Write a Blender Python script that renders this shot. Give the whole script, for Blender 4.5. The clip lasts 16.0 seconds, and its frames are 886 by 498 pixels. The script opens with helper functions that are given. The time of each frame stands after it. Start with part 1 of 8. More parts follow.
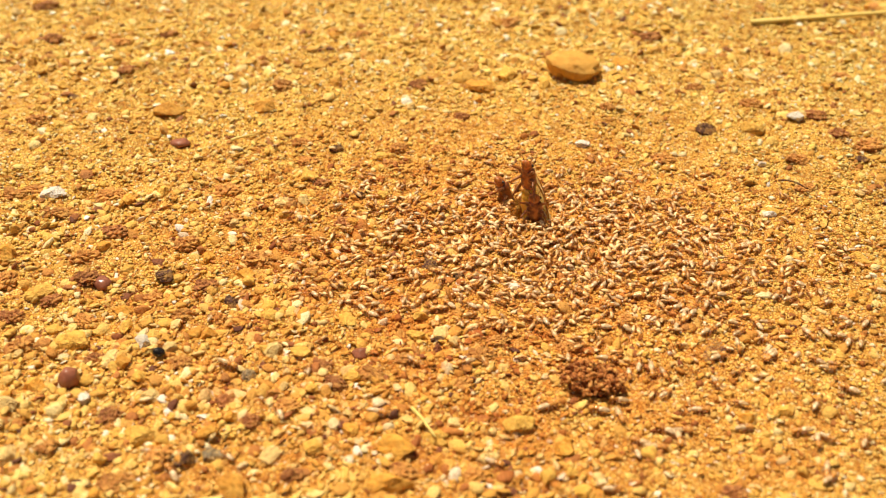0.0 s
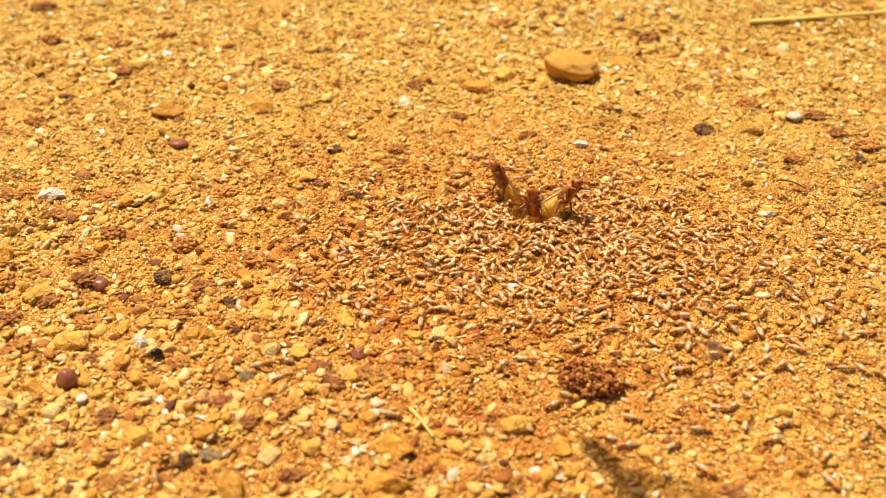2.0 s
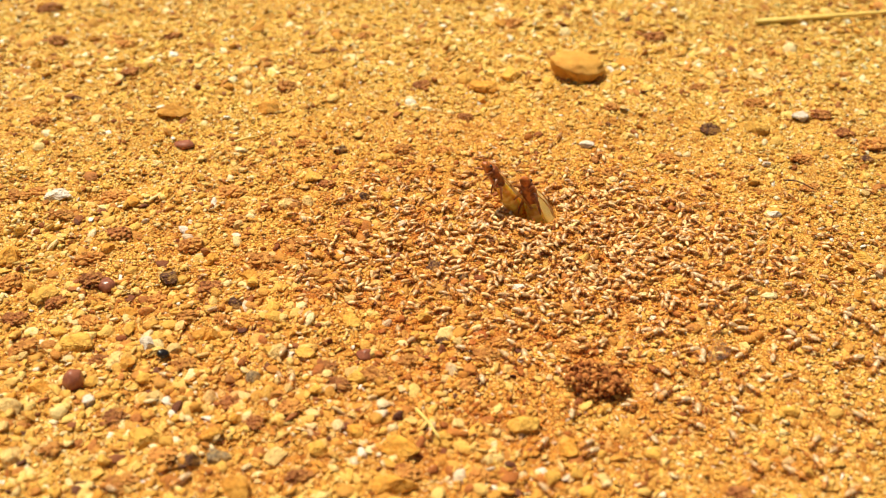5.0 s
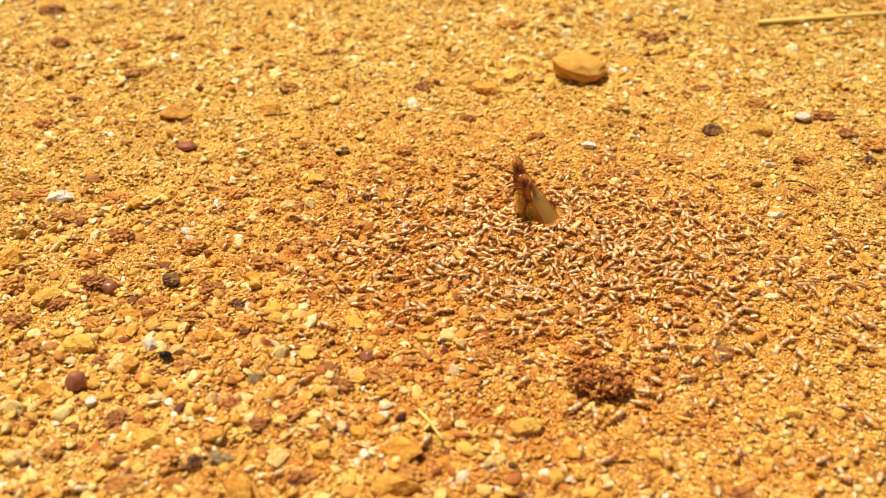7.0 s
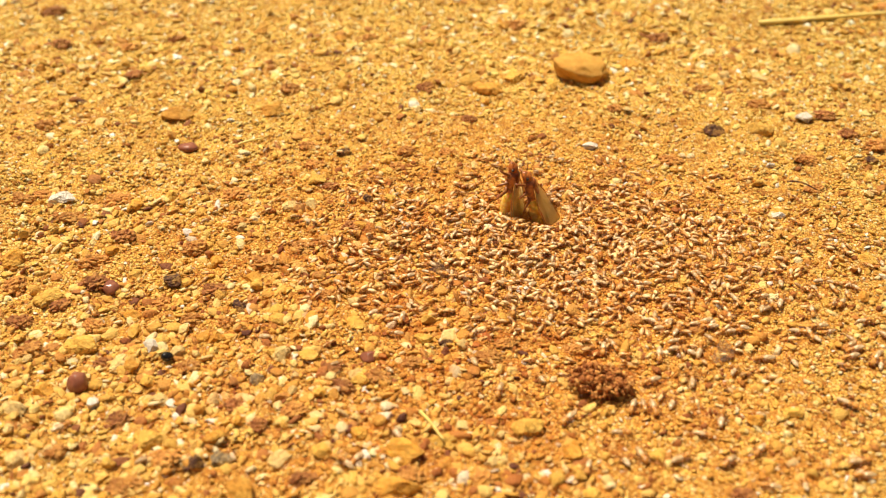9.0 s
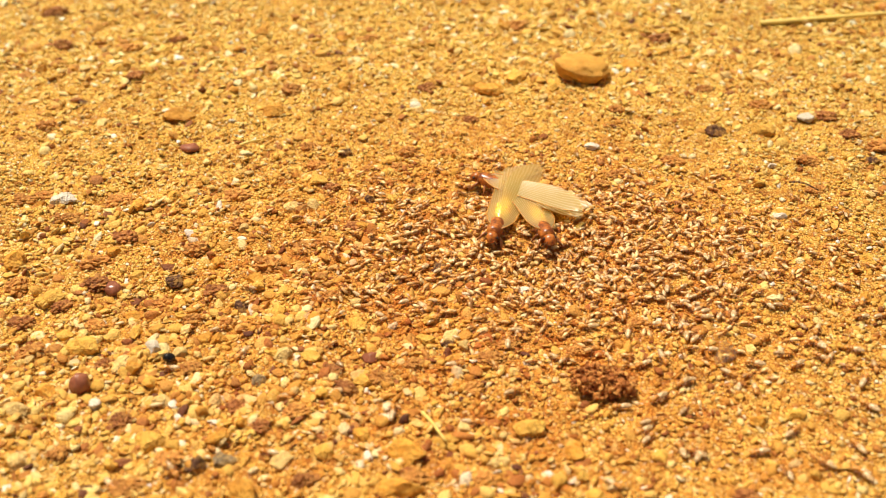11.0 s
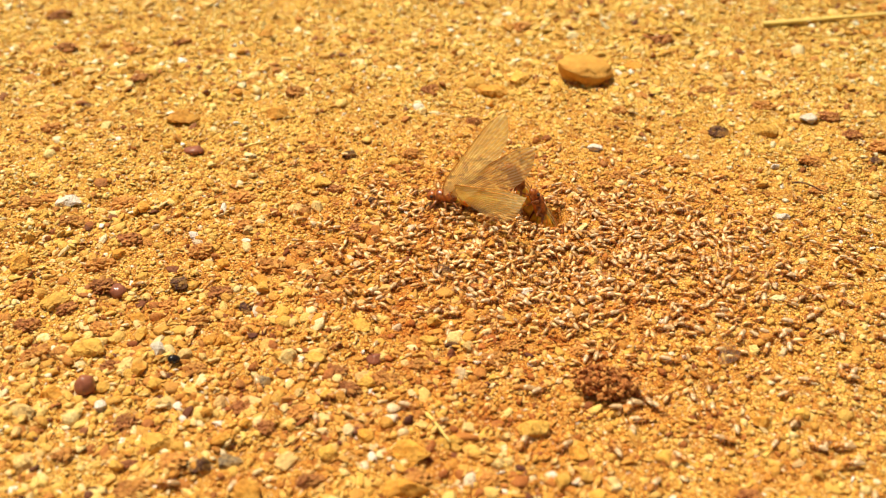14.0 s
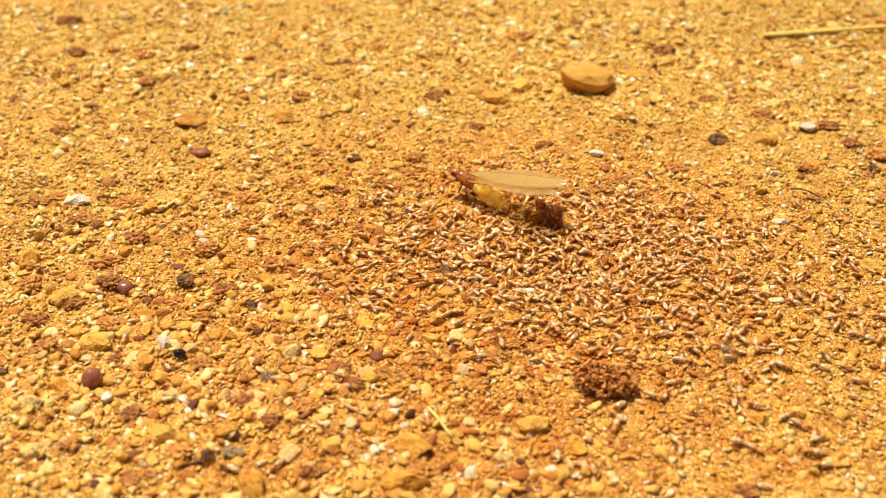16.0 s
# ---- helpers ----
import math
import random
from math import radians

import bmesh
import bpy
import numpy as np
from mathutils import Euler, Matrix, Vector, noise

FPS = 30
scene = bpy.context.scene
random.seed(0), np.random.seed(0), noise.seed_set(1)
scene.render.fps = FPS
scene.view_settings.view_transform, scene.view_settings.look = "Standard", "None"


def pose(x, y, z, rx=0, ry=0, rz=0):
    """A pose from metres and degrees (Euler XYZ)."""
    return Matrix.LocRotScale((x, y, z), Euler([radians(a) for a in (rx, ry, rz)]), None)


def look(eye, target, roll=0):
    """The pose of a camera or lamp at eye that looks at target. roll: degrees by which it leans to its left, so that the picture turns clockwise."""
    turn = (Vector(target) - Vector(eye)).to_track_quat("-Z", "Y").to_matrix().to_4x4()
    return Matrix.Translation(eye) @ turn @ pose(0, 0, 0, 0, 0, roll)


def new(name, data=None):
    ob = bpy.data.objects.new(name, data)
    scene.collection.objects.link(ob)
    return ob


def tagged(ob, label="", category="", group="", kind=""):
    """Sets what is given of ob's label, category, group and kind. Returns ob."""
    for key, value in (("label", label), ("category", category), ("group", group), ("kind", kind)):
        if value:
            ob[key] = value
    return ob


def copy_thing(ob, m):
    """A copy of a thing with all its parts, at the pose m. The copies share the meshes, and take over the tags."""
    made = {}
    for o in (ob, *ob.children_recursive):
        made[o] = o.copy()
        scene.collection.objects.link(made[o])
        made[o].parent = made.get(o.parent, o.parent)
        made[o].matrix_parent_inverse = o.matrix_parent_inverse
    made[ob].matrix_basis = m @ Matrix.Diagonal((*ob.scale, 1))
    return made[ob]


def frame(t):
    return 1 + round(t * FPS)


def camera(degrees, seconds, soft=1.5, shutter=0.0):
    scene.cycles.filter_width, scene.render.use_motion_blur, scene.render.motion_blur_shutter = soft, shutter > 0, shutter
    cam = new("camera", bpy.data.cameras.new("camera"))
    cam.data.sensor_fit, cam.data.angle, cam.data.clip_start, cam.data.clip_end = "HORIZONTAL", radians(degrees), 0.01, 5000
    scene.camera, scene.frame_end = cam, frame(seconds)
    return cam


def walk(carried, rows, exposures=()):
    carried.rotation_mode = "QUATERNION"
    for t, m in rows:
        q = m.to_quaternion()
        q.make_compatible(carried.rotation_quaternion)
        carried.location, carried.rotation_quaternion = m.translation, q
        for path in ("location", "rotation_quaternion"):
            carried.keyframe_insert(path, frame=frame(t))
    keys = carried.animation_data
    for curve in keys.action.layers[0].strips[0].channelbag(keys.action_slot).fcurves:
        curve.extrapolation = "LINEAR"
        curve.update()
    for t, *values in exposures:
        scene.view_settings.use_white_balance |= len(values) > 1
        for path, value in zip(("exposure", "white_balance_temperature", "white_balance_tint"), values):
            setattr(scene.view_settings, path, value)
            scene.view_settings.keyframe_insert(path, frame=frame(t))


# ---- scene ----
cam = camera(44.5, 16.0, soft=1.05, shutter=0.07)
PATH = [
    (0, pose(-0.01860, -0.18200, 0.12500, 54.000, -0.000, 0.000)),
    (0.5, pose(-0.01865, -0.18184, 0.12480, 54.021, -0.008, -0.022)),
    (1, pose(-0.01868, -0.18189, 0.12491, 54.021, 0.020, -0.076)),
    (1.5, pose(-0.01843, -0.18201, 0.12499, 54.007, -0.005, -0.047)),
    (2, pose(-0.01843, -0.18200, 0.12484, 54.053, 0.040, -0.091)),
    (2.5, pose(-0.01862, -0.18189, 0.12476, 54.057, 0.063, -0.076)),
    (3, pose(-0.01902, -0.18167, 0.12495, 54.005, 0.095, -0.037)),
    (3.5, pose(-0.01865, -0.18177, 0.12479, 54.060, 0.217, 0.081)),
    (4, pose(-0.01834, -0.18184, 0.12497, 54.034, 0.239, 0.123)),
    (6.5, pose(-0.01864, -0.18170, 0.12479, 54.093, 0.370, 0.149)),
    (7, pose(-0.01853, -0.18176, 0.12482, 54.118, 0.388, 0.172)),
    (7.5, pose(-0.01881, -0.18165, 0.12494, 54.093, 0.367, 0.155)),
    (8, pose(-0.01865, -0.18185, 0.12493, 54.138, 0.428, 0.179)),
    (8.5, pose(-0.01872, -0.18169, 0.12486, 54.125, 0.395, 0.168)),
    (9, pose(-0.01831, -0.18179, 0.12493, 54.141, 0.514, 0.231)),
    (11.5, pose(-0.01867, -0.18161, 0.12511, 54.115, 0.565, 0.225)),
    (12, pose(-0.01876, -0.18181, 0.12492, 54.198, 0.620, 0.188)),
    (12.5, pose(-0.01891, -0.18175, 0.12527, 54.145, 0.586, 0.185)),
    (13, pose(-0.01876, -0.18208, 0.12542, 54.179, 0.678, 0.292)),
    (13.5, pose(-0.01875, -0.18210, 0.12559, 54.146, 0.688, 0.309)),
    (14, pose(-0.01854, -0.18207, 0.12545, 54.192, 0.783, 0.312)),
    (14.5, pose(-0.01878, -0.18217, 0.12561, 54.173, 0.767, 0.282)),
    (15, pose(-0.01897, -0.18288, 0.12584, 54.222, 0.739, 0.291)),
    (15.5, pose(-0.01872, -0.18481, 0.12506, 54.544, 0.596, 0.509)),
    (16, pose(-0.01883, -0.18644, 0.12448, 55.116, 0.354, 0.694)),
]
walk(cam, PATH)
# The lens is focused on the nest and its aperture is small but real.
cam.data.dof.use_dof = True
cam.data.dof.focus_distance, cam.data.dof.aperture_fstop = 0.212, 21

# ---- light: high sun behind and to one side of the nest, clear sky ----
SUN_ELEVATION, SUN_TURN = radians(68), radians(42)
TO_SUN = Vector((-math.sin(SUN_TURN) * math.cos(SUN_ELEVATION), math.cos(SUN_TURN) * math.cos(SUN_ELEVATION), math.sin(SUN_ELEVATION)))
scene.view_settings.exposure = 0.05
world = bpy.data.worlds.new("sky")
scene.world = world
world.use_nodes = True
sky = world.node_tree.nodes.new("ShaderNodeTexSky")
sky.sky_type = "NISHITA"
sky.sun_disc = False
sky.air_density, sky.dust_density, sky.ozone_density = 0.5, 6.0, 0.0
sky.sun_elevation, sky.sun_rotation = SUN_ELEVATION, -SUN_TURN
haze = world.node_tree.nodes.new("ShaderNodeMix")
haze.data_type, haze.blend_type = "RGBA", "MULTIPLY"
haze.inputs[0].default_value = 1.0
haze.inputs[7].default_value = (1.0, 0.93, 0.80, 1)
world.node_tree.links.new(sky.outputs[0], haze.inputs[6])
world.node_tree.links.new(haze.outputs[2], world.node_tree.nodes["Background"].inputs["Color"])
world.node_tree.nodes["Background"].inputs["Strength"].default_value = 0.076
sun_data = bpy.data.lights.new("sun", "SUN")
sun_data.energy, sun_data.angle, sun_data.color = 4.82, radians(0.53), (1.0, 0.93, 0.775)
sun = new("sun", sun_data)
sun.matrix_world = look(TO_SUN * 3, (0, 0, 0))


# ---- materials ----
def nodes_of(name):
    m = bpy.data.materials.new(name)
    m.use_nodes = True
    return m, m.node_tree.nodes, m.node_tree.links, m.node_tree.nodes["Principled BSDF"]


def ramp(nodes, stops, mode="LINEAR"):
    r = nodes.new("ShaderNodeValToRGB")
    r.color_ramp.interpolation = mode
    while len(r.color_ramp.elements) < len(stops):
        r.color_ramp.elements.new(0.5)
    for e, (at, colour) in zip(r.color_ramp.elements, stops):
        e.position, e.color = at, (*colour, 1)
    return r


def noise_node(nodes, links, scale, detail=4, rough=0.6, coords=None):
    n = nodes.new("ShaderNodeTexNoise")
    n.inputs["Scale"].default_value, n.inputs["Detail"].default_value, n.inputs["Roughness"].default_value = scale, detail, rough
    if coords is not None:
        links.new(coords, n.inputs["Vector"])
    return n


def bump(nodes, links, height, shader, strength, distance):
    b = nodes.new("ShaderNodeBump")
    b.inputs["Strength"].default_value, b.inputs["Distance"].default_value = strength, distance
    links.new(height, b.inputs["Height"])
    links.new(b.outputs[0], shader.inputs["Normal"])


def mix(nodes, links, a, b, fac, mode="MIX"):
    m = nodes.new("ShaderNodeMix")
    m.data_type, m.blend_type = "RGBA", mode
    for socket, value in ((m.inputs[0], fac), (m.inputs[6], a), (m.inputs[7], b)):
        if isinstance(value, bpy.types.NodeSocket):
            links.new(value, socket)
        else:
            socket.default_value = value if not isinstance(value, tuple) else (*value, 1)
    return m.outputs[2]


# Colours of the lateritic grit, from pale quartz to iron-dark crumbs.
GRIT = [(0.0, (0.26, 0.08, 0.020)), (0.04, (0.44, 0.16, 0.030)), (0.12, (0.62, 0.28, 0.044)), (0.26, (0.72, 0.38, 0.060)),
        (0.46, (0.79, 0.465, 0.084)), (0.66, (0.84, 0.55, 0.13)), (0.86, (0.86, 0.61, 0.19)), (0.96, (0.87, 0.69, 0.31)), (0.99, (0.89, 0.77, 0.50)), (1.0, (0.92, 0.88, 0.78))]


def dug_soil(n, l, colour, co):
    """Redder soil that the termites have carried up round the hole, in patches; paler dust farther out; darker towards
    +x.
    """
    clump = noise_node(n, l, 210, 4, 0.65, co)
    blotch = ramp(n, [(0.36, (0.83, 0.72, 0.62)), (0.47, (0.99, 0.97, 0.95)), (0.64, (1.07, 1.10, 1.12))])
    l.new(clump.outputs[0], blotch.inputs[0])
    colour = mix(n, l, colour, blotch.outputs[0], 1.0, "MULTIPLY")
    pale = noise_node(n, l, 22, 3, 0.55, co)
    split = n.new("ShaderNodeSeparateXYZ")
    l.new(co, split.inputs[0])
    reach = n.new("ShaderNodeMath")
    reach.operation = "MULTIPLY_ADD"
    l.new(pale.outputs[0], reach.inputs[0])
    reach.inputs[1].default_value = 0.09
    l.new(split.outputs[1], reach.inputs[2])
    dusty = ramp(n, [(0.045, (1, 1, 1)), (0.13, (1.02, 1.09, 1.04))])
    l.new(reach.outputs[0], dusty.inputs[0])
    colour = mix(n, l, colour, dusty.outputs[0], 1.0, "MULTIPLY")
    aside = n.new("ShaderNodeMath")
    aside.operation = "MULTIPLY_ADD"
    l.new(pale.outputs[0], aside.inputs[0])
    aside.inputs[1].default_value = 0.06
    l.new(split.outputs[0], aside.inputs[2])
    # Colour falls to about nine tenths towards +x, with a noisy edge.
    darker_right = ramp(n, [(0.065, (1, 1, 1)), (0.115, (0.91, 0.92, 0.92))])
    l.new(aside.outputs[0], darker_right.inputs[0])
    colour = mix(n, l, colour, darker_right.outputs[0], 1.0, "MULTIPLY")
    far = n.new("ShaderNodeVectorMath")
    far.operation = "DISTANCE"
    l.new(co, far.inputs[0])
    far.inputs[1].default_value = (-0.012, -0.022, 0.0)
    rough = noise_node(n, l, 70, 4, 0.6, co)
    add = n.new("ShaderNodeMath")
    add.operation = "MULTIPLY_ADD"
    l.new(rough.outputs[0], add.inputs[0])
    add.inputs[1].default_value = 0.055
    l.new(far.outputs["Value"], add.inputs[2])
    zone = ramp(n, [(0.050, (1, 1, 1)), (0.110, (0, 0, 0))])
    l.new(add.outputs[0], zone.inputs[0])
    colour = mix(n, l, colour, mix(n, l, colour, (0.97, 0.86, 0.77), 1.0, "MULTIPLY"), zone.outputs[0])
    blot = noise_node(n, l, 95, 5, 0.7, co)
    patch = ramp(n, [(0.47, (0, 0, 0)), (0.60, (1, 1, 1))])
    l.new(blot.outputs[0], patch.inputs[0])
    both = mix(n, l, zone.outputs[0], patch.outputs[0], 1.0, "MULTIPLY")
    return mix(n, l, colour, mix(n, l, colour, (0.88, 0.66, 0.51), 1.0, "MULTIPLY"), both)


def sand_material():
    m, n, l, p = nodes_of("ochre_sand")
    co = n.new("ShaderNodeTexCoord").outputs["Object"]
    grains = n.new("ShaderNodeTexVoronoi")
    grains.inputs["Scale"].default_value = 1700
    l.new(co, grains.inputs["Vector"])
    sep = n.new("ShaderNodeSeparateColor")
    l.new(grains.outputs["Color"], sep.inputs[0])
    tint = ramp(n, GRIT)
    l.new(sep.outputs[0], tint.inputs[0])
    seams = n.new("ShaderNodeTexVoronoi")
    seams.feature = "DISTANCE_TO_EDGE"
    seams.inputs["Scale"].default_value = 1700
    l.new(co, seams.inputs["Vector"])
    # Shade between grains is put into the colour: cell edges darkened, middles slightly lightened.
    gap = ramp(n, [(0.02, (0.66, 0.50, 0.40)), (0.16, (1.06, 1.06, 1.06))])
    l.new(seams.outputs["Distance"], gap.inputs[0])
    big = noise_node(n, l, 38, 5, 0.65, co)
    patch = ramp(n, [(0.35, (0.52, 0.22, 0.036)), (0.55, (0.66, 0.34, 0.054)), (0.7, (0.75, 0.43, 0.080))])
    l.new(big.outputs[0], patch.inputs[0])
    grained = mix(n, l, mix(n, l, patch.outputs[0], tint.outputs[0], 0.62), gap.outputs[0], 1.0, "MULTIPLY")
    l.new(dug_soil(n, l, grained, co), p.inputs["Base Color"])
    p.inputs["Roughness"].default_value = 0.85
    p.inputs["Specular IOR Level"].default_value = 0.25
    bump(n, l, gap.outputs[0], p, 0.9, 0.00035)
    return m


def grit_material(name, stops, rough=0.8, dug=True):
    m, n, l, p = nodes_of(name)
    geo = n.new("ShaderNodeNewGeometry")
    tint = ramp(n, stops)
    l.new(geo.outputs["Random Per Island"], tint.inputs[0])
    co = n.new("ShaderNodeTexCoord").outputs["Object"]
    fine = noise_node(n, l, 2600, 3, 0.6, co)
    shade = ramp(n, [(0.32, (0.80, 0.74, 0.68)), (0.5, (0.98, 0.97, 0.96)), (0.7, (1.08, 1.08, 1.09))])
    l.new(fine.outputs[0], shade.inputs[0])
    colour = mix(n, l, tint.outputs[0], shade.outputs[0], 1.0, "MULTIPLY")
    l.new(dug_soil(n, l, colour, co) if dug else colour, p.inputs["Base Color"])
    p.inputs["Roughness"].default_value = rough
    p.inputs["Specular IOR Level"].default_value = 0.35
    bump(n, l, fine.outputs[0], p, 0.9, 0.0004)
    return m


def stone_material(name, dark, light, rough=0.75, dust=0.45, grainy=0.75):
    m, n, l, p = nodes_of(name)
    co = n.new("ShaderNodeTexCoord").outputs["Object"]
    blotch = noise_node(n, l, 520, 5, 0.7, co)
    tint = ramp(n, [(0.3, dark), (0.68, light)])
    l.new(blotch.outputs[0], tint.inputs[0])
    one = n.new("ShaderNodeObjectInfo")
    vary = ramp(n, [(0.0, (0.78, 0.74, 0.7)), (1.0, (1.12, 1.1, 1.08))])
    l.new(one.outputs["Random"], vary.inputs[0])
    film = noise_node(n, l, 700, 5, 0.75, co)
    cover = ramp(n, [(0.46, (0, 0, 0)), (0.60, (dust, dust, dust))])
    l.new(film.outputs[0], cover.inputs[0])
    bare = mix(n, l, tint.outputs[0], vary.outputs[0], 1.0, "MULTIPLY")
    cells = n.new("ShaderNodeTexVoronoi")
    cells.inputs["Scale"].default_value = 1500
    l.new(co, cells.inputs["Vector"])
    sep = n.new("ShaderNodeSeparateColor")
    l.new(cells.outputs["Color"], sep.inputs[0])
    speck = ramp(n, [(0.0, (0.52, 0.40, 0.34)), (0.3, (0.86, 0.80, 0.74)), (0.7, (1.05, 1.05, 1.05)), (1.0, (1.18, 1.2, 1.25))])
    l.new(sep.outputs[0], speck.inputs[0])
    bare = mix(n, l, bare, mix(n, l, bare, speck.outputs[0], 1.0, "MULTIPLY"), grainy)
    l.new(mix(n, l, bare, (0.72, 0.40, 0.08), cover.outputs[0]), p.inputs["Base Color"])
    fine = noise_node(n, l, 2200, 4, 0.7, co)
    p.inputs["Roughness"].default_value = rough
    p.inputs["Specular IOR Level"].default_value = 0.35
    bump(n, l, mix(n, l, fine.outputs[0], blotch.outputs[0], 0.4), p, 1.0 if grainy > 0.2 else 0.15, 0.0006)
    return m


def skin_material(name, dark, light, scale=900, rough=0.3, through_light=0.0, bands=0.0, crowd=False):
    """Insect cuticle: glossy, mottled, ringed where bands is the ring spacing in metres."""
    m, n, l, p = nodes_of(name)
    co = n.new("ShaderNodeTexCoord").outputs["Object"]
    spots = noise_node(n, l, scale, 3, 0.6, co)
    tint = ramp(n, [(0.40, dark), (0.58, light)])
    l.new(spots.outputs[0], tint.inputs[0])
    colour = tint.outputs[0]
    if bands:
        wave = n.new("ShaderNodeTexWave")
        wave.bands_direction = "X"
        wave.inputs["Scale"].default_value = 0.314 / bands
        wave.inputs["Distortion"].default_value = 0.6
        l.new(co, wave.inputs["Vector"])
        ring = ramp(n, [(0.0, dark), (0.22, dark), (0.45, (1, 1, 1))])
        l.new(wave.outputs[0], ring.inputs[0])
        colour = mix(n, l, colour, ring.outputs[0], 0.28, "MULTIPLY")
    one = n.new("ShaderNodeObjectInfo")
    vary = ramp(n, [(0.0, (0.74, 0.66, 0.58)), (0.25, (0.95, 0.89, 0.80)), (0.60, (0.98, 0.98, 1.02)), (1.0, (1.05, 1.06, 1.10))])
    l.new(one.outputs["Random"], vary.inputs[0])
    geo = n.new("ShaderNodeNewGeometry")
    each = ramp(n, [(0.0, (0.56, 0.40, 0.28)), (0.35, (0.86, 0.68, 0.48)), (0.62, (0.96, 0.92, 0.88)), (0.80, (0.97, 0.85, 0.66)), (1.0, (1.06, 1.08, 1.08))])
    l.new(geo.outputs["Random Per Island"], each.inputs[0])
    varied = mix(n, l, vary.outputs[0], each.outputs[0], 1.0, "MULTIPLY") if crowd else vary.outputs[0]
    l.new(mix(n, l, colour, varied, 1.0, "MULTIPLY"), p.inputs["Base Color"])
    p.inputs["Roughness"].default_value = rough
    p.inputs["Subsurface Weight"].default_value = through_light
    p.inputs["Subsurface Radius"].default_value = (0.0022, 0.0013, 0.0004)
    p.inputs["Subsurface Scale"].default_value = 1.0
    bump(n, l, spots.outputs[0], p, 0.25, 0.0002)
    return m


def wing_material(name, film, ridge, furrow, open_share, relief):
    """Smoky amber membrane with fine raised veins that fan out from the root."""
    m, n, l, p = nodes_of(name)
    co = n.new("ShaderNodeTexCoord").outputs["Object"]
    sep = n.new("ShaderNodeSeparateXYZ")
    l.new(co, sep.inputs[0])

    def calc(kind, a, b):
        c = n.new("ShaderNodeMath")
        c.operation = kind
        for s, v in zip(c.inputs, (a, b)):
            if isinstance(v, bpy.types.NodeSocket):
                l.new(v, s)
            else:
                s.default_value = v
        return c.outputs[0]

    fan = calc("DIVIDE", sep.outputs[1], calc("ADD", sep.outputs[0], 0.006))
    wobble = noise_node(n, l, 260, 2, 0.5, co)
    line = calc("SINE", calc("ADD", calc("MULTIPLY", fan, 230.0), calc("MULTIPLY", wobble.outputs[0], 4.0)), 0)
    vein = ramp(n, [(0.72, (0, 0, 0)), (0.93, (1, 1, 1))])
    l.new(line, vein.inputs[0])
    fold = ramp(n, [(0.0, (1, 1, 1)), (0.22, (0, 0, 0))])
    l.new(calc("ADD", calc("MULTIPLY", line, 0.5), 0.5), fold.inputs[0])
    tint = mix(n, l, mix(n, l, film, ridge, vein.outputs[0]), furrow, fold.outputs[0])
    l.new(tint, p.inputs["Base Color"])
    p.inputs["Roughness"].default_value = 0.24
    p.inputs["Specular IOR Level"].default_value = 1.0
    bump(n, l, line, p, relief, 0.00014)
    glow = n.new("ShaderNodeBsdfTranslucent")
    l.new(tint, glow.inputs["Color"])
    half = n.new("ShaderNodeMixShader")
    half.inputs[0].default_value = 0.68
    l.new(p.outputs[0], half.inputs[1])
    l.new(glow.outputs[0], half.inputs[2])
    clear = n.new("ShaderNodeBsdfTransparent")
    clear.inputs["Color"].default_value = (0.96, 0.89, 0.60, 1)
    share = calc("ADD", calc("MULTIPLY", vein.outputs[0], -0.14), open_share)
    both = n.new("ShaderNodeMixShader")
    l.new(share, both.inputs[0])
    sheen = n.new("ShaderNodeBsdfGlossy")
    sheen.inputs["Roughness"].default_value = 0.36
    shiny = n.new("ShaderNodeMixShader")
    shiny.inputs[0].default_value = 0.07
    l.new(half.outputs[0], shiny.inputs[1])
    l.new(sheen.outputs[0], shiny.inputs[2])
    l.new(shiny.outputs[0], both.inputs[1])
    l.new(clear.outputs[0], both.inputs[2])
    l.new(both.outputs[0], n["Material Output"].inputs["Surface"])
    return m


SAND = sand_material()
GRIT_SMALL = grit_material("ochre_grit", GRIT)
GRIT_COARSE = grit_material("laterite_gravel", [(0.0, (0.12, 0.04, 0.018)), (0.03, (0.30, 0.10, 0.026)), (0.09, (0.52, 0.20, 0.036)), (0.25, (0.66, 0.335, 0.050)),
                                                (0.50, (0.77, 0.46, 0.085)), (0.72, (0.83, 0.57, 0.16)), (0.88, (0.86, 0.67, 0.30)), (0.96, (0.87, 0.75, 0.46)), (0.99, (0.90, 0.85, 0.72)), (1.0, (0.90, 0.88, 0.84))], 0.65)
GRIT_PALE = grit_material("pale_gravel", [(0.0, (0.40, 0.15, 0.035)), (0.12, (0.58, 0.25, 0.045)), (0.35, (0.74, 0.41, 0.07)), (0.60, (0.81, 0.51, 0.12)), (0.85, (0.85, 0.60, 0.19)), (1.0, (0.87, 0.71, 0.36))], 0.7, False)
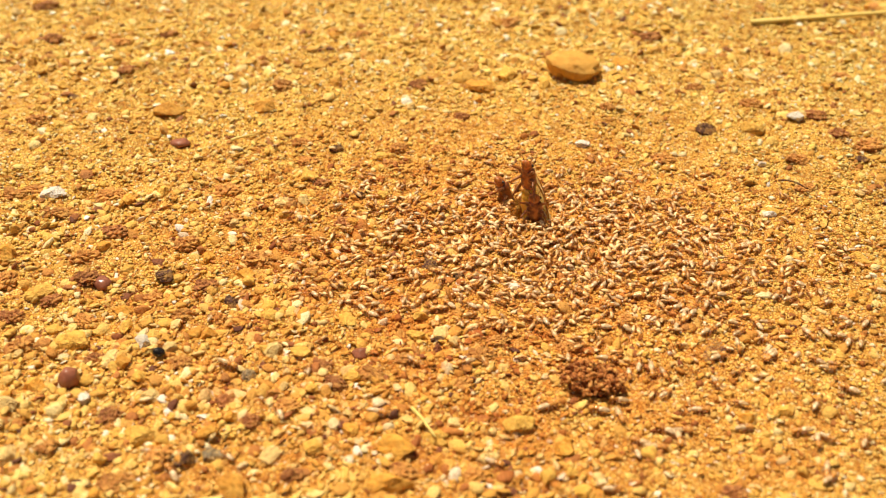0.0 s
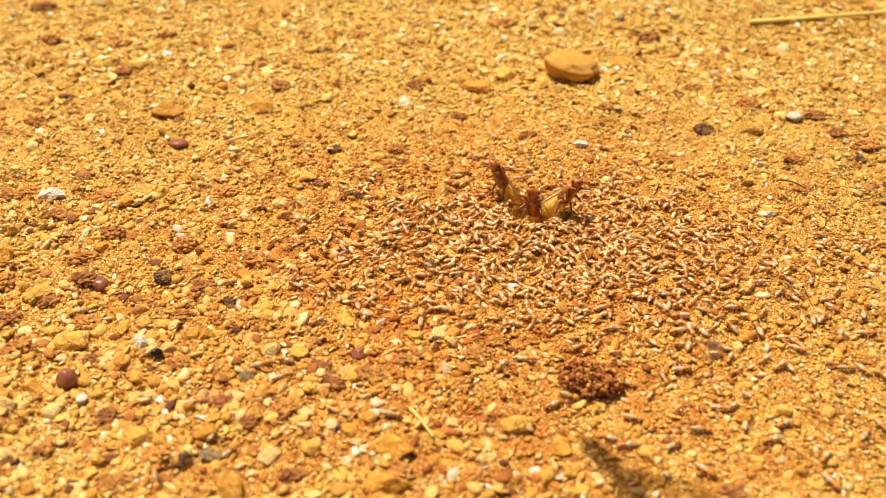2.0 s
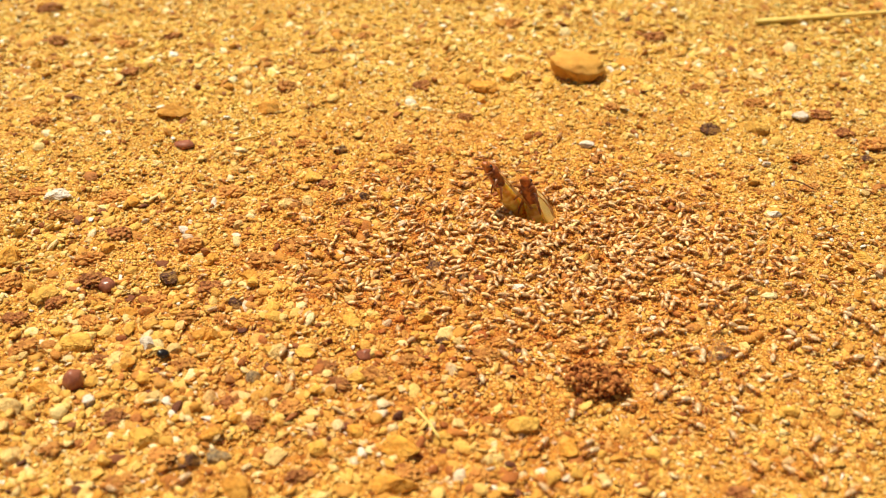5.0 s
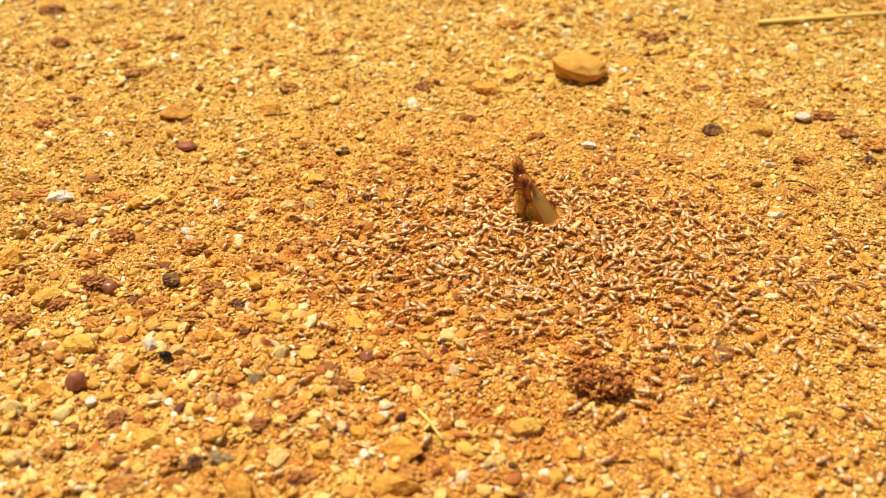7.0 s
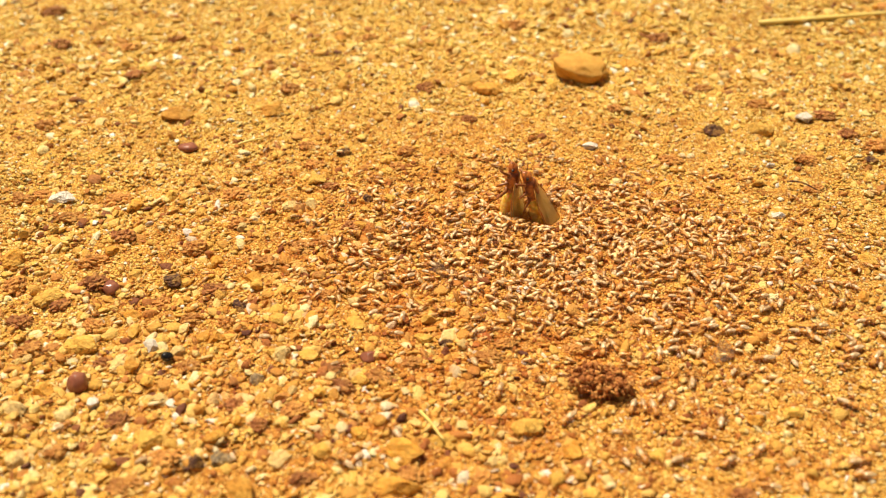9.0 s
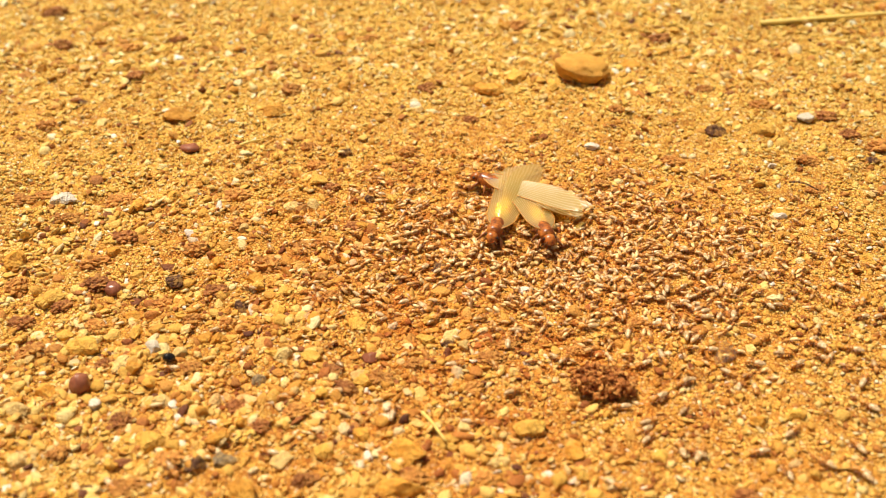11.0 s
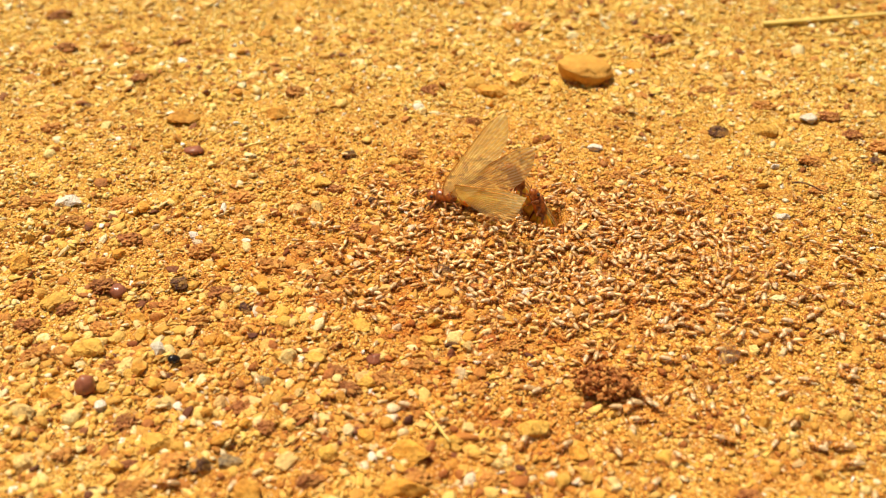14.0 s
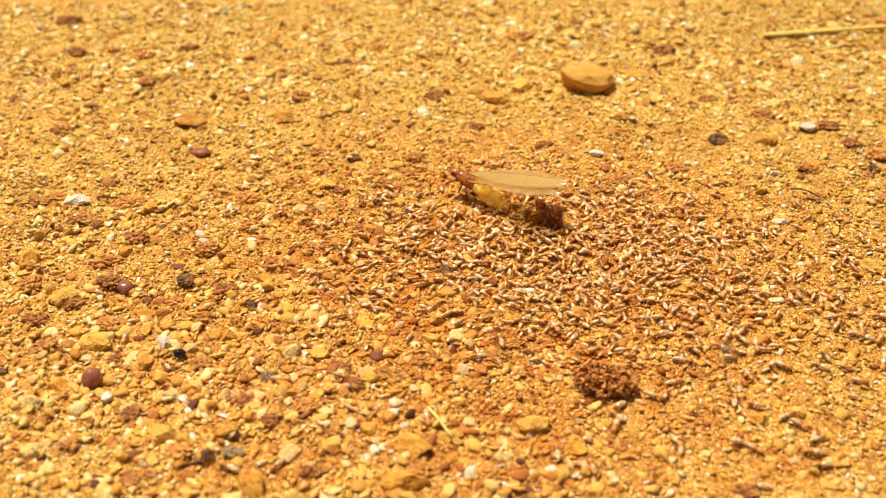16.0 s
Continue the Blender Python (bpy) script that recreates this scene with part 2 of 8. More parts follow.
STONES = {
    "tan": (stone_material("tan_stone", (0.74, 0.38, 0.046), (0.87, 0.55, 0.11), grainy=0.5), "tan-yellow stone half sunk in ochre sand"),
    "orange": (stone_material("orange_stone", (0.62, 0.24, 0.022), (0.82, 0.43, 0.055), grainy=0.5), "orange laterite pebble with a dusty face on sand"),
    "rust": (stone_material("rust_stone", (0.48, 0.17, 0.032), (0.76, 0.38, 0.085), dust=0.35), "rust-red ironstone crumb lying on ochre sand"),
    "brown": (stone_material("brown_stone", (0.26, 0.08, 0.022), (0.54, 0.21, 0.055), dust=0.35), "rough brown laterite lump pitted all over on sand"),
    "dark": (stone_material("dark_stone", (0.045, 0.018, 0.011), (0.19, 0.07, 0.035)), "near-black ironstone chip lying on ochre sand"),
    "plum": (stone_material("plum_stone", (0.24, 0.075, 0.04), (0.42, 0.16, 0.085), 0.2, 0.0, 0.1), "glossy plum-brown rounded pebble on ochre sand"),
    "cream": (stone_material("cream_stone", (0.78, 0.50, 0.14), (0.89, 0.69, 0.31), dust=0.3, grainy=0.5), "pale cream-yellow pebble half sunk in ochre sand"),
    "quartz": (stone_material("quartz_stone", (0.80, 0.68, 0.48), (0.93, 0.91, 0.84), 0.4, 0.12, 0.3), "white quartz chip lying on ochre sand"),
    "grey": (stone_material("grey_debris", (0.20, 0.14, 0.08), (0.46, 0.36, 0.21)), "grey-brown flake of plant debris on ochre sand"),
}
BIG_STONE = stone_material("ochre_stone", (0.78, 0.34, 0.040), (0.88, 0.50, 0.085), 0.7, 0.3, 0.25)
CLOD = grit_material("red_brown_soil", [(0.0, (0.30, 0.09, 0.02)), (0.5, (0.55, 0.20, 0.045)), (1.0, (0.72, 0.35, 0.09))], 0.95, False)
SEED = skin_material("black_seed", (0.006, 0.005, 0.004), (0.02, 0.014, 0.01), 900, 0.12)
STRAW = stone_material("dry_straw", (0.86, 0.62, 0.13), (0.92, 0.74, 0.24), 0.5, 0.0, 0.0)
BODY_RED = skin_material("red_brown_cuticle", (0.20, 0.050, 0.010), (0.54, 0.17, 0.028), 800, 0.28, 0.2)
ABDOMEN = skin_material("amber_abdomen", (0.80, 0.46, 0.06), (0.95, 0.71, 0.17), 500, 0.26, 0.7, 0.0011)
LEG = skin_material("amber_leg", (0.24, 0.07, 0.016), (0.42, 0.15, 0.035), 1500, 0.35)
EYE = skin_material("black_eye", (0.02, 0.008, 0.005), (0.05, 0.02, 0.012), 1500, 0.4)
WING = wing_material("amber_membrane", (0.97, 0.86, 0.38), (0.98, 0.92, 0.58), (0.92, 0.73, 0.27), 0.50, 0.3)
PLEATED = wing_material("pleated_membrane", (0.97, 0.83, 0.46), (0.99, 0.95, 0.78), (0.70, 0.46, 0.15), 0.44, 0.5)
TORN_WING = wing_material("grey_membrane", (0.62, 0.56, 0.42), (0.78, 0.74, 0.62), (0.40, 0.34, 0.24), 0.72, 0.5)
VEIN = skin_material("brown_wing_vein", (0.48, 0.20, 0.035), (0.66, 0.34, 0.07), 1500, 0.35)
WORKER_HEAD = skin_material("worker_head", (0.42, 0.15, 0.026), (0.72, 0.34, 0.07), 1800, 0.22)
CROWD_SKIN = skin_material("crowd_abdomen", (0.56, 0.34, 0.13), (0.94, 0.71, 0.34), 1000, 0.32, 0.0, 0.0, True)
WORKER_SKIN = skin_material("worker_abdomen", (0.50, 0.31, 0.14), (0.92, 0.71, 0.39), 1000, 0.24)
WORKER_LEG = skin_material("worker_leg", (0.28, 0.085, 0.02), (0.48, 0.19, 0.045), 1800, 0.4)


# ---- the ground ----
_perm = np.random.RandomState(7).permutation(4096)
_angle = np.random.RandomState(8).rand(4096) * 2 * np.pi


def ripple(x, y, cell, seed=0):
    """Gradient noise, about -0.7 to 0.7, with bumps of the given width in metres."""
    x, y = np.asarray(x, float) / cell + 17.3 * seed, np.asarray(y, float) / cell - 9.1 * seed
    i, j = np.floor(x).astype(int), np.floor(y).astype(int)
    u, v = x - i, y - j

    def corner(a, b):
        k = _angle[_perm[(_perm[(i + a) % 4096] + j + b) % 4096]]
        return np.cos(k) * (u - a) + np.sin(k) * (v - b)

    fu, fv = u**3 * (u * (6 * u - 15) + 10), v**3 * (v * (6 * v - 15) + 10)
    low = corner(0, 0) * (1 - fu) + corner(1, 0) * fu
    high = corner(0, 1) * (1 - fu) + corner(1, 1) * fu
    return (low * (1 - fv) + high * fv) * 1.4


HOLE_Y = 0.0018


def height(x, y):
    """Lie of the ground in metres: gentle swells, crumbs and the shaft of the nest near the origin."""
    x, y = np.asarray(x, float), np.asarray(y, float)
    r = np.hypot(x, y - HOLE_Y)
    z = 0.0014 * ripple(x, y, 0.045, 1) * np.clip(r / 0.02, 0, 1) + 0.0006 * ripple(x, y, 0.013, 2) + 0.0003 * ripple(x, y, 0.004, 3)
    z = z + 0.0010 * ripple(x, y, 0.0075, 10) * np.clip((-x - 0.01) / 0.03, 0, 1) * np.clip((0.05 - y) / 0.03, 0, 1)
    z = z + np.clip((r - 0.25) / 1.5, 0, 1) * (0.03 * ripple(x, y, 0.9, 4) - 0.02)
    z = z + 0.0008 * np.exp(-(((r - 0.009) / 0.005) ** 2))
    lip = r * (1 + 0.25 * ripple(x, y, 0.006, 5))
    s = np.clip((0.0040 - lip) / 0.0018, 0, 1)
    return z - 0.030 * s * s * (3 - 2 * s)


def fast_mesh(name, verts, faces):
    """A mesh from arrays of corners and equal-sided faces."""
    me = bpy.data.meshes.new(name)
    n, k = faces.shape
    me.vertices.add(len(verts))
    me.vertices.foreach_set("co", np.ascontiguousarray(verts, dtype=np.float32).ravel())
    me.loops.add(n * k)
    me.loops.foreach_set("vertex_index", np.ascontiguousarray(faces, dtype=np.int32).ravel())
    me.polygons.add(n)
    me.polygons.foreach_set("loop_start", np.arange(0, n * k, k, dtype=np.int32))
    me.update(calc_edges=True)
    return me


def stretch(lo, hi, step):
    """Grid lines: even between lo and hi, wider and wider out to the horizon."""
    inner = np.arange(lo, hi, step)
    out = step * np.cumsum(1.22 ** np.arange(1, 62))
    out = out[out < 60]
    return np.concatenate([lo - out[::-1], inner, inner[-1] + out])


def build_ground():
    gx, gy = stretch(-0.152, 0.118, 0.00075), stretch(-0.080, 0.122, 0.00075)
    x, y = np.meshgrid(gx, gy)
    near = (np.abs(x) < 0.3) & (np.abs(y) < 0.3)
    z = height(x, y) + near * (0.00034 * ripple(x, y, 0.0021, 6) + 0.00022 * ripple(x, y, 0.0011, 7) + np.random.RandomState(3).normal(0, 0.00004, x.shape))
    idx = np.arange(x.size).reshape(x.shape)
    faces = np.stack([idx[:-1, :-1], idx[:-1, 1:], idx[1:, 1:], idx[1:, :-1]], -1).reshape(-1, 4)
    me = fast_mesh("ground", np.stack([x, y, z], -1).reshape(-1, 3), faces)
    me.polygons.foreach_set("use_smooth", np.ones(len(faces), dtype=bool))
    me.materials.append(SAND)
    return tagged(new("ground", me), "dry ochre sand with a round nest hole", "ground", kind="structure")


ground = build_ground()


# ---- grit and gravel ----
def rock_base(rng, level, rough):
    """A chipped stone of unit radius: a ball cut by random planes."""
    bm = bmesh.new()
    bmesh.ops.create_icosphere(bm, subdivisions=level, radius=1)
    cuts = [(Vector(rng.normal(size=3)).normalized(), rng.uniform(0.36, 0.85)) for _ in range(10)]
    for v in bm.verts:
        for way, far in cuts:
            over = v.co.dot(way) - far
            if over > 0:
                v.co -= way * over * 0.9
        v.co *= 1 + rough * rng.normal()
    verts = np.array([v.co[:] for v in bm.verts])
    faces = np.array([[v.index for v in f.verts] for f in bm.faces])
    bm.free()
    return verts, faces


def turns(rng, n, tilt):
    """Random turns: any heading, a little tilt."""
    a, b, c = rng.uniform(0, 6.283, n), rng.normal(0, tilt, n), rng.normal(0, tilt, n)
    ca, sa, cb, sb, cc, sc = np.cos(a), np.sin(a), np.cos(b), np.sin(b), np.cos(c), np.sin(c)
    o, i = np.zeros(n), np.ones(n)
    rz = np.stack([ca, -sa, o, sa, ca, o, o, o, i], -1).reshape(n, 3, 3)
    ry = np.stack([cb, o, sb, o, i, o, -sb, o, cb], -1).reshape(n, 3, 3)
    rx = np.stack([i, o, o, o, cc, -sc, o, sc, cc], -1).reshape(n, 3, 3)
    return rz @ ry @ rx


def scatter(name, rng, x, y, size, bases, flat, sink, tilt, material):
    """Many chips in one mesh, each resting in the ground at its place."""
    n = len(x)
    pick = rng.randint(0, len(bases), n)
    turn = turns(rng, n, tilt)
    dims = size[:, None] * np.stack([rng.uniform(0.8, 1.25, n), rng.uniform(0.65, 1.0, n), rng.uniform(flat * 0.7, flat * 1.3, n)], -1) * 0.5
    at = np.stack([x, y, height(x, y) + dims[:, 2] * (1 - 2 * sink)], -1)
    verts, faces, start = [], [], 0
    for k, (bv, bf) in enumerate(bases):
        mine = np.nonzero(pick == k)[0]
        if not len(mine):
            continue
        v = np.einsum("nij,nvj->nvi", turn[mine], bv[None] * dims[mine][:, None]) + at[mine][:, None]
        f = bf[None] + (start + np.arange(len(mine)) * len(bv))[:, None, None]
        verts.append(v.reshape(-1, 3))
        faces.append(f.reshape(-1, 3))
        start += v.shape[0] * v.shape[1]
    me = fast_mesh(name, np.concatenate(verts), np.concatenate(faces))
    me.materials.append(material)
    return new(name, me)


def places(rng, n, keep):
    """n places over the stretch of ground before and behind the nest, thinned by keep(x, y) from 0 to 1."""
    x, y = rng.uniform(-0.155, 0.12, 8 * n), rng.uniform(-0.082, 0.122, 8 * n)
    inside = (np.abs(x + 0.018) < 0.078 + 0.33 * (y + 0.085)) & (np.hypot(x, y - HOLE_Y) > 0.0042) & (rng.rand(8 * n) < keep(x, y))
    return x[inside][:n], y[inside][:n]


rng = np.random.RandomState(11)
chips = [rock_base(rng, 1, 0.12) for _ in range(24)]
lumps = [rock_base(rng, 2, 0.04) for _ in range(16)]


def coarse_where(x, y):
    """Gravel lies thicker on the near side and in drifts."""
    drift = np.clip(0.5 + 1.1 * ripple(x, y, 0.022, 9), 0.1, 1)
    return drift * np.clip(0.18 + 0.55 * (x < -0.01) * (y < 0.01) + 0.35 * (y < -0.035) * (x < 0.015) + 0.3 * (y > 0.055), 0, 1)


x, y = places(rng, 66000, lambda x, y: np.clip(0.6 + 0.7 * ripple(x, y, 0.012, 8), 0.2, 1) * np.where(y < 0.03, 1.0, 0.8))
tagged(scatter("sand_grains", rng, x, y, np.clip(rng.lognormal(math.log(0.00096), 0.42, len(x)), 0.0004, 0.0025), chips, 0.43, np.clip(0.31 + 2.2 * (y - 0.015), 0.31, 0.42), 0.42, GRIT_SMALL),
       "loose ochre sand grains", "sand", kind="stuff")
x, y = places(rng, 7800, coarse_where)
tagged(scatter("fine_gravel", rng, x, y, np.clip(rng.lognormal(math.log(0.0018), 0.36, len(x)), 0.001, 0.0036), lumps, 0.42, 0.40, 0.4, GRIT_COARSE),
       "fine ochre and rust gravel", "gravel", kind="stuff")
x, y = places(rng, 900, lambda x, y: np.clip(0.06 + 0.75 * (y > 0.045) * np.clip(0.5 + ripple(x, y, 0.03, 12), 0, 1) + 0.5 * (x < -0.02) * (y < -0.02), 0, 1))
tagged(scatter("coarse_gravel", rng, x, y, np.clip(rng.lognormal(math.log(0.0029), 0.25, len(x)), 0.002, 0.0046), lumps, 0.46, 0.5, 0.4, GRIT_PALE),
       "pale ochre crumbs of laterite gravel", "gravel", kind="stuff")


# ---- stones that lie loose on the sand ----
def stone_mesh(rng, w, d, h, smooth=False, crumbly=0.0):
    bm = bmesh.new()
    bmesh.ops.create_icosphere(bm, subdivisions=4 if crumbly else 3, radius=1)
    off = Vector(rng.uniform(-50, 50, 3))
    cuts = [(Vector(rng.normal(size=3)).normalized(), rng.uniform(0.5, 0.95)) for _ in range(14)]
    for v in bm.verts:
        for way, far in cuts[:8] if smooth else cuts:
            over = v.co.dot(way) - far
            if over > 0:
                v.co -= way * over * (0.8 if smooth else 0.93)
        v.co *= 1.12 + 0.14 * noise.noise(v.co * 1.6 + off) + 0.07 * noise.noise(v.co * 5 + off) + crumbly * noise.noise(v.co * 9 + off)
        v.co.x, v.co.y, v.co.z = v.co.x * w / 2, v.co.y * d / 2, v.co.z * h / 2
    me = bpy.data.meshes.new("stone")
    bm.to_mesh(me)
    bm.free()
    me.polygons.foreach_set("use_smooth", np.full(len(me.polygons), smooth))
    return me


def crumb_mesh(rng, w, d, h):
    """A rough ironstone crumb: knobs grown together into one lump, with pits between them."""
    bm = bmesh.new()
    bmesh.ops.create_icosphere(bm, subdivisions=4, radius=1)
    off = Vector(rng.uniform(-50, 50, 3))
    for v in bm.verts:
        u = v.co.copy()
        near, after = noise.voronoi(u * 2.1 + off)[0][:2]
        knob = 0.30 * min(1.0, (after - near) / 0.35) - 0.10 * near
        v.co *= 0.84 + knob + 0.26 * noise.noise(u * 1.3 + off) + 0.07 * noise.noise(u * 7 + off)
        v.co.x, v.co.y, v.co.z = v.co.x * w / 2, v.co.y * d / 2, v.co.z * h / 2
    me = bpy.data.meshes.new("stone")
    bm.to_mesh(me)
    bm.free()
    return me


stone_rng = np.random.RandomState(21)


def stone(kind, x, y, w, d, h, rest=0.17):
    """A stone w wide, d deep and h high, all in millimetres, a third of it sunk in the sand."""
    x, y, w, d, h = (v / 1000 for v in (x, y, w, d, h))
    if kind in ("rust", "brown"):
        me = crumb_mesh(stone_rng, w * 1.1, d * 1.1, h * 1.15)
        rest = 0.08
    else:
        me = stone_mesh(stone_rng, w, d, h * 1.15, kind == "plum", 0.16 if kind == "dark" else 0.0 if kind == "plum" else 0.10)
    me.materials.append(STONES[kind][0])
    ob = new("stone" if w > 0.004 else "pebble", me)
    lift = float(height(x, y)) + h * (0.4 if kind == "quartz" else rest)
    ob.matrix_world = pose(x, y, lift, stone_rng.uniform(-8, 8), stone_rng.uniform(-8, 8), stone_rng.uniform(-25, 25))
    return tagged(ob, STONES[kind][1], "stone" if w > 0.004 else "pebble", "stones on the sand")


def build_big_stone():
    """The largest stone: a flat sunlit top over an undercut front."""
    bm = bmesh.new()
    bmesh.ops.create_icosphere(bm, subdivisions=4, radius=1)
    for v in bm.verts:
        u = v.co.copy()
        v.co.z *= 0.40 if u.z > 0 else 1.0 - 0.45 * max(0, u.x + 0.1)
        v.co *= 1 + 0.22 * noise.noise(u * 1.5) + 0.08 * noise.noise(u * 4) + 0.03 * noise.noise(u * 10)
        v.co = Vector((v.co.x * 0.0070, v.co.y * 0.0052, v.co.z * 0.0048))
    me = bpy.data.meshes.new("stone")
    bm.to_mesh(me)
    bm.free()
    me.polygons.foreach_set("use_smooth", np.full(len(me.polygons), True))
    me.materials.append(BIG_STONE)
    ob = new("stone", me)
    ob.matrix_world = pose(0.0145, 0.0635, float(height(0.0145, 0.0635)) + 0.0032, 0, 7, -6)
    return tagged(ob, "large tan stone with a flat sunlit top on gravel", "stone", "stones on the sand")


build_big_stone()
stone("brown", 68.9, 43.0, 5.7, 3.7, 2.2)
stone("rust", 65.0, 42.4, 3.4, 2.8, 1.7)
stone("dark", 42.5, 37.6, 4.2, 4.2, 2.5)
stone("plum", -78.6, 32.1, 4.2, 3.5, 2.1)
stone("quartz", -100.4, 9.1, 5.4, 3.8, 1.7)
stone("plum", -81.2, -47.9, 3.3, 3.5, 3.2, 0.3)
stone("quartz", -77.8, -52.4, 2.5, 2.4, 1.5)
stone("rust", -64.7, 11.8, 5.6, 4.4, 2.6)
stone("orange", -83.5, 46.2, 7.5, 4.9, 2.8)
stone("orange", -61.6, 46.8, 5.6, 4.3, 2.6)
stone("rust", -0.6, 95.3, 6.4, 4.2, 2.5)
stone("cream", -6.7, 98.9, 5.9, 3.9, 2.2)
stone("rust", 76.9, 28.3, 5.5, 4.6, 2.7)
stone("dark", 73.8, 22.5, 3.7, 2.4, 1.4)
stone("rust", 60.4, 23.8, 4.9, 3.2, 1.9)
stone("brown", 36.9, 86.7, 5.8, 4.2, 2.5)
stone("quartz", 12.8, 29.3, 3.3, 2.3, 1.4)
stone("rust", -28.6, 28.0, 3.3, 3.4, 2.4)
stone("dark", -42.7, 29.2, 3.1, 2.6, 1.5)
stone("rust", -48.6, 24.6, 4.2, 3.1, 1.9)
stone("rust", -30.3, 21.0, 3.2, 3.0, 1.8)
stone("tan", -47.7, 16.1, 4.5, 3.8, 2.3)
stone("cream", -52.1, 6.9, 4.6, 3.5, 2.1)
stone("brown", -84.9, -4.1, 5.5, 3.7, 2.2)
stone("rust", -98.0, 2.1, 5.0, 3.3, 2.0)
stone("rust", -105.0, 11.8, 4.7, 3.1, 1.9)
stone("rust", -109.1, 9.6, 4.7, 3.4, 2.1)
stone("orange", -103.4, -13.2, 4.8, 4.9, 3.7)
stone("rust", -101.4, -20.0, 4.0, 4.1, 2.5)
stone("brown", -85.8, -19.8, 4.3, 4.5, 2.7)
stone("plum", -82.7, -20.6, 3.3, 3.4, 2.1)
stone("dark", -71.5, -19.0, 3.9, 3.4, 2.1)
stone("brown", -91.0, -25.8, 3.7, 3.2, 1.9)
stone("tan", -93.7, -23.8, 6.2, 4.0, 2.4)
stone("rust", -54.6, -13.3, 6.1, 4.4, 2.7)
stone("orange", -56.1, -18.3, 5.2, 3.9, 2.3)
stone("brown", -62.9, -22.5, 4.2, 3.4, 2.0)
stone("dark", -57.5, -26.2, 3.5, 2.8, 1.7)
stone("rust", -59.2, -31.5, 2.9, 3.0, 2.1)
stone("orange", -62.6, -35.4, 3.0, 3.0, 1.8)
stone("orange", -60.0, -35.9, 2.8, 2.9, 2.1)
stone("tan", -83.5, -37.6, 6.0, 4.4, 2.7)
stone("cream", -75.4, -42.4, 4.3, 3.9, 2.3)
stone("quartz", -71.0, -38.4, 3.0, 2.7, 1.6)
stone("cream", -47.8, -41.5, 3.5, 3.1, 1.9)
stone("tan", -42.9, -41.5, 3.8, 3.1, 1.8)
stone("tan", -35.7, -33.2, 3.4, 3.4, 2.0)
stone("plum", -32.7, -41.3, 3.1, 2.6, 1.6)
stone("rust", -25.3, -43.6, 3.8, 2.8, 1.7)
stone("rust", -12.2, -41.5, 4.7, 3.3, 2.0)
stone("dark", -19.5, -37.4, 2.4, 2.0, 1.2)
stone("dark", -21.2, -15.2, 2.8, 2.7, 1.6)
stone("tan", -6.3, -58.5, 5.2, 4.3, 2.6)
stone("orange", -26.0, -63.8, 6.1, 5.0, 3.0)
stone("rust", -24.5, -68.8, 3.7, 3.5, 2.1)
stone("orange", -26.6, -71.1, 6.7, 4.4, 2.6)
stone("orange", -50.5, -70.6, 5.9, 4.2, 2.5)
stone("tan", -66.9, -60.7, 4.9, 4.8, 2.9)
stone("cream", -89.4, -54.7, 4.1, 3.6, 2.1)
stone("cream", -86.2, -64.7, 3.4, 3.5, 2.5)
stone("brown", -72.5, -56.1, 3.7, 3.9, 2.3)
stone("rust", -80.2, -64.0, 3.2, 3.2, 1.9)
stone("rust", -68.1, -70.5, 5.2, 3.4, 2.0)
stone("brown", -49.4, -57.7, 3.1, 2.7, 1.6)
stone("orange", -56.2, -60.3, 3.6, 3.1, 1.9)
stone("dark", -58.4, -65.3, 2.5, 2.6, 2.1)
stone("rust", 14.5, -64.5, 3.2, 2.6, 1.6)
stone("brown", -39.2, -44.9, 3.2, 2.4, 1.4)
stone("tan", 52.8, 36.8, 5.3, 4.3, 2.6)
stone("tan", -2.9, 62.2, 5.0, 4.8, 2.9)
stone("tan", -13.5, 61.2, 5.5, 3.6, 2.1)
stone("brown", -24.8, 59.0, 4.4, 2.9, 1.7)
stone("orange", -9.4, 56.8, 6.7, 4.4, 2.6)
stone("tan", 49.1, 3.2, 4.0, 3.2, 1.9)
stone("rust", -103.7, 81.4, 4.7, 3.5, 2.1)
stone("brown", -131.1, 105.9, 6.7, 4.4, 2.6)
stone("brown", -122.5, 84.3, 6.3, 4.1, 2.4)
stone("dark", -108.5, 52.9, 2.4, 2.0, 1.2)
stone("tan", 62.3, -12.5, 4.5, 3.0, 1.7)
stone("dark", -35.7, 8.7, 2.6, 2.4, 1.4)
stone("brown", -38.5, -1.9, 4.0, 3.1, 1.8)
stone("rust", -92.6, -38.7, 4.9, 4.3, 2.6)
stone("cream", -67.1, -51.3, 3.1, 3.0, 1.8)
stone("brown", -44.5, 14.2, 3.8, 2.7, 1.6)
stone("rust", 58.5, 11.9, 4.2, 2.8, 1.7)
stone("rust", 14.6, -31.4, 3.2, 2.5, 1.5)
stone("rust", 17.2, 18.7, 4.1, 2.8, 1.7)
stone("rust", -9.1, -37.6, 4.0, 2.6, 1.5)
stone("tan", -38.4, -63.4, 3.8, 3.2, 1.9)
stone("cream", -45.3, -64.6, 3.3, 3.0, 1.8)
stone("orange", -33.4, -59.7, 3.2, 3.1, 1.8)
stone("orange", -86.9, -49.3, 3.7, 3.4, 2.0)
stone("rust", -63.5, -43.7, 3.7, 3.3, 2.0)
stone("orange", 0.5, -63.4, 3.8, 3.2, 1.9)
stone("rust", -13.8, -69.1, 3.2, 2.7, 1.6)
stone("brown", 25.0, -72.5, 3.6, 2.8, 1.7)
stone("grey", -54.1, -64.4, 3.2, 2.4, 1.5)
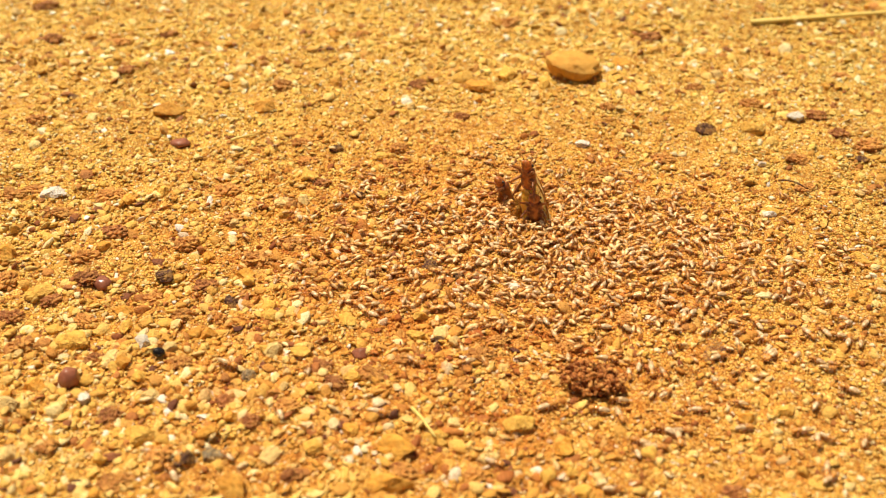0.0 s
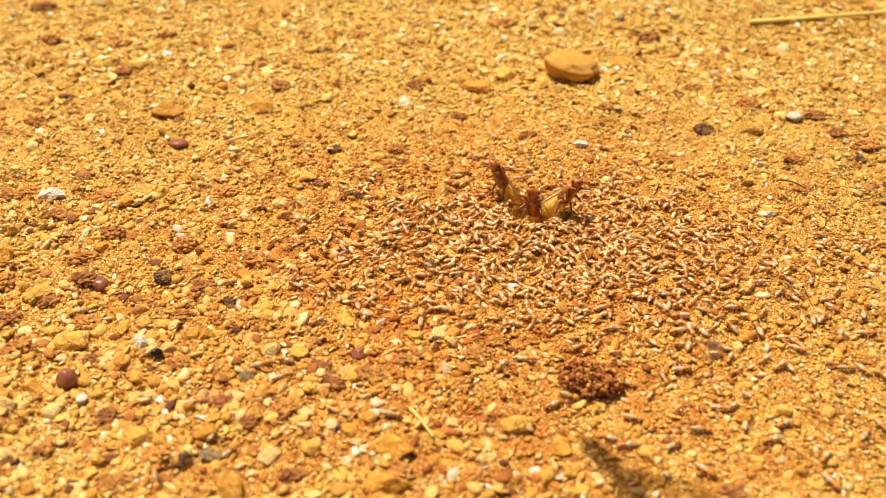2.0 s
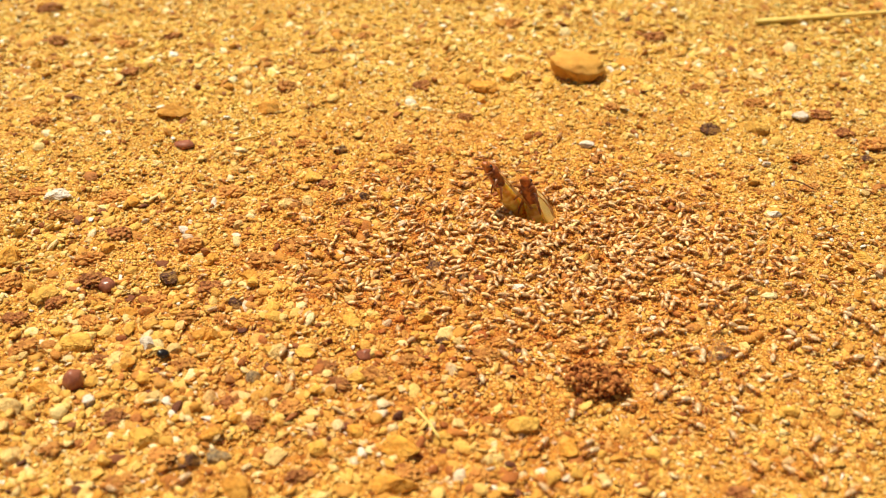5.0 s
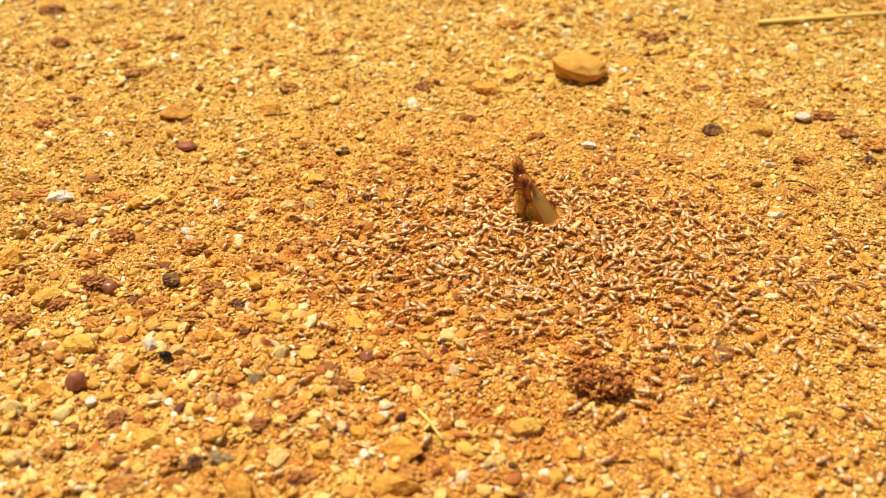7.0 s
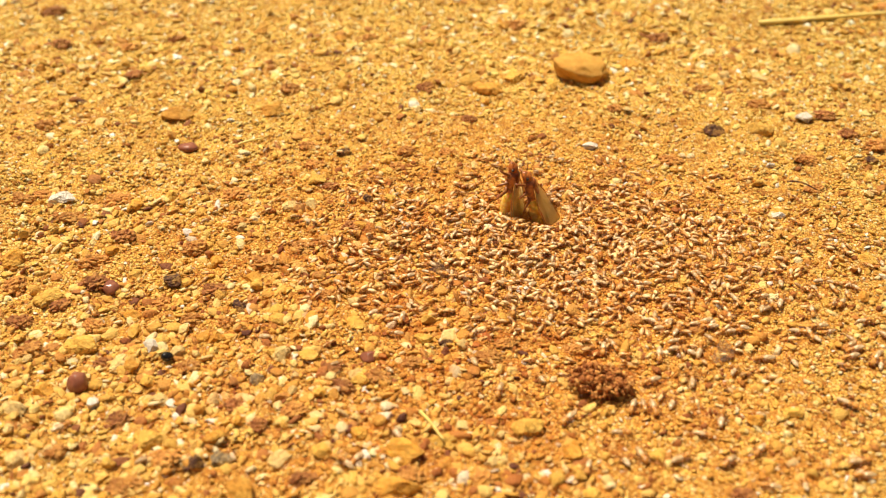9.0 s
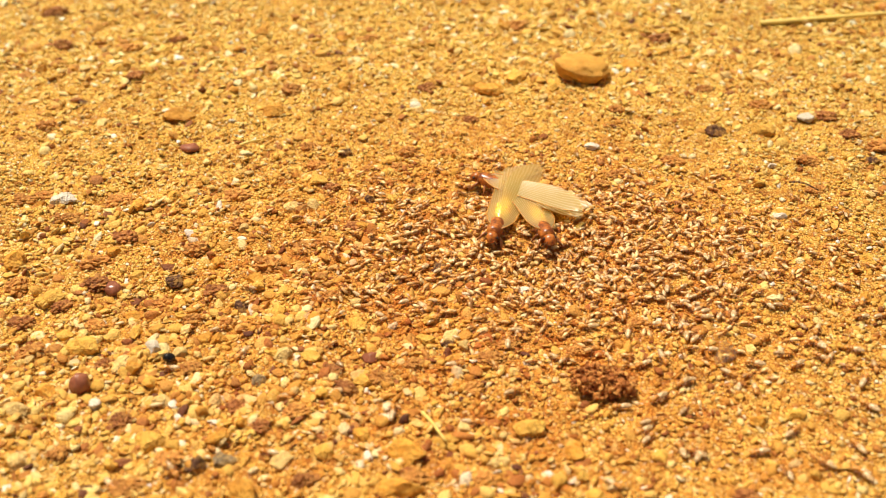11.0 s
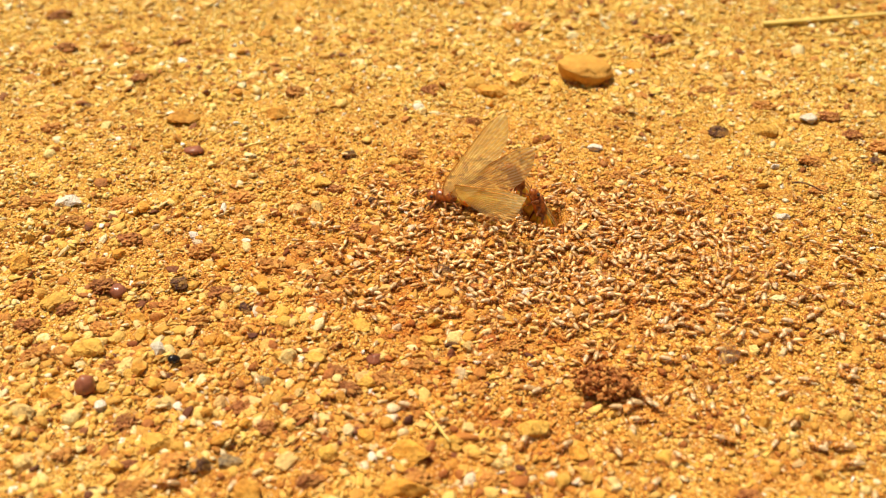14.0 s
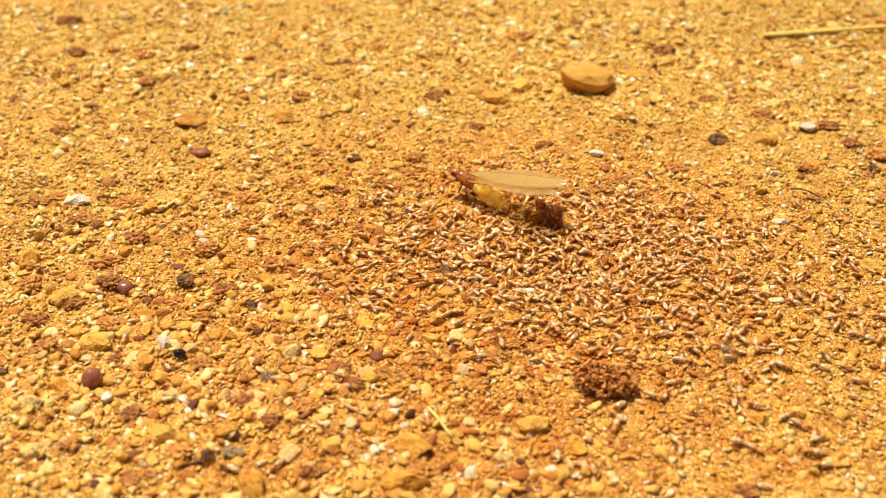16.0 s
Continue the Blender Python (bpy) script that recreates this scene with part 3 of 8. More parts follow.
stone("grey", -51.4, -46.8, 2.3, 2.4, 1.9)
stone("tan", -19.9, -60.9, 4.2, 3.0, 1.8)
stone("orange", -43.5, -31.5, 3.4, 3.0, 1.8)
stone("rust", -72.4, -24.9, 4.0, 3.1, 1.9)
stone("orange", -76.8, -28.2, 3.6, 2.9, 1.7)
stone("tan", -49.6, -31.5, 3.2, 3.0, 1.8)
stone("rust", -83.2, -31.5, 4.0, 3.3, 2.0)
stone("rust", 43.8, 58.4, 4.5, 3.0, 1.7)
stone("cream", 59.2, 64.7, 4.1, 2.7, 1.6)
stone("orange", 27.2, 70.9, 4.9, 3.2, 1.9)
stone("tan", -50.8, 67.7, 4.9, 3.2, 1.8)
stone("rust", -40.5, 88.1, 4.6, 3.0, 1.7)
stone("rust", 82.0, 64.7, 4.2, 2.8, 1.6)
stone("brown", -92.3, 88.1, 5.0, 3.3, 1.9)
stone("orange", -70.0, 91.7, 4.4, 2.9, 1.7)
stone("quartz", -5.2, -21.4, 2.4, 1.8, 1.2)
stone("quartz", 48.4, 2.0, 2.8, 2.1, 1.4)
stone("quartz", 64.4, 42.1, 4.2, 3.2, 2.1)
stone("quartz", 51.7, 22.1, 2.2, 1.7, 1.1)
stone("dark", -15.7, -18.5, 2.6, 2.0, 1.3)
stone("tan", -31.3, 8.0, 3.6, 2.7, 1.8)
stone("rust", 13.2, 15.1, 3.6, 2.7, 1.8)
stone("rust", 17.9, 18.7, 3.2, 2.4, 1.6)
stone("tan", -23.4, -36.5, 3.4, 2.5, 1.7)
stone("dark", 70.3, 43.1, 3.2, 2.4, 1.6)
stone("dark", -58.7, -65.5, 3.6, 2.7, 1.8)
stone("grey", -54.6, -64.4, 4.0, 3.0, 2.0)
for kind, x, y, w in (("rust", -88.0, -12.5, 6.0), ("brown", -97.0, -30.5, 4.2), ("rust", -69.0, -8.5, 5.2),
                      ("rust", -61.5, -1.5, 4.6), ("rust", -88.5, 9.0, 5.6), ("rust", -47.5, -9.0, 4.4), ("rust", -41.0, -24.5, 3.6),
                      ("rust", -66.0, -30.0, 4.2), ("brown", -79.0, -41.5, 3.2), ("rust", -30.5, -47.5, 4.6), ("brown", -36.5, -49.5, 3.8), 
                      ("rust", -15.5, -49.0, 3.4), ("brown", -54.0, -52.5, 3.6), ("rust", -44.0, -55.0, 4.0), ("rust", -63.0, -65.0, 4.4),
                      ("brown", -41.5, -69.0, 3.4), ("rust", 3.0, -38.5, 3.2), ("rust", 30.0, 24.5, 4.4), ("brown", 72.0, 34.0, 4.4),
                      ("rust", 55.5, 49.0, 4.8), ("rust", 20.5, 46.5, 3.6), ("brown", -14.0, 43.0, 3.4), ("rust", -58.0, 57.5, 4.6), ("brown", -99.0, 67.0, 4.2),
                      ("rust", -113.0, 40.0, 4.6), ("rust", -19.0, 27.5, 3.8), ("rust", -51.0, 31.5, 3.6)):
    stone(kind, x, y, w, w * stone_rng.uniform(0.65, 0.9), w * 0.5)
pebble_meshes = []
for kind, count in (("tan", 8), ("orange", 5), ("cream", 3), ("rust", 2)):
    for _ in range(count):
        pebble_meshes.append((kind, stone_mesh(stone_rng, 0.0030, 0.0025, 0.0019)))
        pebble_meshes[-1][1].materials.append(STONES[kind][0])
x, y = places(stone_rng, 170, lambda x, y: coarse_where(x, y) * (np.hypot(x - 0.005, y + 0.005) > 0.03))
for px, py in zip(x, y):
    kind, me = pebble_meshes[stone_rng.randint(len(pebble_meshes))]
    ob = new("pebble", me)
    grow = stone_rng.uniform(0.6, 1.15)
    ob.matrix_world = pose(px, py, float(height(px, py)) + 0.0005, *stone_rng.uniform(-20, 20, 2), stone_rng.uniform(0, 360)) @ Matrix.Diagonal((grow, grow, grow, 1))
    tagged(ob, STONES[kind][1], "pebble", "stones on the sand")


# ---- helpers for things in parts ----
def part(name, data, material, parent, label=""):
    """Links a mesh or bmesh as one object under a thing or a part."""
    if isinstance(data, bmesh.types.BMesh):
        me = bpy.data.meshes.new(name)
        data.to_mesh(me)
        data.free()
        me.polygons.foreach_set("use_smooth", np.ones(len(me.polygons), dtype=bool))
        data = me
    if not data.materials:
        data.materials.append(material)
    ob = new(name, data)
    ob.parent = parent
    return tagged(ob, label) if label else ob


def tube(points, radii, sides=6):
    """A tube along points with a radius at each, closed at both ends."""
    bm = bmesh.new()
    rings = []
    pts = [Vector(p) for p in points]
    for i, (p, r) in enumerate(zip(pts, radii)):
        way = (pts[min(i + 1, len(pts) - 1)] - pts[max(i - 1, 0)]).normalized()
        side = way.cross(Vector((0.13, 0.21, 1))).normalized()
        top = side.cross(way)
        rings.append([bm.verts.new(p + r * (math.cos(a) * side + math.sin(a) * top)) for a in (2 * math.pi * k / sides for k in range(sides))])
    for a, b in zip(rings, rings[1:]):
        for k in range(sides):
            bm.faces.new((a[k], a[(k + 1) % sides], b[(k + 1) % sides], b[k]))
    bm.faces.new(rings[0][::-1])
    bm.faces.new(rings[-1])
    return bm


def body(profile, sides=14, flat=0.85):
    """A body along x from (x, radius, sag) rows, a little flattened."""
    bm = bmesh.new()
    rings = []
    for x, r, sag in profile:
        rings.append([bm.verts.new((x, r * math.cos(a), sag + flat * r * math.sin(a))) for a in (2 * math.pi * k / sides for k in range(sides))])
    for a, b in zip(rings, rings[1:]):
        for k in range(sides):
            bm.faces.new((a[k], b[k], b[(k + 1) % sides], a[(k + 1) % sides]))
    bm.faces.new(rings[0])
    bm.faces.new(rings[-1][::-1])
    bmesh.ops.recalc_face_normals(bm, faces=bm.faces)
    return bm


def mm(rows):
    return [tuple(v / 1000 for v in row) for row in rows]


# ---- winged termites ----
def wing_mesh(length, width, pleats=0.00007):
    """A long blade: span along x, leading edge on +y, lightly pleated."""
    nx, ny = 30, 11
    sheet = []
    for i in range(nx + 1):
        s = i / nx
        lead = 0.24 * width * min(1, s / 0.12) * (1 - max(0, (s - 0.72) / 0.28) ** 2.4)
        trail = -width * (0.10 + 0.66 * math.sin(min(1, s / 0.62) * math.pi / 2) ** 1.2) * (1 - max(0, (s - 0.6) / 0.4) ** 2.6) + 0.02 * width
        for j in range(ny + 1):
            f = j / ny
            yy = lead + (trail - lead) * f
            pleat = pleats * math.sin(f * 34) * min(1, s * 4) + 0.00045 * math.sin(s * 2.6) * (1 - f) - 0.0003 * s * f
            sheet.append((s * length, yy, pleat))
    verts = np.array(sheet)
    faces = []
    for i in range(nx):
        for j in range(ny):
            a, b, c, d = i * (ny + 1) + j, (i + 1) * (ny + 1) + j, (i + 1) * (ny + 1) + j + 1, i * (ny + 1) + j + 1
            faces.append((a, d, c, b))
    me = fast_mesh("wing", verts, np.array(faces))
    me.polygons.foreach_set("use_smooth", np.ones(len(faces), dtype=bool))
    return me


def vein_points(length, width):
    out = []
    for i in range(13):
        s = i / 13
        lead = 0.24 * width * min(1, s / 0.12) * (1 - max(0, (s - 0.72) / 0.28) ** 2.4)
        out.append((s * length, lead, 0.00045 * math.sin(s * 2.6)))
    return out


HINGES = [(0.0007, 0.0011, 0.0010), (-0.0009, 0.0010, 0.0009), (0.0007, -0.0011, 0.0010), (-0.0009, -0.0010, 0.0009)]


def leg_points(side, x, reach, drop):
    return mm([(x, 0.7 * side, -0.7), (x + 0.35 * reach, 1.7 * side, -0.5), (x + 0.8 * reach, 2.3 * side, -drop * 0.75), (x + 1.1 * reach, 2.6 * side, -drop)])


def build_alate():
    root = new("winged_termite")
    tagged(root, "winged termite with amber wings and yellow-brown ringed abdomen", "termite", "winged termites leaving the nest")
    head = part("head", body(mm([(1.8, 0.7, 0), (2.1, 1.0, 0), (2.6, 1.2, 0), (3.1, 1.2, -0.05), (3.6, 0.98, -0.15), (3.95, 0.62, -0.3), (4.2, 0.25, -0.4)])), BODY_RED, root, "dark red-brown head")
    for side in (1, -1):
        eye = bmesh.new()
        bmesh.ops.create_icosphere(eye, subdivisions=2, radius=0.00032, matrix=Matrix.Translation((0.0029, side * 0.00112, 0.0003)))
        part("eye", eye, EYE, head, "black eye")
        part("antenna", tube(mm([(3.7, side * 0.6, 0), (4.3, side * 1.1, 0.3), (4.8, side * 1.6, 0.3), (5.2, side * 2.1, 0.1)]), [0.00009, 0.00006, 0.00005, 0.00003], 5), LEG, head)
    part("thorax", body(mm([(-2.5, 1.0, 0), (-2.0, 1.5, 0.05), (-0.8, 1.68, 0.1), (-0.2, 1.56, 0.12), (0.4, 1.68, 0.15), (0.9, 1.5, 0.18), (1.3, 1.55, 0.2), (1.9, 1.4, 0.1), (2.2, 0.9, 0)])), BODY_RED, root, "red-brown thorax")
    rings = [(-1.9, 0.9, 0)]
    for k in range(9):
        f = k / 8
        r = 1.9 * (math.sin(0.55 + f * 2.25) ** 0.7) * (1 if f < 0.9 else 0.85)
        x0 = -2.2 - k * 1.02
        rings += [(x0, r * 0.93, -0.1 - 0.35 * f), (x0 - 0.35, r, -0.1 - 0.35 * f), (x0 - 0.8, r * 0.985, -0.1 - 0.35 * f)]
    rings.append((-11.5, 0.25, -0.5))
    part("abdomen", body(mm(rings), 18), ABDOMEN, root, "yellow-brown ringed abdomen")
    for side in (1, -1):
        for x, reach, drop in ((1.4, 1.6, 2.0), (0.2, -0.6, 2.1), (-1.0, -2.6, 2.1)):
            part("leg", tube(leg_points(side, x, reach, drop), [0.00042, 0.00034, 0.00022, 0.00012], 6), LEG, root)
    fore, hind = wing_mesh(0.024, 0.0060, 0.00003), wing_mesh(0.0225, 0.0066, 0.00011)
    for k, hinge in enumerate(HINGES):
        size = (0.0225, 0.0066) if k % 2 else (0.024, 0.0060)
        wing = part("wing", hind if k % 2 else fore, PLEATED if k % 2 else WING, root, "amber veined translucent wing")
        wing.location = hinge
        part("leading_vein", tube(vein_points(*size), [0.00014 - 0.000007 * i for i in range(13)], 6), VEIN, wing, "brown leading vein")
    return root


def wings_of(alate):
    """Left fore, left hind, right fore and right hind wing of one winged termite."""
    found = [o for o in alate.children if o.name.split(".")[0] == "wing"]
    return sorted(found, key=lambda o: (o.location.y < 0, -o.location.x))


first_alate = build_alate()
alates = [first_alate] + [copy_thing(first_alate, pose(0, 0, -0.1)) for _ in range(10)]


# ---- worker termites ----
def build_worker():
    root = new("worker_termite")
    tagged(root, "pale worker termite with honey-coloured head on ochre sand", "termite", "worker termites round the nest hole")
    part("head", body(mm([(0.85, 0.24, 0.1), (1.0, 0.46, 0.1), (1.35, 0.57, 0.08), (1.7, 0.45, 0.02), (1.95, 0.18, -0.05)]), 8), WORKER_HEAD, root, "honey-coloured head")
    part("thorax", body(mm([(0.2, 0.3, 0.05), (0.45, 0.4, 0.08), (0.8, 0.36, 0.1), (0.95, 0.2, 0.1)]), 8), WORKER_HEAD, root)
    part("abdomen", body(mm([(0.35, 0.28, 0.05), (0.1, 0.42, 0.08), (-0.32, 0.52, 0.1), (-0.80, 0.52, 0.1), (-1.28, 0.43, 0.06), (-1.62, 0.27, 0.02), (-1.80, 0.1, 0)]), 10), WORKER_SKIN, root, "pale glossy abdomen")
    for side in (1, -1):
        part("antenna", tube(mm([(1.6, side * 0.2, 0.05), (2.0, side * 0.45, 0.2), (2.45, side * 0.7, 0.1)]), [0.00005, 0.000045, 0.00003], 4), WORKER_LEG, root)
        for x, reach in ((0.8, 0.6), (0.55, -0.2), (0.3, -0.9)):
            part("leg", tube(mm([(x, 0.2 * side, -0.1), (x + 0.5 * reach, 0.75 * side, 0.1), (x + reach, 1.2 * side, -0.6)]), [0.0001, 0.00008, 0.00005], 4), WORKER_LEG, root)
    return root


def worker_home(rng):
    """Where a worker keeps to: most in the crowd round and before the hole, some out on the near side."""
    roll = rng.rand()
    if roll < 0.60:
        return rng.normal(0.002, 0.024), rng.normal(-0.0105, 0.0140)
    if roll < 0.90:
        return rng.uniform(0.0, 0.075), rng.uniform(-0.068, -0.005)
    return rng.uniform(-0.07, 0.05), rng.uniform(-0.07, 0.0)


def worker_rows(rng):
    """A wandering path over the ground, one row each second: a short run, a halt, a turn."""
    hx, hy = worker_home(rng)
    x, y = hx + rng.normal(0, 0.003), hy + rng.normal(0, 0.003)
    heading = rng.uniform(0, 2 * math.pi)
    brisk = rng.choice([0.0015, 0.004, 0.007], p=[0.35, 0.4, 0.25]) * (1.5 if hy < -0.03 else 1)
    rows = []
    for t in range(17):
        r = max(math.hypot(x, y - HOLE_Y), 1e-4)
        if r < 0.0056:
            x, y = x * 0.0056 / r, HOLE_Y + (y - HOLE_Y) * 0.0056 / r
        slope_x = float(height(x + 0.001, y) - height(x - 0.001, y)) / 0.002
        slope_y = float(height(x, y + 0.001) - height(x, y - 0.001)) / 0.002
        pitch = -math.degrees(math.atan(slope_x * math.cos(heading) + slope_y * math.sin(heading)))
        rows.append((float(t), pose(x, y, float(height(x, y)) + 0.00085, rng.uniform(-6, 6), max(-25, min(25, pitch)), math.degrees(heading))))
        back = math.atan2(hy - y, hx - x) - heading
        back = math.atan2(math.sin(back), math.cos(back))
        pull = min(1, math.hypot(hx - x, hy - y) / 0.012)
        heading += max(-1.2, min(1.2, rng.normal(0, 0.45) + 0.8 * pull * back))
        step = brisk * rng.choice([0.1, 1.0, 1.4])
        x, y = x + step * math.cos(heading), y + step * math.sin(heading)
    return rows


worker_rng = np.random.RandomState(5)
first_worker = build_worker()
workers = [first_worker] + [copy_thing(first_worker, pose(0, 0, 0)) for _ in range(329)]


def build_crowd(count):
    """The workers packed too thickly to tell apart, in one mesh: heads, thoraces, abdomens and legs."""
    rng = np.random.RandomState(6)
    shapes = []
    for o in first_worker.children:
        o.data.calc_loop_triangles()
        kind = {"worker_head": 0, "worker_abdomen": 1, "worker_leg": 2}[o.data.materials[0].name]
        shapes.append((np.array([v.co[:] for v in o.data.vertices]), np.array([t.vertices[:] for t in o.data.loop_triangles]), kind))
    verts, faces, kinds, start = [], [], [], 0
    for _ in range(count):
        x, y = rng.normal(0.003, 0.025), rng.normal(-0.0095, 0.0150)
        r = max(math.hypot(x, y - HOLE_Y), 1e-4)
        if r < 0.0056:
            x, y = x * 0.0058 / r, HOLE_Y + (y - HOLE_Y) * 0.0058 / r
        m = np.array(pose(x, y, float(height(x, y)) + rng.uniform(0.0004, 0.0008), rng.uniform(-30, 30), rng.uniform(-28, 28), rng.uniform(0, 360)))
        grow = rng.uniform(0.56, 0.82)
        curl = rng.uniform(-75, 75)
        for v, f, kind in shapes:
            v = v + np.stack([0 * v[:, 0], curl * v[:, 0] ** 2, 0 * v[:, 0]], -1)
            verts.append((v * grow) @ m[:3, :3].T + m[:3, 3])
            faces.append(f + start)
            kinds.append(np.full(len(f), kind))
            start += len(v)
    me = fast_mesh("worker_crowd", np.concatenate(verts), np.concatenate(faces))
    for material in (WORKER_HEAD, CROWD_SKIN, WORKER_LEG):
        me.materials.append(material)
    me.polygons.foreach_set("material_index", np.concatenate(kinds).astype(np.int32))
    me.polygons.foreach_set("use_smooth", np.full(len(me.polygons), True))
    return tagged(new("worker_crowd", me), "packed crowd of pale worker termites on sand", "termites", kind="stuff")


build_crowd(1000)


# ---- clod, straws and litter ----
def build_clod():
    """A crumbly lump of dug-out soil: many crumbs stuck together."""
    rng = np.random.RandomState(31)
    verts, faces, start = [], [], 0
    for k in range(620):
        way = Vector(rng.normal(size=3)).normalized()
        far = rng.uniform(0.45, 1.0) * (1 + 0.25 * noise.noise(way * 2.3))
        mid = np.array([way.x * 0.0056 * far, way.y * 0.0037 * far, way.z * 0.0020 * far])
        bv, bf = chips[k % len(chips)]
        spin = np.array(pose(0, 0, 0, *rng.uniform(0, 360, 3)))[:3, :3]
        verts.append((bv * rng.uniform(0.15, 0.85, 3) / 1000) @ spin.T + mid)
        faces.append(bf + start)
        start += len(bv)
    me = fast_mesh("soil_clod", np.concatenate(verts), np.concatenate(faces))
    me.materials.append(CLOD)
    ob = new("soil_clod", me)
    ob.matrix_world = pose(0.0064, -0.0484, float(height(0.0064, -0.0484)) + 0.0018, 0, 4, -8)
    return tagged(ob, "crumbly red-brown clod of dug soil on sand", "soil clod")


build_clod()


def straw(name, a, b, radius, label, bend=0.001, material=None):
    """A dry stalk from a to b, in millimetres, resting on the ground."""
    a, b = (np.array(p) / 1000 for p in (a, b))
    pts = []
    for k in range(9):
        f = k / 8
        p = a + (b - a) * f
        z = max(float(height(p[0], p[1])) + radius, p[2] + bend * math.sin(f * math.pi))
        pts.append((p[0], p[1] + 0.4 * bend * math.sin(f * 5), z))
    bm = tube(pts, [radius * (1 - 0.05 * k) for k in range(9)], 7)
    me = bpy.data.meshes.new(name)
    bm.to_mesh(me)
    bm.free()
    me.polygons.foreach_set("use_smooth", np.ones(len(me.polygons), dtype=bool))
    me.materials.append(material or STRAW)
    return tagged(new(name, me), label, "straw")


straw("straw", (65.7, 94.4, 0.9), (115.5, 102.0, 1.3), 0.00075, "long dry yellow straw lying across the gravel", 0.0)
straw("straw", (-66.4, 29.4, 1.6), (-61.1, 31.8, 1.8), 0.00032, "short dry pale straw bit on sand", 0.0002)
straw("twig", (-23.7, -55.3, 1.2), (-19.8, -61.9, 1.4), 0.00036, "short pale tan twig lying on gravel", 0.0003)
straw("twig", (52.9, 13.2, 1.2), (58.2, 9.8, 1.4), 0.00025, "thin dark brown twig lying on sand", 0.0006, STONES["dark"][0])
straw("straw", (-95.0, -61.0, 1.4), (-92.0, -56.0, 1.4), 0.00028, "short dry pale straw bit on sand", 0.0002)


def build_seed():
    """A shiny black seed beside the quartz chip."""
    bm = bmesh.new()
    bmesh.ops.create_icosphere(bm, subdivisions=3, radius=1)
    for v in bm.verts:
        v.co = Vector((v.co.x * 0.0011, v.co.y * 0.0009, v.co.z * 0.0008 * (1 - 0.2 * v.co.x)))
    me = bpy.data.meshes.new("seed")
    bm.to_mesh(me)
    bm.free()
    me.polygons.foreach_set("use_smooth", np.full(len(me.polygons), True))
    me.materials.append(SEED)
    ob = new("seed", me)
    ob.matrix_world = pose(-0.0675, -0.0417, float(height(-0.0675, -0.0417)) + 0.0013, 0, 10, 20)
    return tagged(ob, "shiny black seed lying on ochre sand", "seed")


build_seed()
shed_wing = new("shed_wing", wing_mesh(0.0062, 0.0034))
shed_wing.data.materials.append(TORN_WING)
shed_wing.matrix_world = pose(0.0262, -0.0435, float(height(0.0262, -0.0435)) + 0.0010, 14, -6, 62)
tagged(shed_wing, "small torn grey translucent wing lying on sand", "wing")


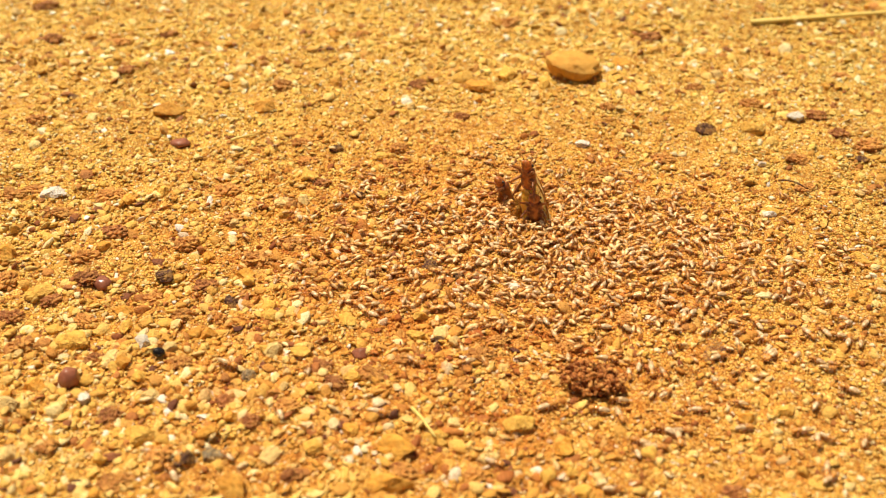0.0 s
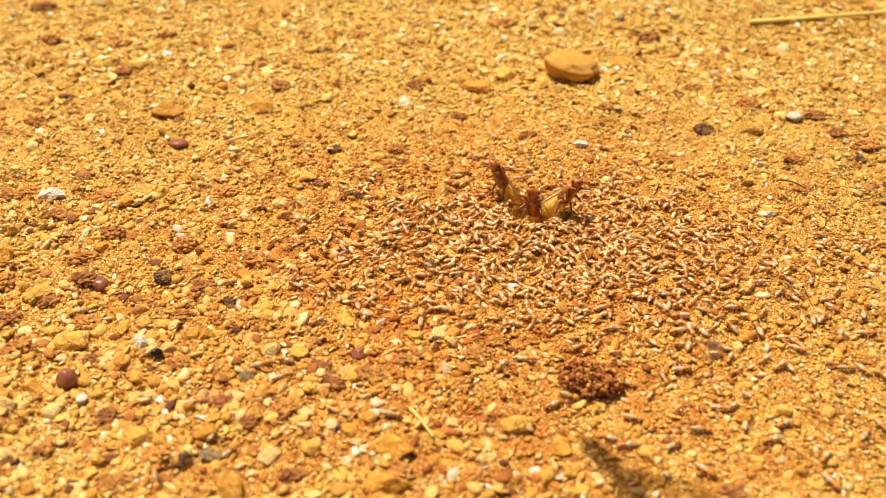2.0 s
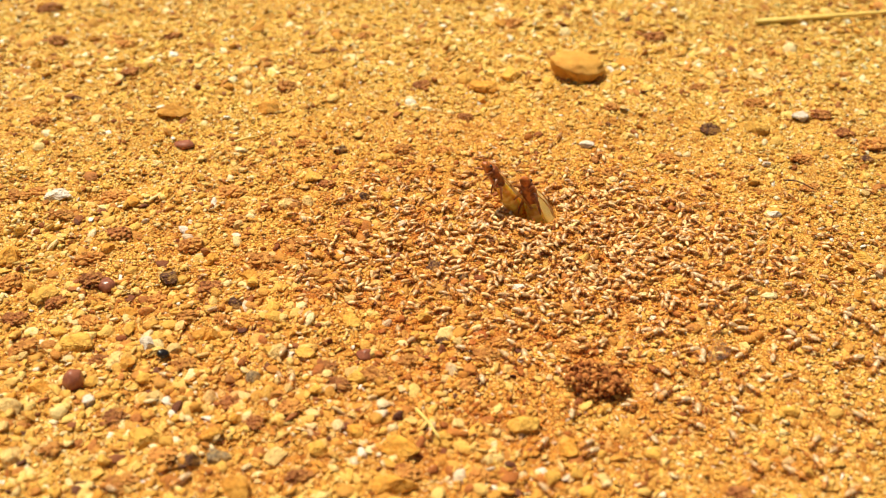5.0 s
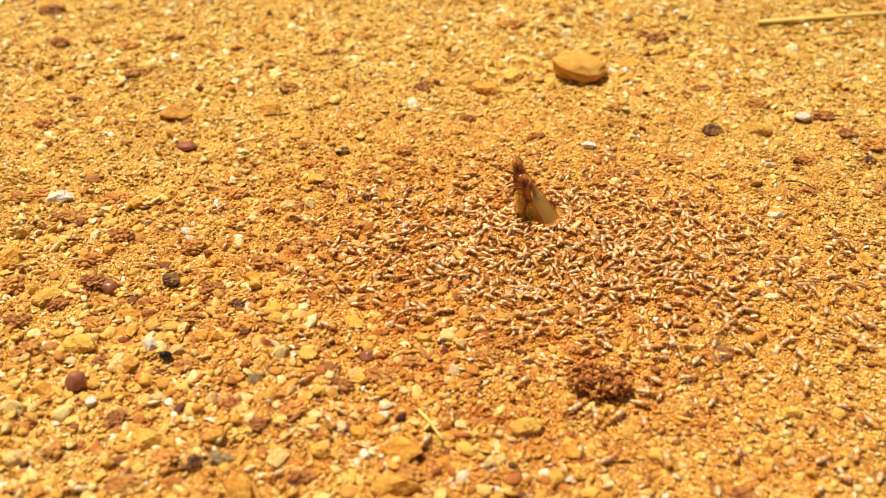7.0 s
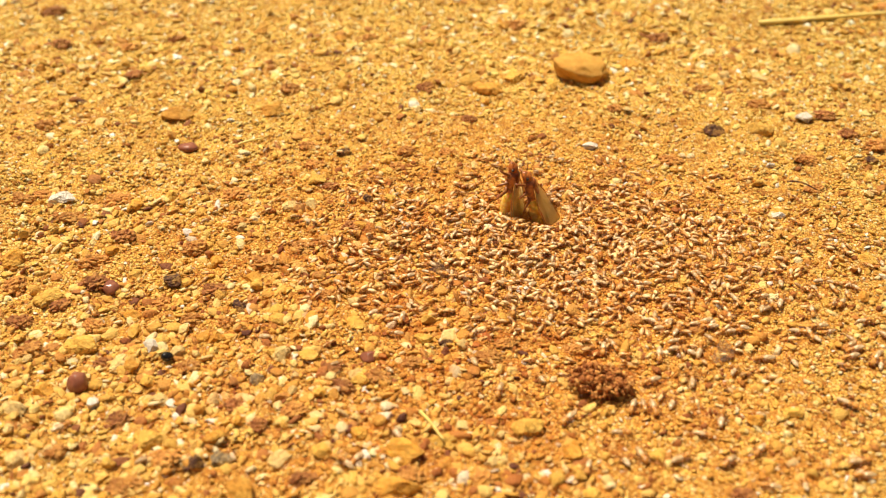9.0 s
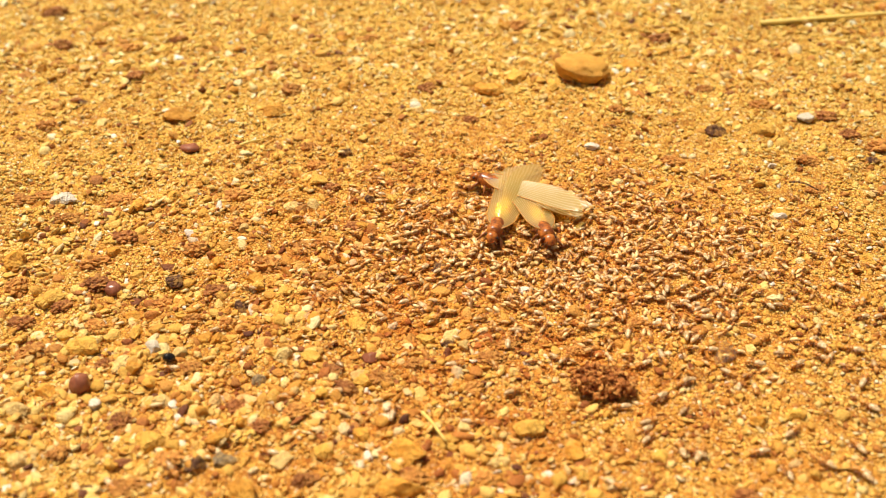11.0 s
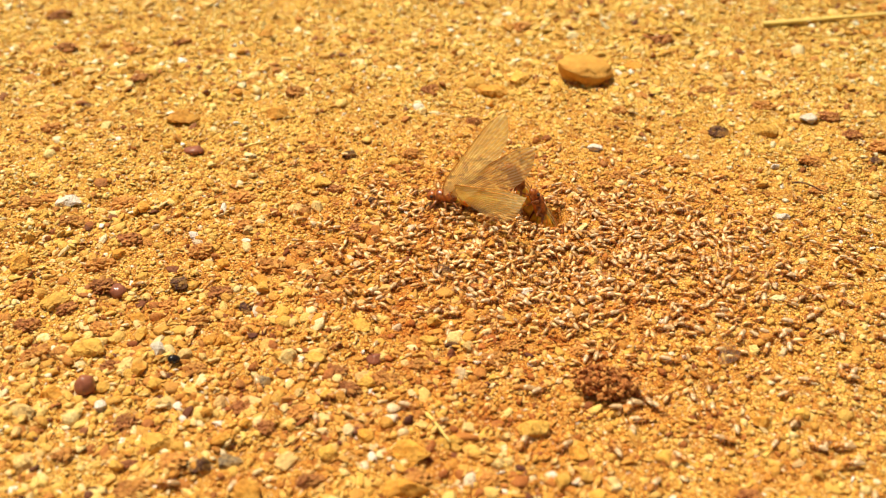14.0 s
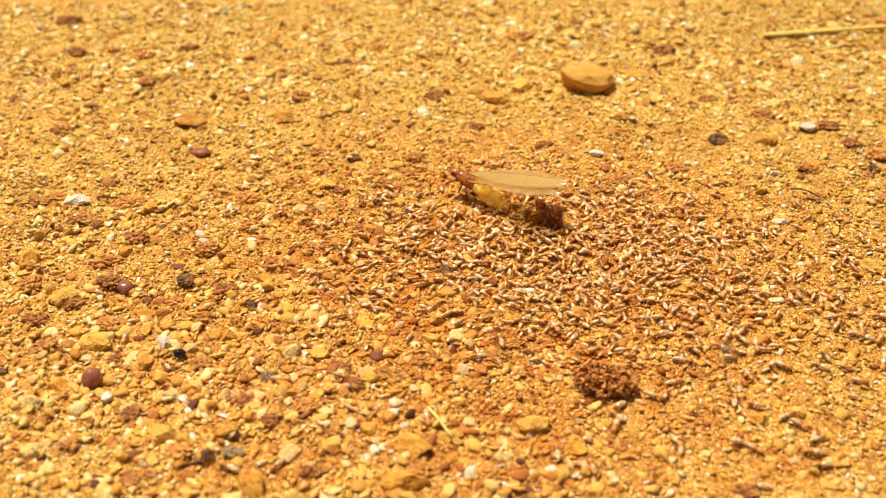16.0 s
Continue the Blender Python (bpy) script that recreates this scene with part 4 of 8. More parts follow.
# ---- everything that moves ----
def motions():
    for one in workers:
        rows = worker_rows(worker_rng)
        out = min(1, max(0, (-0.012 - rows[0][1].translation.y) / 0.03))
        one.scale = [worker_rng.uniform(0.58, 0.84) + 0.20 * out] * 3
        walk(one, rows)
    walk(alates[0], [(0, pose(-0.0017, 0.0003, 0.0101, 50, -83, 180)), (0.1, pose(-0.0019, 0.0003, 0.0111, 50, -83, 180)), (0.2, pose(-0.0006, 0.0005, 0.0077, 28, -82, 180)), (0.25, pose(-0.0039, -0.0009, 0.0059, -5, -46, 175)), (0.3, pose(-0.0072, -0.0022, 0.0040, 0, -10, 179)), (0.4, pose(-0.0079, -0.0047, 0.0030, 0, -3, -152)), (0.5, pose(-0.0083, -0.0055, 0.0030, 0, -4, -134)), (0.6, pose(-0.0104, -0.0070, 0.0030, 0, -3, -163)), (0.7, pose(-0.0111, -0.0078, 0.0030, 0, -3, -166)), (0.8, pose(-0.0113, -0.0078, 0.0030, 0, -3, -168)), (1, pose(-0.0125, -0.0078, 0.0030, 0, -3, -172)), (1.1, pose(-0.0143, -0.0078, 0.0030, 0, -3, -175)), (1.2, pose(-0.0167, -0.0086, 0.0030, 0, -3, -173)), (1.3, pose(-0.0174, -0.0092, 0.0040, 0, -9, -161)), (1.4, pose(-0.0193, -0.0076, 0.0090, 0, -26, -153)), (1.45, pose(-0.0351, -0.0001, 0.0155, 16, -54, -132)), (1.5, pose(-0.0508, 0.0075, 0.0220, -0, -84, -85)), (1.55, pose(-0.0560, 0.0246, 0.0410, 28, -38, -156)), (1.6, pose(-0.0613, 0.0418, 0.0600, 0, -0, 169)), (1.8, pose(-0.3000, 0.2000, 0.2500, 0, -0, 163)), (2.3, pose(-0.8000, 0.8000, 0.4000, 0, -0, 153)), (3.15, pose(-1.2000, 1.2000, 0.2100, 0, -0, 85)), (4, pose(-1.6000, 1.6000, 0.0200, 0, -0, 17)), (16, pose(-1.6000, 1.6000, 0.0200, 0, -0, 17))])
    walk(wings_of(alates[0])[0], [(0, pose(0.0007, 0.0011, 0.0010, -176, -9, 179)), (0.1, pose(0.0007, 0.0011, 0.0010, -176, -9, 179)), (0.2, pose(0.0007, 0.0011, 0.0010, -176, -9, 177)), (0.25, pose(0.0007, 0.0011, 0.0010, 174, -42, 134)), (0.3, pose(0.0007, 0.0011, 0.0010, -141, -67, 48)), (0.4, pose(0.0007, 0.0011, 0.0010, -141, -72, 49)), (0.5, pose(0.0007, 0.0011, 0.0010, -101, -81, 33)), (0.55, pose(0.0007, 0.0011, 0.0010, 170, -46, 152)), (0.6, pose(0.0007, 0.0011, 0.0010, -175, -4, 180)), (0.7, pose(0.0007, 0.0011, 0.0010, -176, -5, -169)), (0.8, pose(0.0007, 0.0011, 0.0010, -171, -38, 137)), (0.9, pose(0.0007, 0.0011, 0.0010, -177, -19, 173)), (0.95, pose(0.0007, 0.0011, 0.0010, -129, -4, -178)), (1, pose(0.0007, 0.0011, 0.0010, -79, -0, -160)), (1.05, pose(0.0007, 0.0011, 0.0010, -123, 1, -156)), (1.1, pose(0.0007, 0.0011, 0.0010, -166, 4, -154)), (1.13, pose(0.0007, 0.0011, 0.0010, 167, -22, 176)), (1.17, pose(0.0007, 0.0011, 0.0010, 152, -57, 151)), (1.2, pose(0.0007, 0.0011, 0.0010, -90, -83, -0)), (1.3, pose(0.0007, 0.0011, 0.0010, -130, -69, 38)), (1.35, pose(0.0007, 0.0011, 0.0010, -125, -33, 43)), (1.4, pose(0.0007, 0.0011, 0.0010, -119, 3, 49)), (1.45, pose(0.0007, 0.0011, 0.0010, -133, -27, 77)), (1.5, pose(0.0007, 0.0011, 0.0010, -168, -43, 122)), (1.6, pose(0.0007, 0.0011, 0.0010, -178, -17, 81)), (1.8, pose(0.0007, 0.0011, 0.0010, 178, 17, 81)), (2.3, pose(0.0007, 0.0011, 0.0010, -178, -17, 81)), (3.15, pose(0.0007, 0.0011, 0.0010, -179, -8, 128)), (4, pose(0.0007, 0.0011, 0.0010, -174, -1, 174)), (16, pose(0.0007, 0.0011, 0.0010, -174, -1, 174))])
    walk(wings_of(alates[0])[1], [(0, pose(-0.0009, 0.0010, 0.0009, -176, -9, 179)), (0.1, pose(-0.0009, 0.0010, 0.0009, -176, -9, 179)), (0.2, pose(-0.0009, 0.0010, 0.0009, -176, -9, 177)), (0.25, pose(-0.0009, 0.0010, 0.0009, 175, -42, 133)), (0.3, pose(-0.0009, 0.0010, 0.0009, -138, -65, 45)), (0.4, pose(-0.0009, 0.0010, 0.0009, -139, -70, 47)), (0.5, pose(-0.0009, 0.0010, 0.0009, -96, -81, 28)), (0.55, pose(-0.0009, 0.0010, 0.0009, 173, -47, 147)), (0.6, pose(-0.0009, 0.0010, 0.0009, -175, -4, 173)), (0.7, pose(-0.0009, 0.0010, 0.0009, -175, -4, -174)), (0.8, pose(-0.0009, 0.0010, 0.0009, -172, -0, -163)), (0.9, pose(-0.0009, 0.0010, 0.0009, -125, 2, -161)), (1, pose(-0.0009, 0.0010, 0.0009, -79, 2, -158)), (1.05, pose(-0.0009, 0.0010, 0.0009, -128, -2, 166)), (1.1, pose(-0.0009, 0.0010, 0.0009, -171, -31, 142)), (1.15, pose(-0.0009, 0.0010, 0.0009, -178, -61, 116)), (1.2, pose(-0.0009, 0.0010, 0.0009, -90, -81, -0)), (1.3, pose(-0.0009, 0.0010, 0.0009, -128, -67, 36)), (1.35, pose(-0.0009, 0.0010, 0.0009, -127, -32, 42)), (1.4, pose(-0.0009, 0.0010, 0.0009, -122, 2, 48)), (1.45, pose(-0.0009, 0.0010, 0.0009, -140, -20, 87)), (1.5, pose(-0.0009, 0.0010, 0.0009, -169, -24, 134)), (1.6, pose(-0.0009, 0.0010, 0.0009, -171, -16, 107)), (1.8, pose(-0.0009, 0.0010, 0.0009, 179, 16, 107)), (2.3, pose(-0.0009, 0.0010, 0.0009, -171, -16, 107)), (3.15, pose(-0.0009, 0.0010, 0.0009, -175, -7, 142)), (4, pose(-0.0009, 0.0010, 0.0009, -173, 2, 177)), (16, pose(-0.0009, 0.0010, 0.0009, -173, 2, 177))])
    walk(wings_of(alates[0])[2], [(0, pose(0.0007, -0.0011, 0.0010, -4, -9, -179)), (0.1, pose(0.0007, -0.0011, 0.0010, -4, -9, -179)), (0.2, pose(0.0007, -0.0011, 0.0010, -4, -9, -177)), (0.23, pose(0.0007, -0.0011, 0.0010, 16, -58, -173)), (0.27, pose(0.0007, -0.0011, 0.0010, 176, -69, 45)), (0.3, pose(0.0007, -0.0011, 0.0010, -160, -20, 42)), (0.4, pose(0.0007, -0.0011, 0.0010, -108, -41, 12)), (0.5, pose(0.0007, -0.0011, 0.0010, -64, -59, -23)), (0.6, pose(0.0007, -0.0011, 0.0010, -169, -59, 78)), (0.7, pose(0.0007, -0.0011, 0.0010, -173, -70, 83)), (0.8, pose(0.0007, -0.0011, 0.0010, 149, -59, 107)), (1, pose(0.0007, -0.0011, 0.0010, -157, -63, 97)), (1.1, pose(0.0007, -0.0011, 0.0010, 121, -57, 120)), (1.2, pose(0.0007, -0.0011, 0.0010, 84, -57, 139)), (1.3, pose(0.0007, -0.0011, 0.0010, 163, -53, 99)), (1.4, pose(0.0007, -0.0011, 0.0010, 141, -0, 68)), (1.45, pose(0.0007, -0.0011, 0.0010, 135, -56, 87)), (1.5, pose(0.0007, -0.0011, 0.0010, 1, -63, -128)), (1.6, pose(0.0007, -0.0011, 0.0010, -2, -17, -81)), (1.8, pose(0.0007, -0.0011, 0.0010, 2, 17, -81)), (2.3, pose(0.0007, -0.0011, 0.0010, -2, -17, -81)), (3.15, pose(0.0007, -0.0011, 0.0010, -1, -9, -128)), (4, pose(0.0007, -0.0011, 0.0010, -6, -3, -174)), (16, pose(0.0007, -0.0011, 0.0010, -6, -3, -174))])
    walk(wings_of(alates[0])[3], [(0, pose(-0.0009, -0.0010, 0.0009, -4, -9, -179)), (0.1, pose(-0.0009, -0.0010, 0.0009, -4, -9, -179)), (0.2, pose(-0.0009, -0.0010, 0.0009, -4, -9, -177)), (0.23, pose(-0.0009, -0.0010, 0.0009, 15, -60, -175)), (0.27, pose(-0.0009, -0.0010, 0.0009, 177, -66, 39)), (0.3, pose(-0.0009, -0.0010, 0.0009, -163, -14, 38)), (0.35, pose(-0.0009, -0.0010, 0.0009, -112, -24, 16)), (0.4, pose(-0.0009, -0.0010, 0.0009, -63, -14, -7)), (0.5, pose(-0.0009, -0.0010, 0.0009, -70, -55, -16)), (0.55, pose(-0.0009, -0.0010, 0.0009, -14, -77, -106)), (0.6, pose(-0.0009, -0.0010, 0.0009, 37, -53, 168)), (0.65, pose(-0.0009, -0.0010, 0.0009, 90, -74, 148)), (0.7, pose(-0.0009, -0.0010, 0.0009, -169, -68, 79)), (0.8, pose(-0.0009, -0.0010, 0.0009, 153, -57, 104)), (1, pose(-0.0009, -0.0010, 0.0009, 161, -60, 114)), (1.1, pose(-0.0009, -0.0010, 0.0009, 125, -55, 118)), (1.2, pose(-0.0009, -0.0010, 0.0009, 87, -56, 137)), (1.3, pose(-0.0009, -0.0010, 0.0009, 165, -51, 98)), (1.4, pose(-0.0009, -0.0010, 0.0009, 145, -5, 64)), (1.45, pose(-0.0009, -0.0010, 0.0009, 108, -63, 99)), (1.5, pose(-0.0009, -0.0010, 0.0009, -3, -40, -151)), (1.6, pose(-0.0009, -0.0010, 0.0009, -9, -16, -107)), (1.8, pose(-0.0009, -0.0010, 0.0009, 1, 16, -107)), (2.3, pose(-0.0009, -0.0010, 0.0009, -9, -16, -107)), (3.15, pose(-0.0009, -0.0010, 0.0009, -5, -8, -142)), (4, pose(-0.0009, -0.0010, 0.0009, -7, -0, -177)), (16, pose(-0.0009, -0.0010, 0.0009, -7, -0, -177))])
    walk(alates[1], [(0, pose(-0.0058, 0.0067, 0.0025, 25, -67, 180)), (0.3, pose(-0.0062, 0.0067, 0.0041, 25, -69, 180)), (0.6, pose(-0.0013, 0.0057, 0.0045, 24, -84, 180)), (1, pose(-0.0013, 0.0057, 0.0021, 24, -78, 180)), (1.2, pose(-0.0037, 0.0057, 0.0047, 25, -71, 180)), (1.4, pose(-0.0062, 0.0078, 0.0051, 25, -70, 180)), (2, pose(-0.0065, 0.0075, 0.0059, 25, -69, 180)), (2.7, pose(-0.0067, 0.0067, 0.0079, 25, -73, 180)), (3.2, pose(-0.0067, 0.0063, 0.0081, 24, -75, 180)), (3.5, pose(-0.0069, 0.0059, 0.0077, 25, -69, 180)), (4.2, pose(-0.0083, 0.0028, 0.0094, 26, -60, 180)), (5.3, pose(-0.0098, 0.0029, 0.0082, 27, -57, 180)), (5.9, pose(-0.0132, 0.0087, 0.0030, 0, -3, 154)), (6.2, pose(-0.0157, 0.0051, 0.0060, 0, -25, -163)), (6.3, pose(-0.0191, 0.0024, 0.0100, 0, -39, -137)), (6.35, pose(-0.0216, 0.0099, 0.0180, 10, -55, -107)), (6.4, pose(-0.0240, 0.0174, 0.0260, -0, -71, -60)), (6.45, pose(-0.0336, 0.0279, 0.0430, 21, -34, -124)), (6.5, pose(-0.0432, 0.0384, 0.0600, 0, -0, -163)), (6.6, pose(-0.0813, -0.0037, 0.0900, 0, -0, -149)), (6.9, pose(-0.4000, -0.5000, 0.3000, 0, -0, -135)), (7.43, pose(-0.7667, -0.8000, 0.2067, 0, 0, -84)), (7.97, pose(-1.1333, -1.1000, 0.1133, 0, 0, -34)), (8.5, pose(-1.5000, -1.4000, 0.0200, 0, -0, 17)), (16, pose(-1.5000, -1.4000, 0.0200, 0, -0, 17))])
    walk(wings_of(alates[1])[0], [(0, pose(0.0007, 0.0011, 0.0010, -176, -8, 173)), (5.3, pose(0.0007, 0.0011, 0.0010, -176, -8, 173)), (5.9, pose(0.0007, 0.0011, 0.0010, -174, -1, 174)), (6, pose(0.0007, 0.0011, 0.0010, -175, -2, 127)), (6.1, pose(0.0007, 0.0011, 0.0010, -175, -3, 80)), (6.2, pose(0.0007, 0.0011, 0.0010, -174, -4, 33)), (6.25, pose(0.0007, 0.0011, 0.0010, 152, 13, 26)), (6.3, pose(0.0007, 0.0011, 0.0010, 114, 22, 10)), (6.33, pose(0.0007, 0.0011, 0.0010, 98, -1, -39)), (6.37, pose(0.0007, 0.0011, 0.0010, 104, -27, -86)), (6.4, pose(0.0007, 0.0011, 0.0010, 134, -38, -148)), (6.45, pose(0.0007, 0.0011, 0.0010, 143, -59, 163)), (6.5, pose(0.0007, 0.0011, 0.0010, -172, -63, 81)), (6.55, pose(0.0007, 0.0011, 0.0010, -178, -26, 83)), (6.6, pose(0.0007, 0.0011, 0.0010, 178, 11, 81)), (6.9, pose(0.0007, 0.0011, 0.0010, -178, -17, 81)), (7.7, pose(0.0007, 0.0011, 0.0010, -179, -8, 128)), (8.5, pose(0.0007, 0.0011, 0.0010, -174, -1, 174)), (16, pose(0.0007, 0.0011, 0.0010, -174, -1, 174))])
    walk(wings_of(alates[1])[1], [(0, pose(-0.0009, 0.0010, 0.0009, -176, -8, 173)), (5.3, pose(-0.0009, 0.0010, 0.0009, -176, -8, 173)), (5.9, pose(-0.0009, 0.0010, 0.0009, -173, 2, 177)), (6, pose(-0.0009, 0.0010, 0.0009, -175, 4, 128)), (6.1, pose(-0.0009, 0.0010, 0.0009, -179, 4, 79)), (6.2, pose(-0.0009, 0.0010, 0.0009, 178, 1, 31)), (6.25, pose(-0.0009, 0.0010, 0.0009, 145, 16, 23)), (6.3, pose(-0.0009, 0.0010, 0.0009, 108, 24, 8)), (6.33, pose(-0.0009, 0.0010, 0.0009, 94, -1, -40)), (6.37, pose(-0.0009, 0.0010, 0.0009, 103, -29, -86)), (6.4, pose(-0.0009, 0.0010, 0.0009, 136, -38, -149)), (6.45, pose(-0.0009, 0.0010, 0.0009, 146, -56, 171)), (6.5, pose(-0.0009, 0.0010, 0.0009, -177, -62, 107)), (6.55, pose(-0.0009, 0.0010, 0.0009, -179, -26, 107)), (6.6, pose(-0.0009, 0.0010, 0.0009, -180, 11, 107)), (6.9, pose(-0.0009, 0.0010, 0.0009, -171, -16, 107)), (7.7, pose(-0.0009, 0.0010, 0.0009, -175, -7, 142)), (8.5, pose(-0.0009, 0.0010, 0.0009, -173, 2, 177)), (16, pose(-0.0009, 0.0010, 0.0009, -173, 2, 177))])
    walk(wings_of(alates[1])[2], [(0, pose(0.0007, -0.0011, 0.0010, -4, -8, -173)), (5.3, pose(0.0007, -0.0011, 0.0010, -4, -8, -173)), (5.9, pose(0.0007, -0.0011, 0.0010, -6, -3, -174)), (6, pose(0.0007, -0.0011, 0.0010, 27, -43, -173)), (6.1, pose(0.0007, -0.0011, 0.0010, 115, -68, 125)), (6.2, pose(0.0007, -0.0011, 0.0010, -174, -36, 80)), (6.23, pose(0.0007, -0.0011, 0.0010, 127, -67, 113)), (6.27, pose(0.0007, -0.0011, 0.0010, 32, -52, -176)), (6.3, pose(0.0007, -0.0011, 0.0010, -2, -16, -173)), (6.35, pose(0.0007, -0.0011, 0.0010, -37, 8, 162)), (6.4, pose(0.0007, -0.0011, 0.0010, -78, 10, 127)), (6.43, pose(0.0007, -0.0011, 0.0010, -103, -22, 88)), (6.47, pose(0.0007, -0.0011, 0.0010, -100, -61, 45)), (6.5, pose(0.0007, -0.0011, 0.0010, -8, -63, -81)), (6.55, pose(0.0007, -0.0011, 0.0010, -2, -26, -83)), (6.6, pose(0.0007, -0.0011, 0.0010, 2, 11, -81)), (6.9, pose(0.0007, -0.0011, 0.0010, -2, -17, -81)), (7.7, pose(0.0007, -0.0011, 0.0010, -1, -9, -128)), (8.5, pose(0.0007, -0.0011, 0.0010, -6, -3, -174)), (16, pose(0.0007, -0.0011, 0.0010, -6, -3, -174))])
    walk(wings_of(alates[1])[3], [(0, pose(-0.0009, -0.0010, 0.0009, -4, -8, -173)), (5.3, pose(-0.0009, -0.0010, 0.0009, -4, -8, -173)), (5.9, pose(-0.0009, -0.0010, 0.0009, -7, -0, -177)), (6, pose(-0.0009, -0.0010, 0.0009, 28, -41, -175)), (6.1, pose(-0.0009, -0.0010, 0.0009, 114, -66, 125)), (6.2, pose(-0.0009, -0.0010, 0.0009, -175, -34, 81)), (6.3, pose(-0.0009, -0.0010, 0.0009, -173, -14, 63)), (6.35, pose(-0.0009, -0.0010, 0.0009, -128, 13, 90)), (6.4, pose(-0.0009, -0.0010, 0.0009, -74, 9, 128)), (6.43, pose(-0.0009, -0.0010, 0.0009, -34, 7, 176)), (6.47, pose(-0.0009, -0.0010, 0.0009, -7, -23, -146)), (6.5, pose(-0.0009, -0.0010, 0.0009, -3, -62, -107)), (6.55, pose(-0.0009, -0.0010, 0.0009, -1, -26, -107)), (6.6, pose(-0.0009, -0.0010, 0.0009, -0, 11, -107)), (6.9, pose(-0.0009, -0.0010, 0.0009, -9, -16, -107)), (7.7, pose(-0.0009, -0.0010, 0.0009, -5, -8, -142)), (8.5, pose(-0.0009, -0.0010, 0.0009, -7, -0, -177)), (16, pose(-0.0009, -0.0010, 0.0009, -7, -0, -177))])
    walk(alates[2], [(0, pose(-0.0002, -0.0014, 0.0034, 80, -86, 180)), (0.07, pose(0.0002, -0.0008, 0.0030, 62, -84, 180)), (0.15, pose(0.0002, 0.0005, 0.0017, 24, -82, 180)), (0.4, pose(0.0013, 0.0015, 0.0031, -156, -89, 0)), (0.8, pose(0.0017, 0.0016, 0.0024, -155, -84, 0)), (1, pose(0.0020, 0.0016, 0.0044, -155, -83, 0)), (1.2, pose(0.0021, 0.0011, 0.0040, -155, -82, 0)), (1.25, pose(0.0004, -0.0025, 0.0040, -14, -53, -127)), (1.3, pose(-0.0012, -0.0061, 0.0040, 0, -12, -122)), (1.4, pose(-0.0060, -0.0131, 0.0030, 0, -4, 180)), (1.5, pose(-0.0065, -0.0125, 0.0040, 0, -12, 166)), (1.55, pose(-0.0047, -0.0159, 0.0090, 6, -28, -159)), (1.6, pose(-0.0028, -0.0192, 0.0140, 0, -44, -119)), (1.65, pose(-0.0113, -0.0227, 0.0260, 5, -51, -68)), (1.7, pose(-0.0198, -0.0262, 0.0380, -0, -57, -10)), (1.75, pose(-0.0178, -0.0656, 0.0646, 6, -74, 45)), (1.8, pose(-0.0157, -0.1051, 0.0912, -61, -76, 171)), (1.87, pose(-0.0196, -0.0800, 0.1025, -65, -38, -139)), (1.93, pose(-0.0235, -0.0549, 0.1137, -38, -7, -103)), (2, pose(-0.0243, -0.0325, 0.1250, -0, -0, -59)), (2.15, pose(-0.0293, -0.0338, 0.1200, -0, -0, -125)), (2.3, pose(-0.0313, -0.0378, 0.1150, 0, -0, 169)), (2.4, pose(-0.0618, 0.0068, 0.1400, 0, -0, 149)), (2.5, pose(-0.0825, -0.0274, 0.1400, 0, -0, -149)), (2.8, pose(-0.4000, -0.5000, 0.3000, 0, -0, -135)), (3.37, pose(-0.9333, -0.7333, 0.2067, 0, 0, -84)), (3.93, pose(-1.4667, -0.9667, 0.1133, 0, 0, -34)), (4.5, pose(-2.0000, -1.2000, 0.0200, 0, -0, 17)), (16, pose(-2.0000, -1.2000, 0.0200, 0, -0, 17))])
    walk(wings_of(alates[2])[0], [(0, pose(0.0007, 0.0011, 0.0010, -174, -1, 174)), (0.15, pose(0.0007, 0.0011, 0.0010, -176, -8, 173)), (1.2, pose(0.0007, 0.0011, 0.0010, -176, -8, 173)), (1.25, pose(0.0007, 0.0011, 0.0010, 172, -56, 137)), (1.3, pose(0.0007, 0.0011, 0.0010, -70, -68, -19)), (1.35, pose(0.0007, 0.0011, 0.0010, 86, -86, -149)), (1.4, pose(0.0007, 0.0011, 0.0010, 127, -61, -163)), (1.5, pose(0.0007, 0.0011, 0.0010, -176, -8, 178)), (1.53, pose(0.0007, 0.0011, 0.0010, -157, -47, 131)), (1.57, pose(0.0007, 0.0011, 0.0010, -93, -46, 45)), (1.6, pose(0.0007, 0.0011, 0.0010, -75, -7, -2)), (1.63, pose(0.0007, 0.0011, 0.0010, -124, -2, 35)), (1.67, pose(0.0007, 0.0011, 0.0010, -164, 27, 59)), (1.7, pose(0.0007, 0.0011, 0.0010, 146, 64, 53)), (1.75, pose(0.0007, 0.0011, 0.0010, 132, 34, 59)), (1.8, pose(0.0007, 0.0011, 0.0010, 118, 6, 70)), (1.9, pose(0.0007, 0.0011, 0.0010, 150, -4, 79)), (2, pose(0.0007, 0.0011, 0.0010, -178, -72, 81)), (2.15, pose(0.0007, 0.0011, 0.0010, 180, -30, 82)), (2.3, pose(0.0007, 0.0011, 0.0010, 178, 11, 81)), (2.4, pose(0.0007, 0.0011, 0.0010, -178, -17, 81)), (2.5, pose(0.0007, 0.0011, 0.0010, 178, 11, 81)), (2.8, pose(0.0007, 0.0011, 0.0010, -178, -17, 81)), (3.65, pose(0.0007, 0.0011, 0.0010, -179, -8, 128)), (4.5, pose(0.0007, 0.0011, 0.0010, -174, -1, 174)), (16, pose(0.0007, 0.0011, 0.0010, -174, -1, 174))])
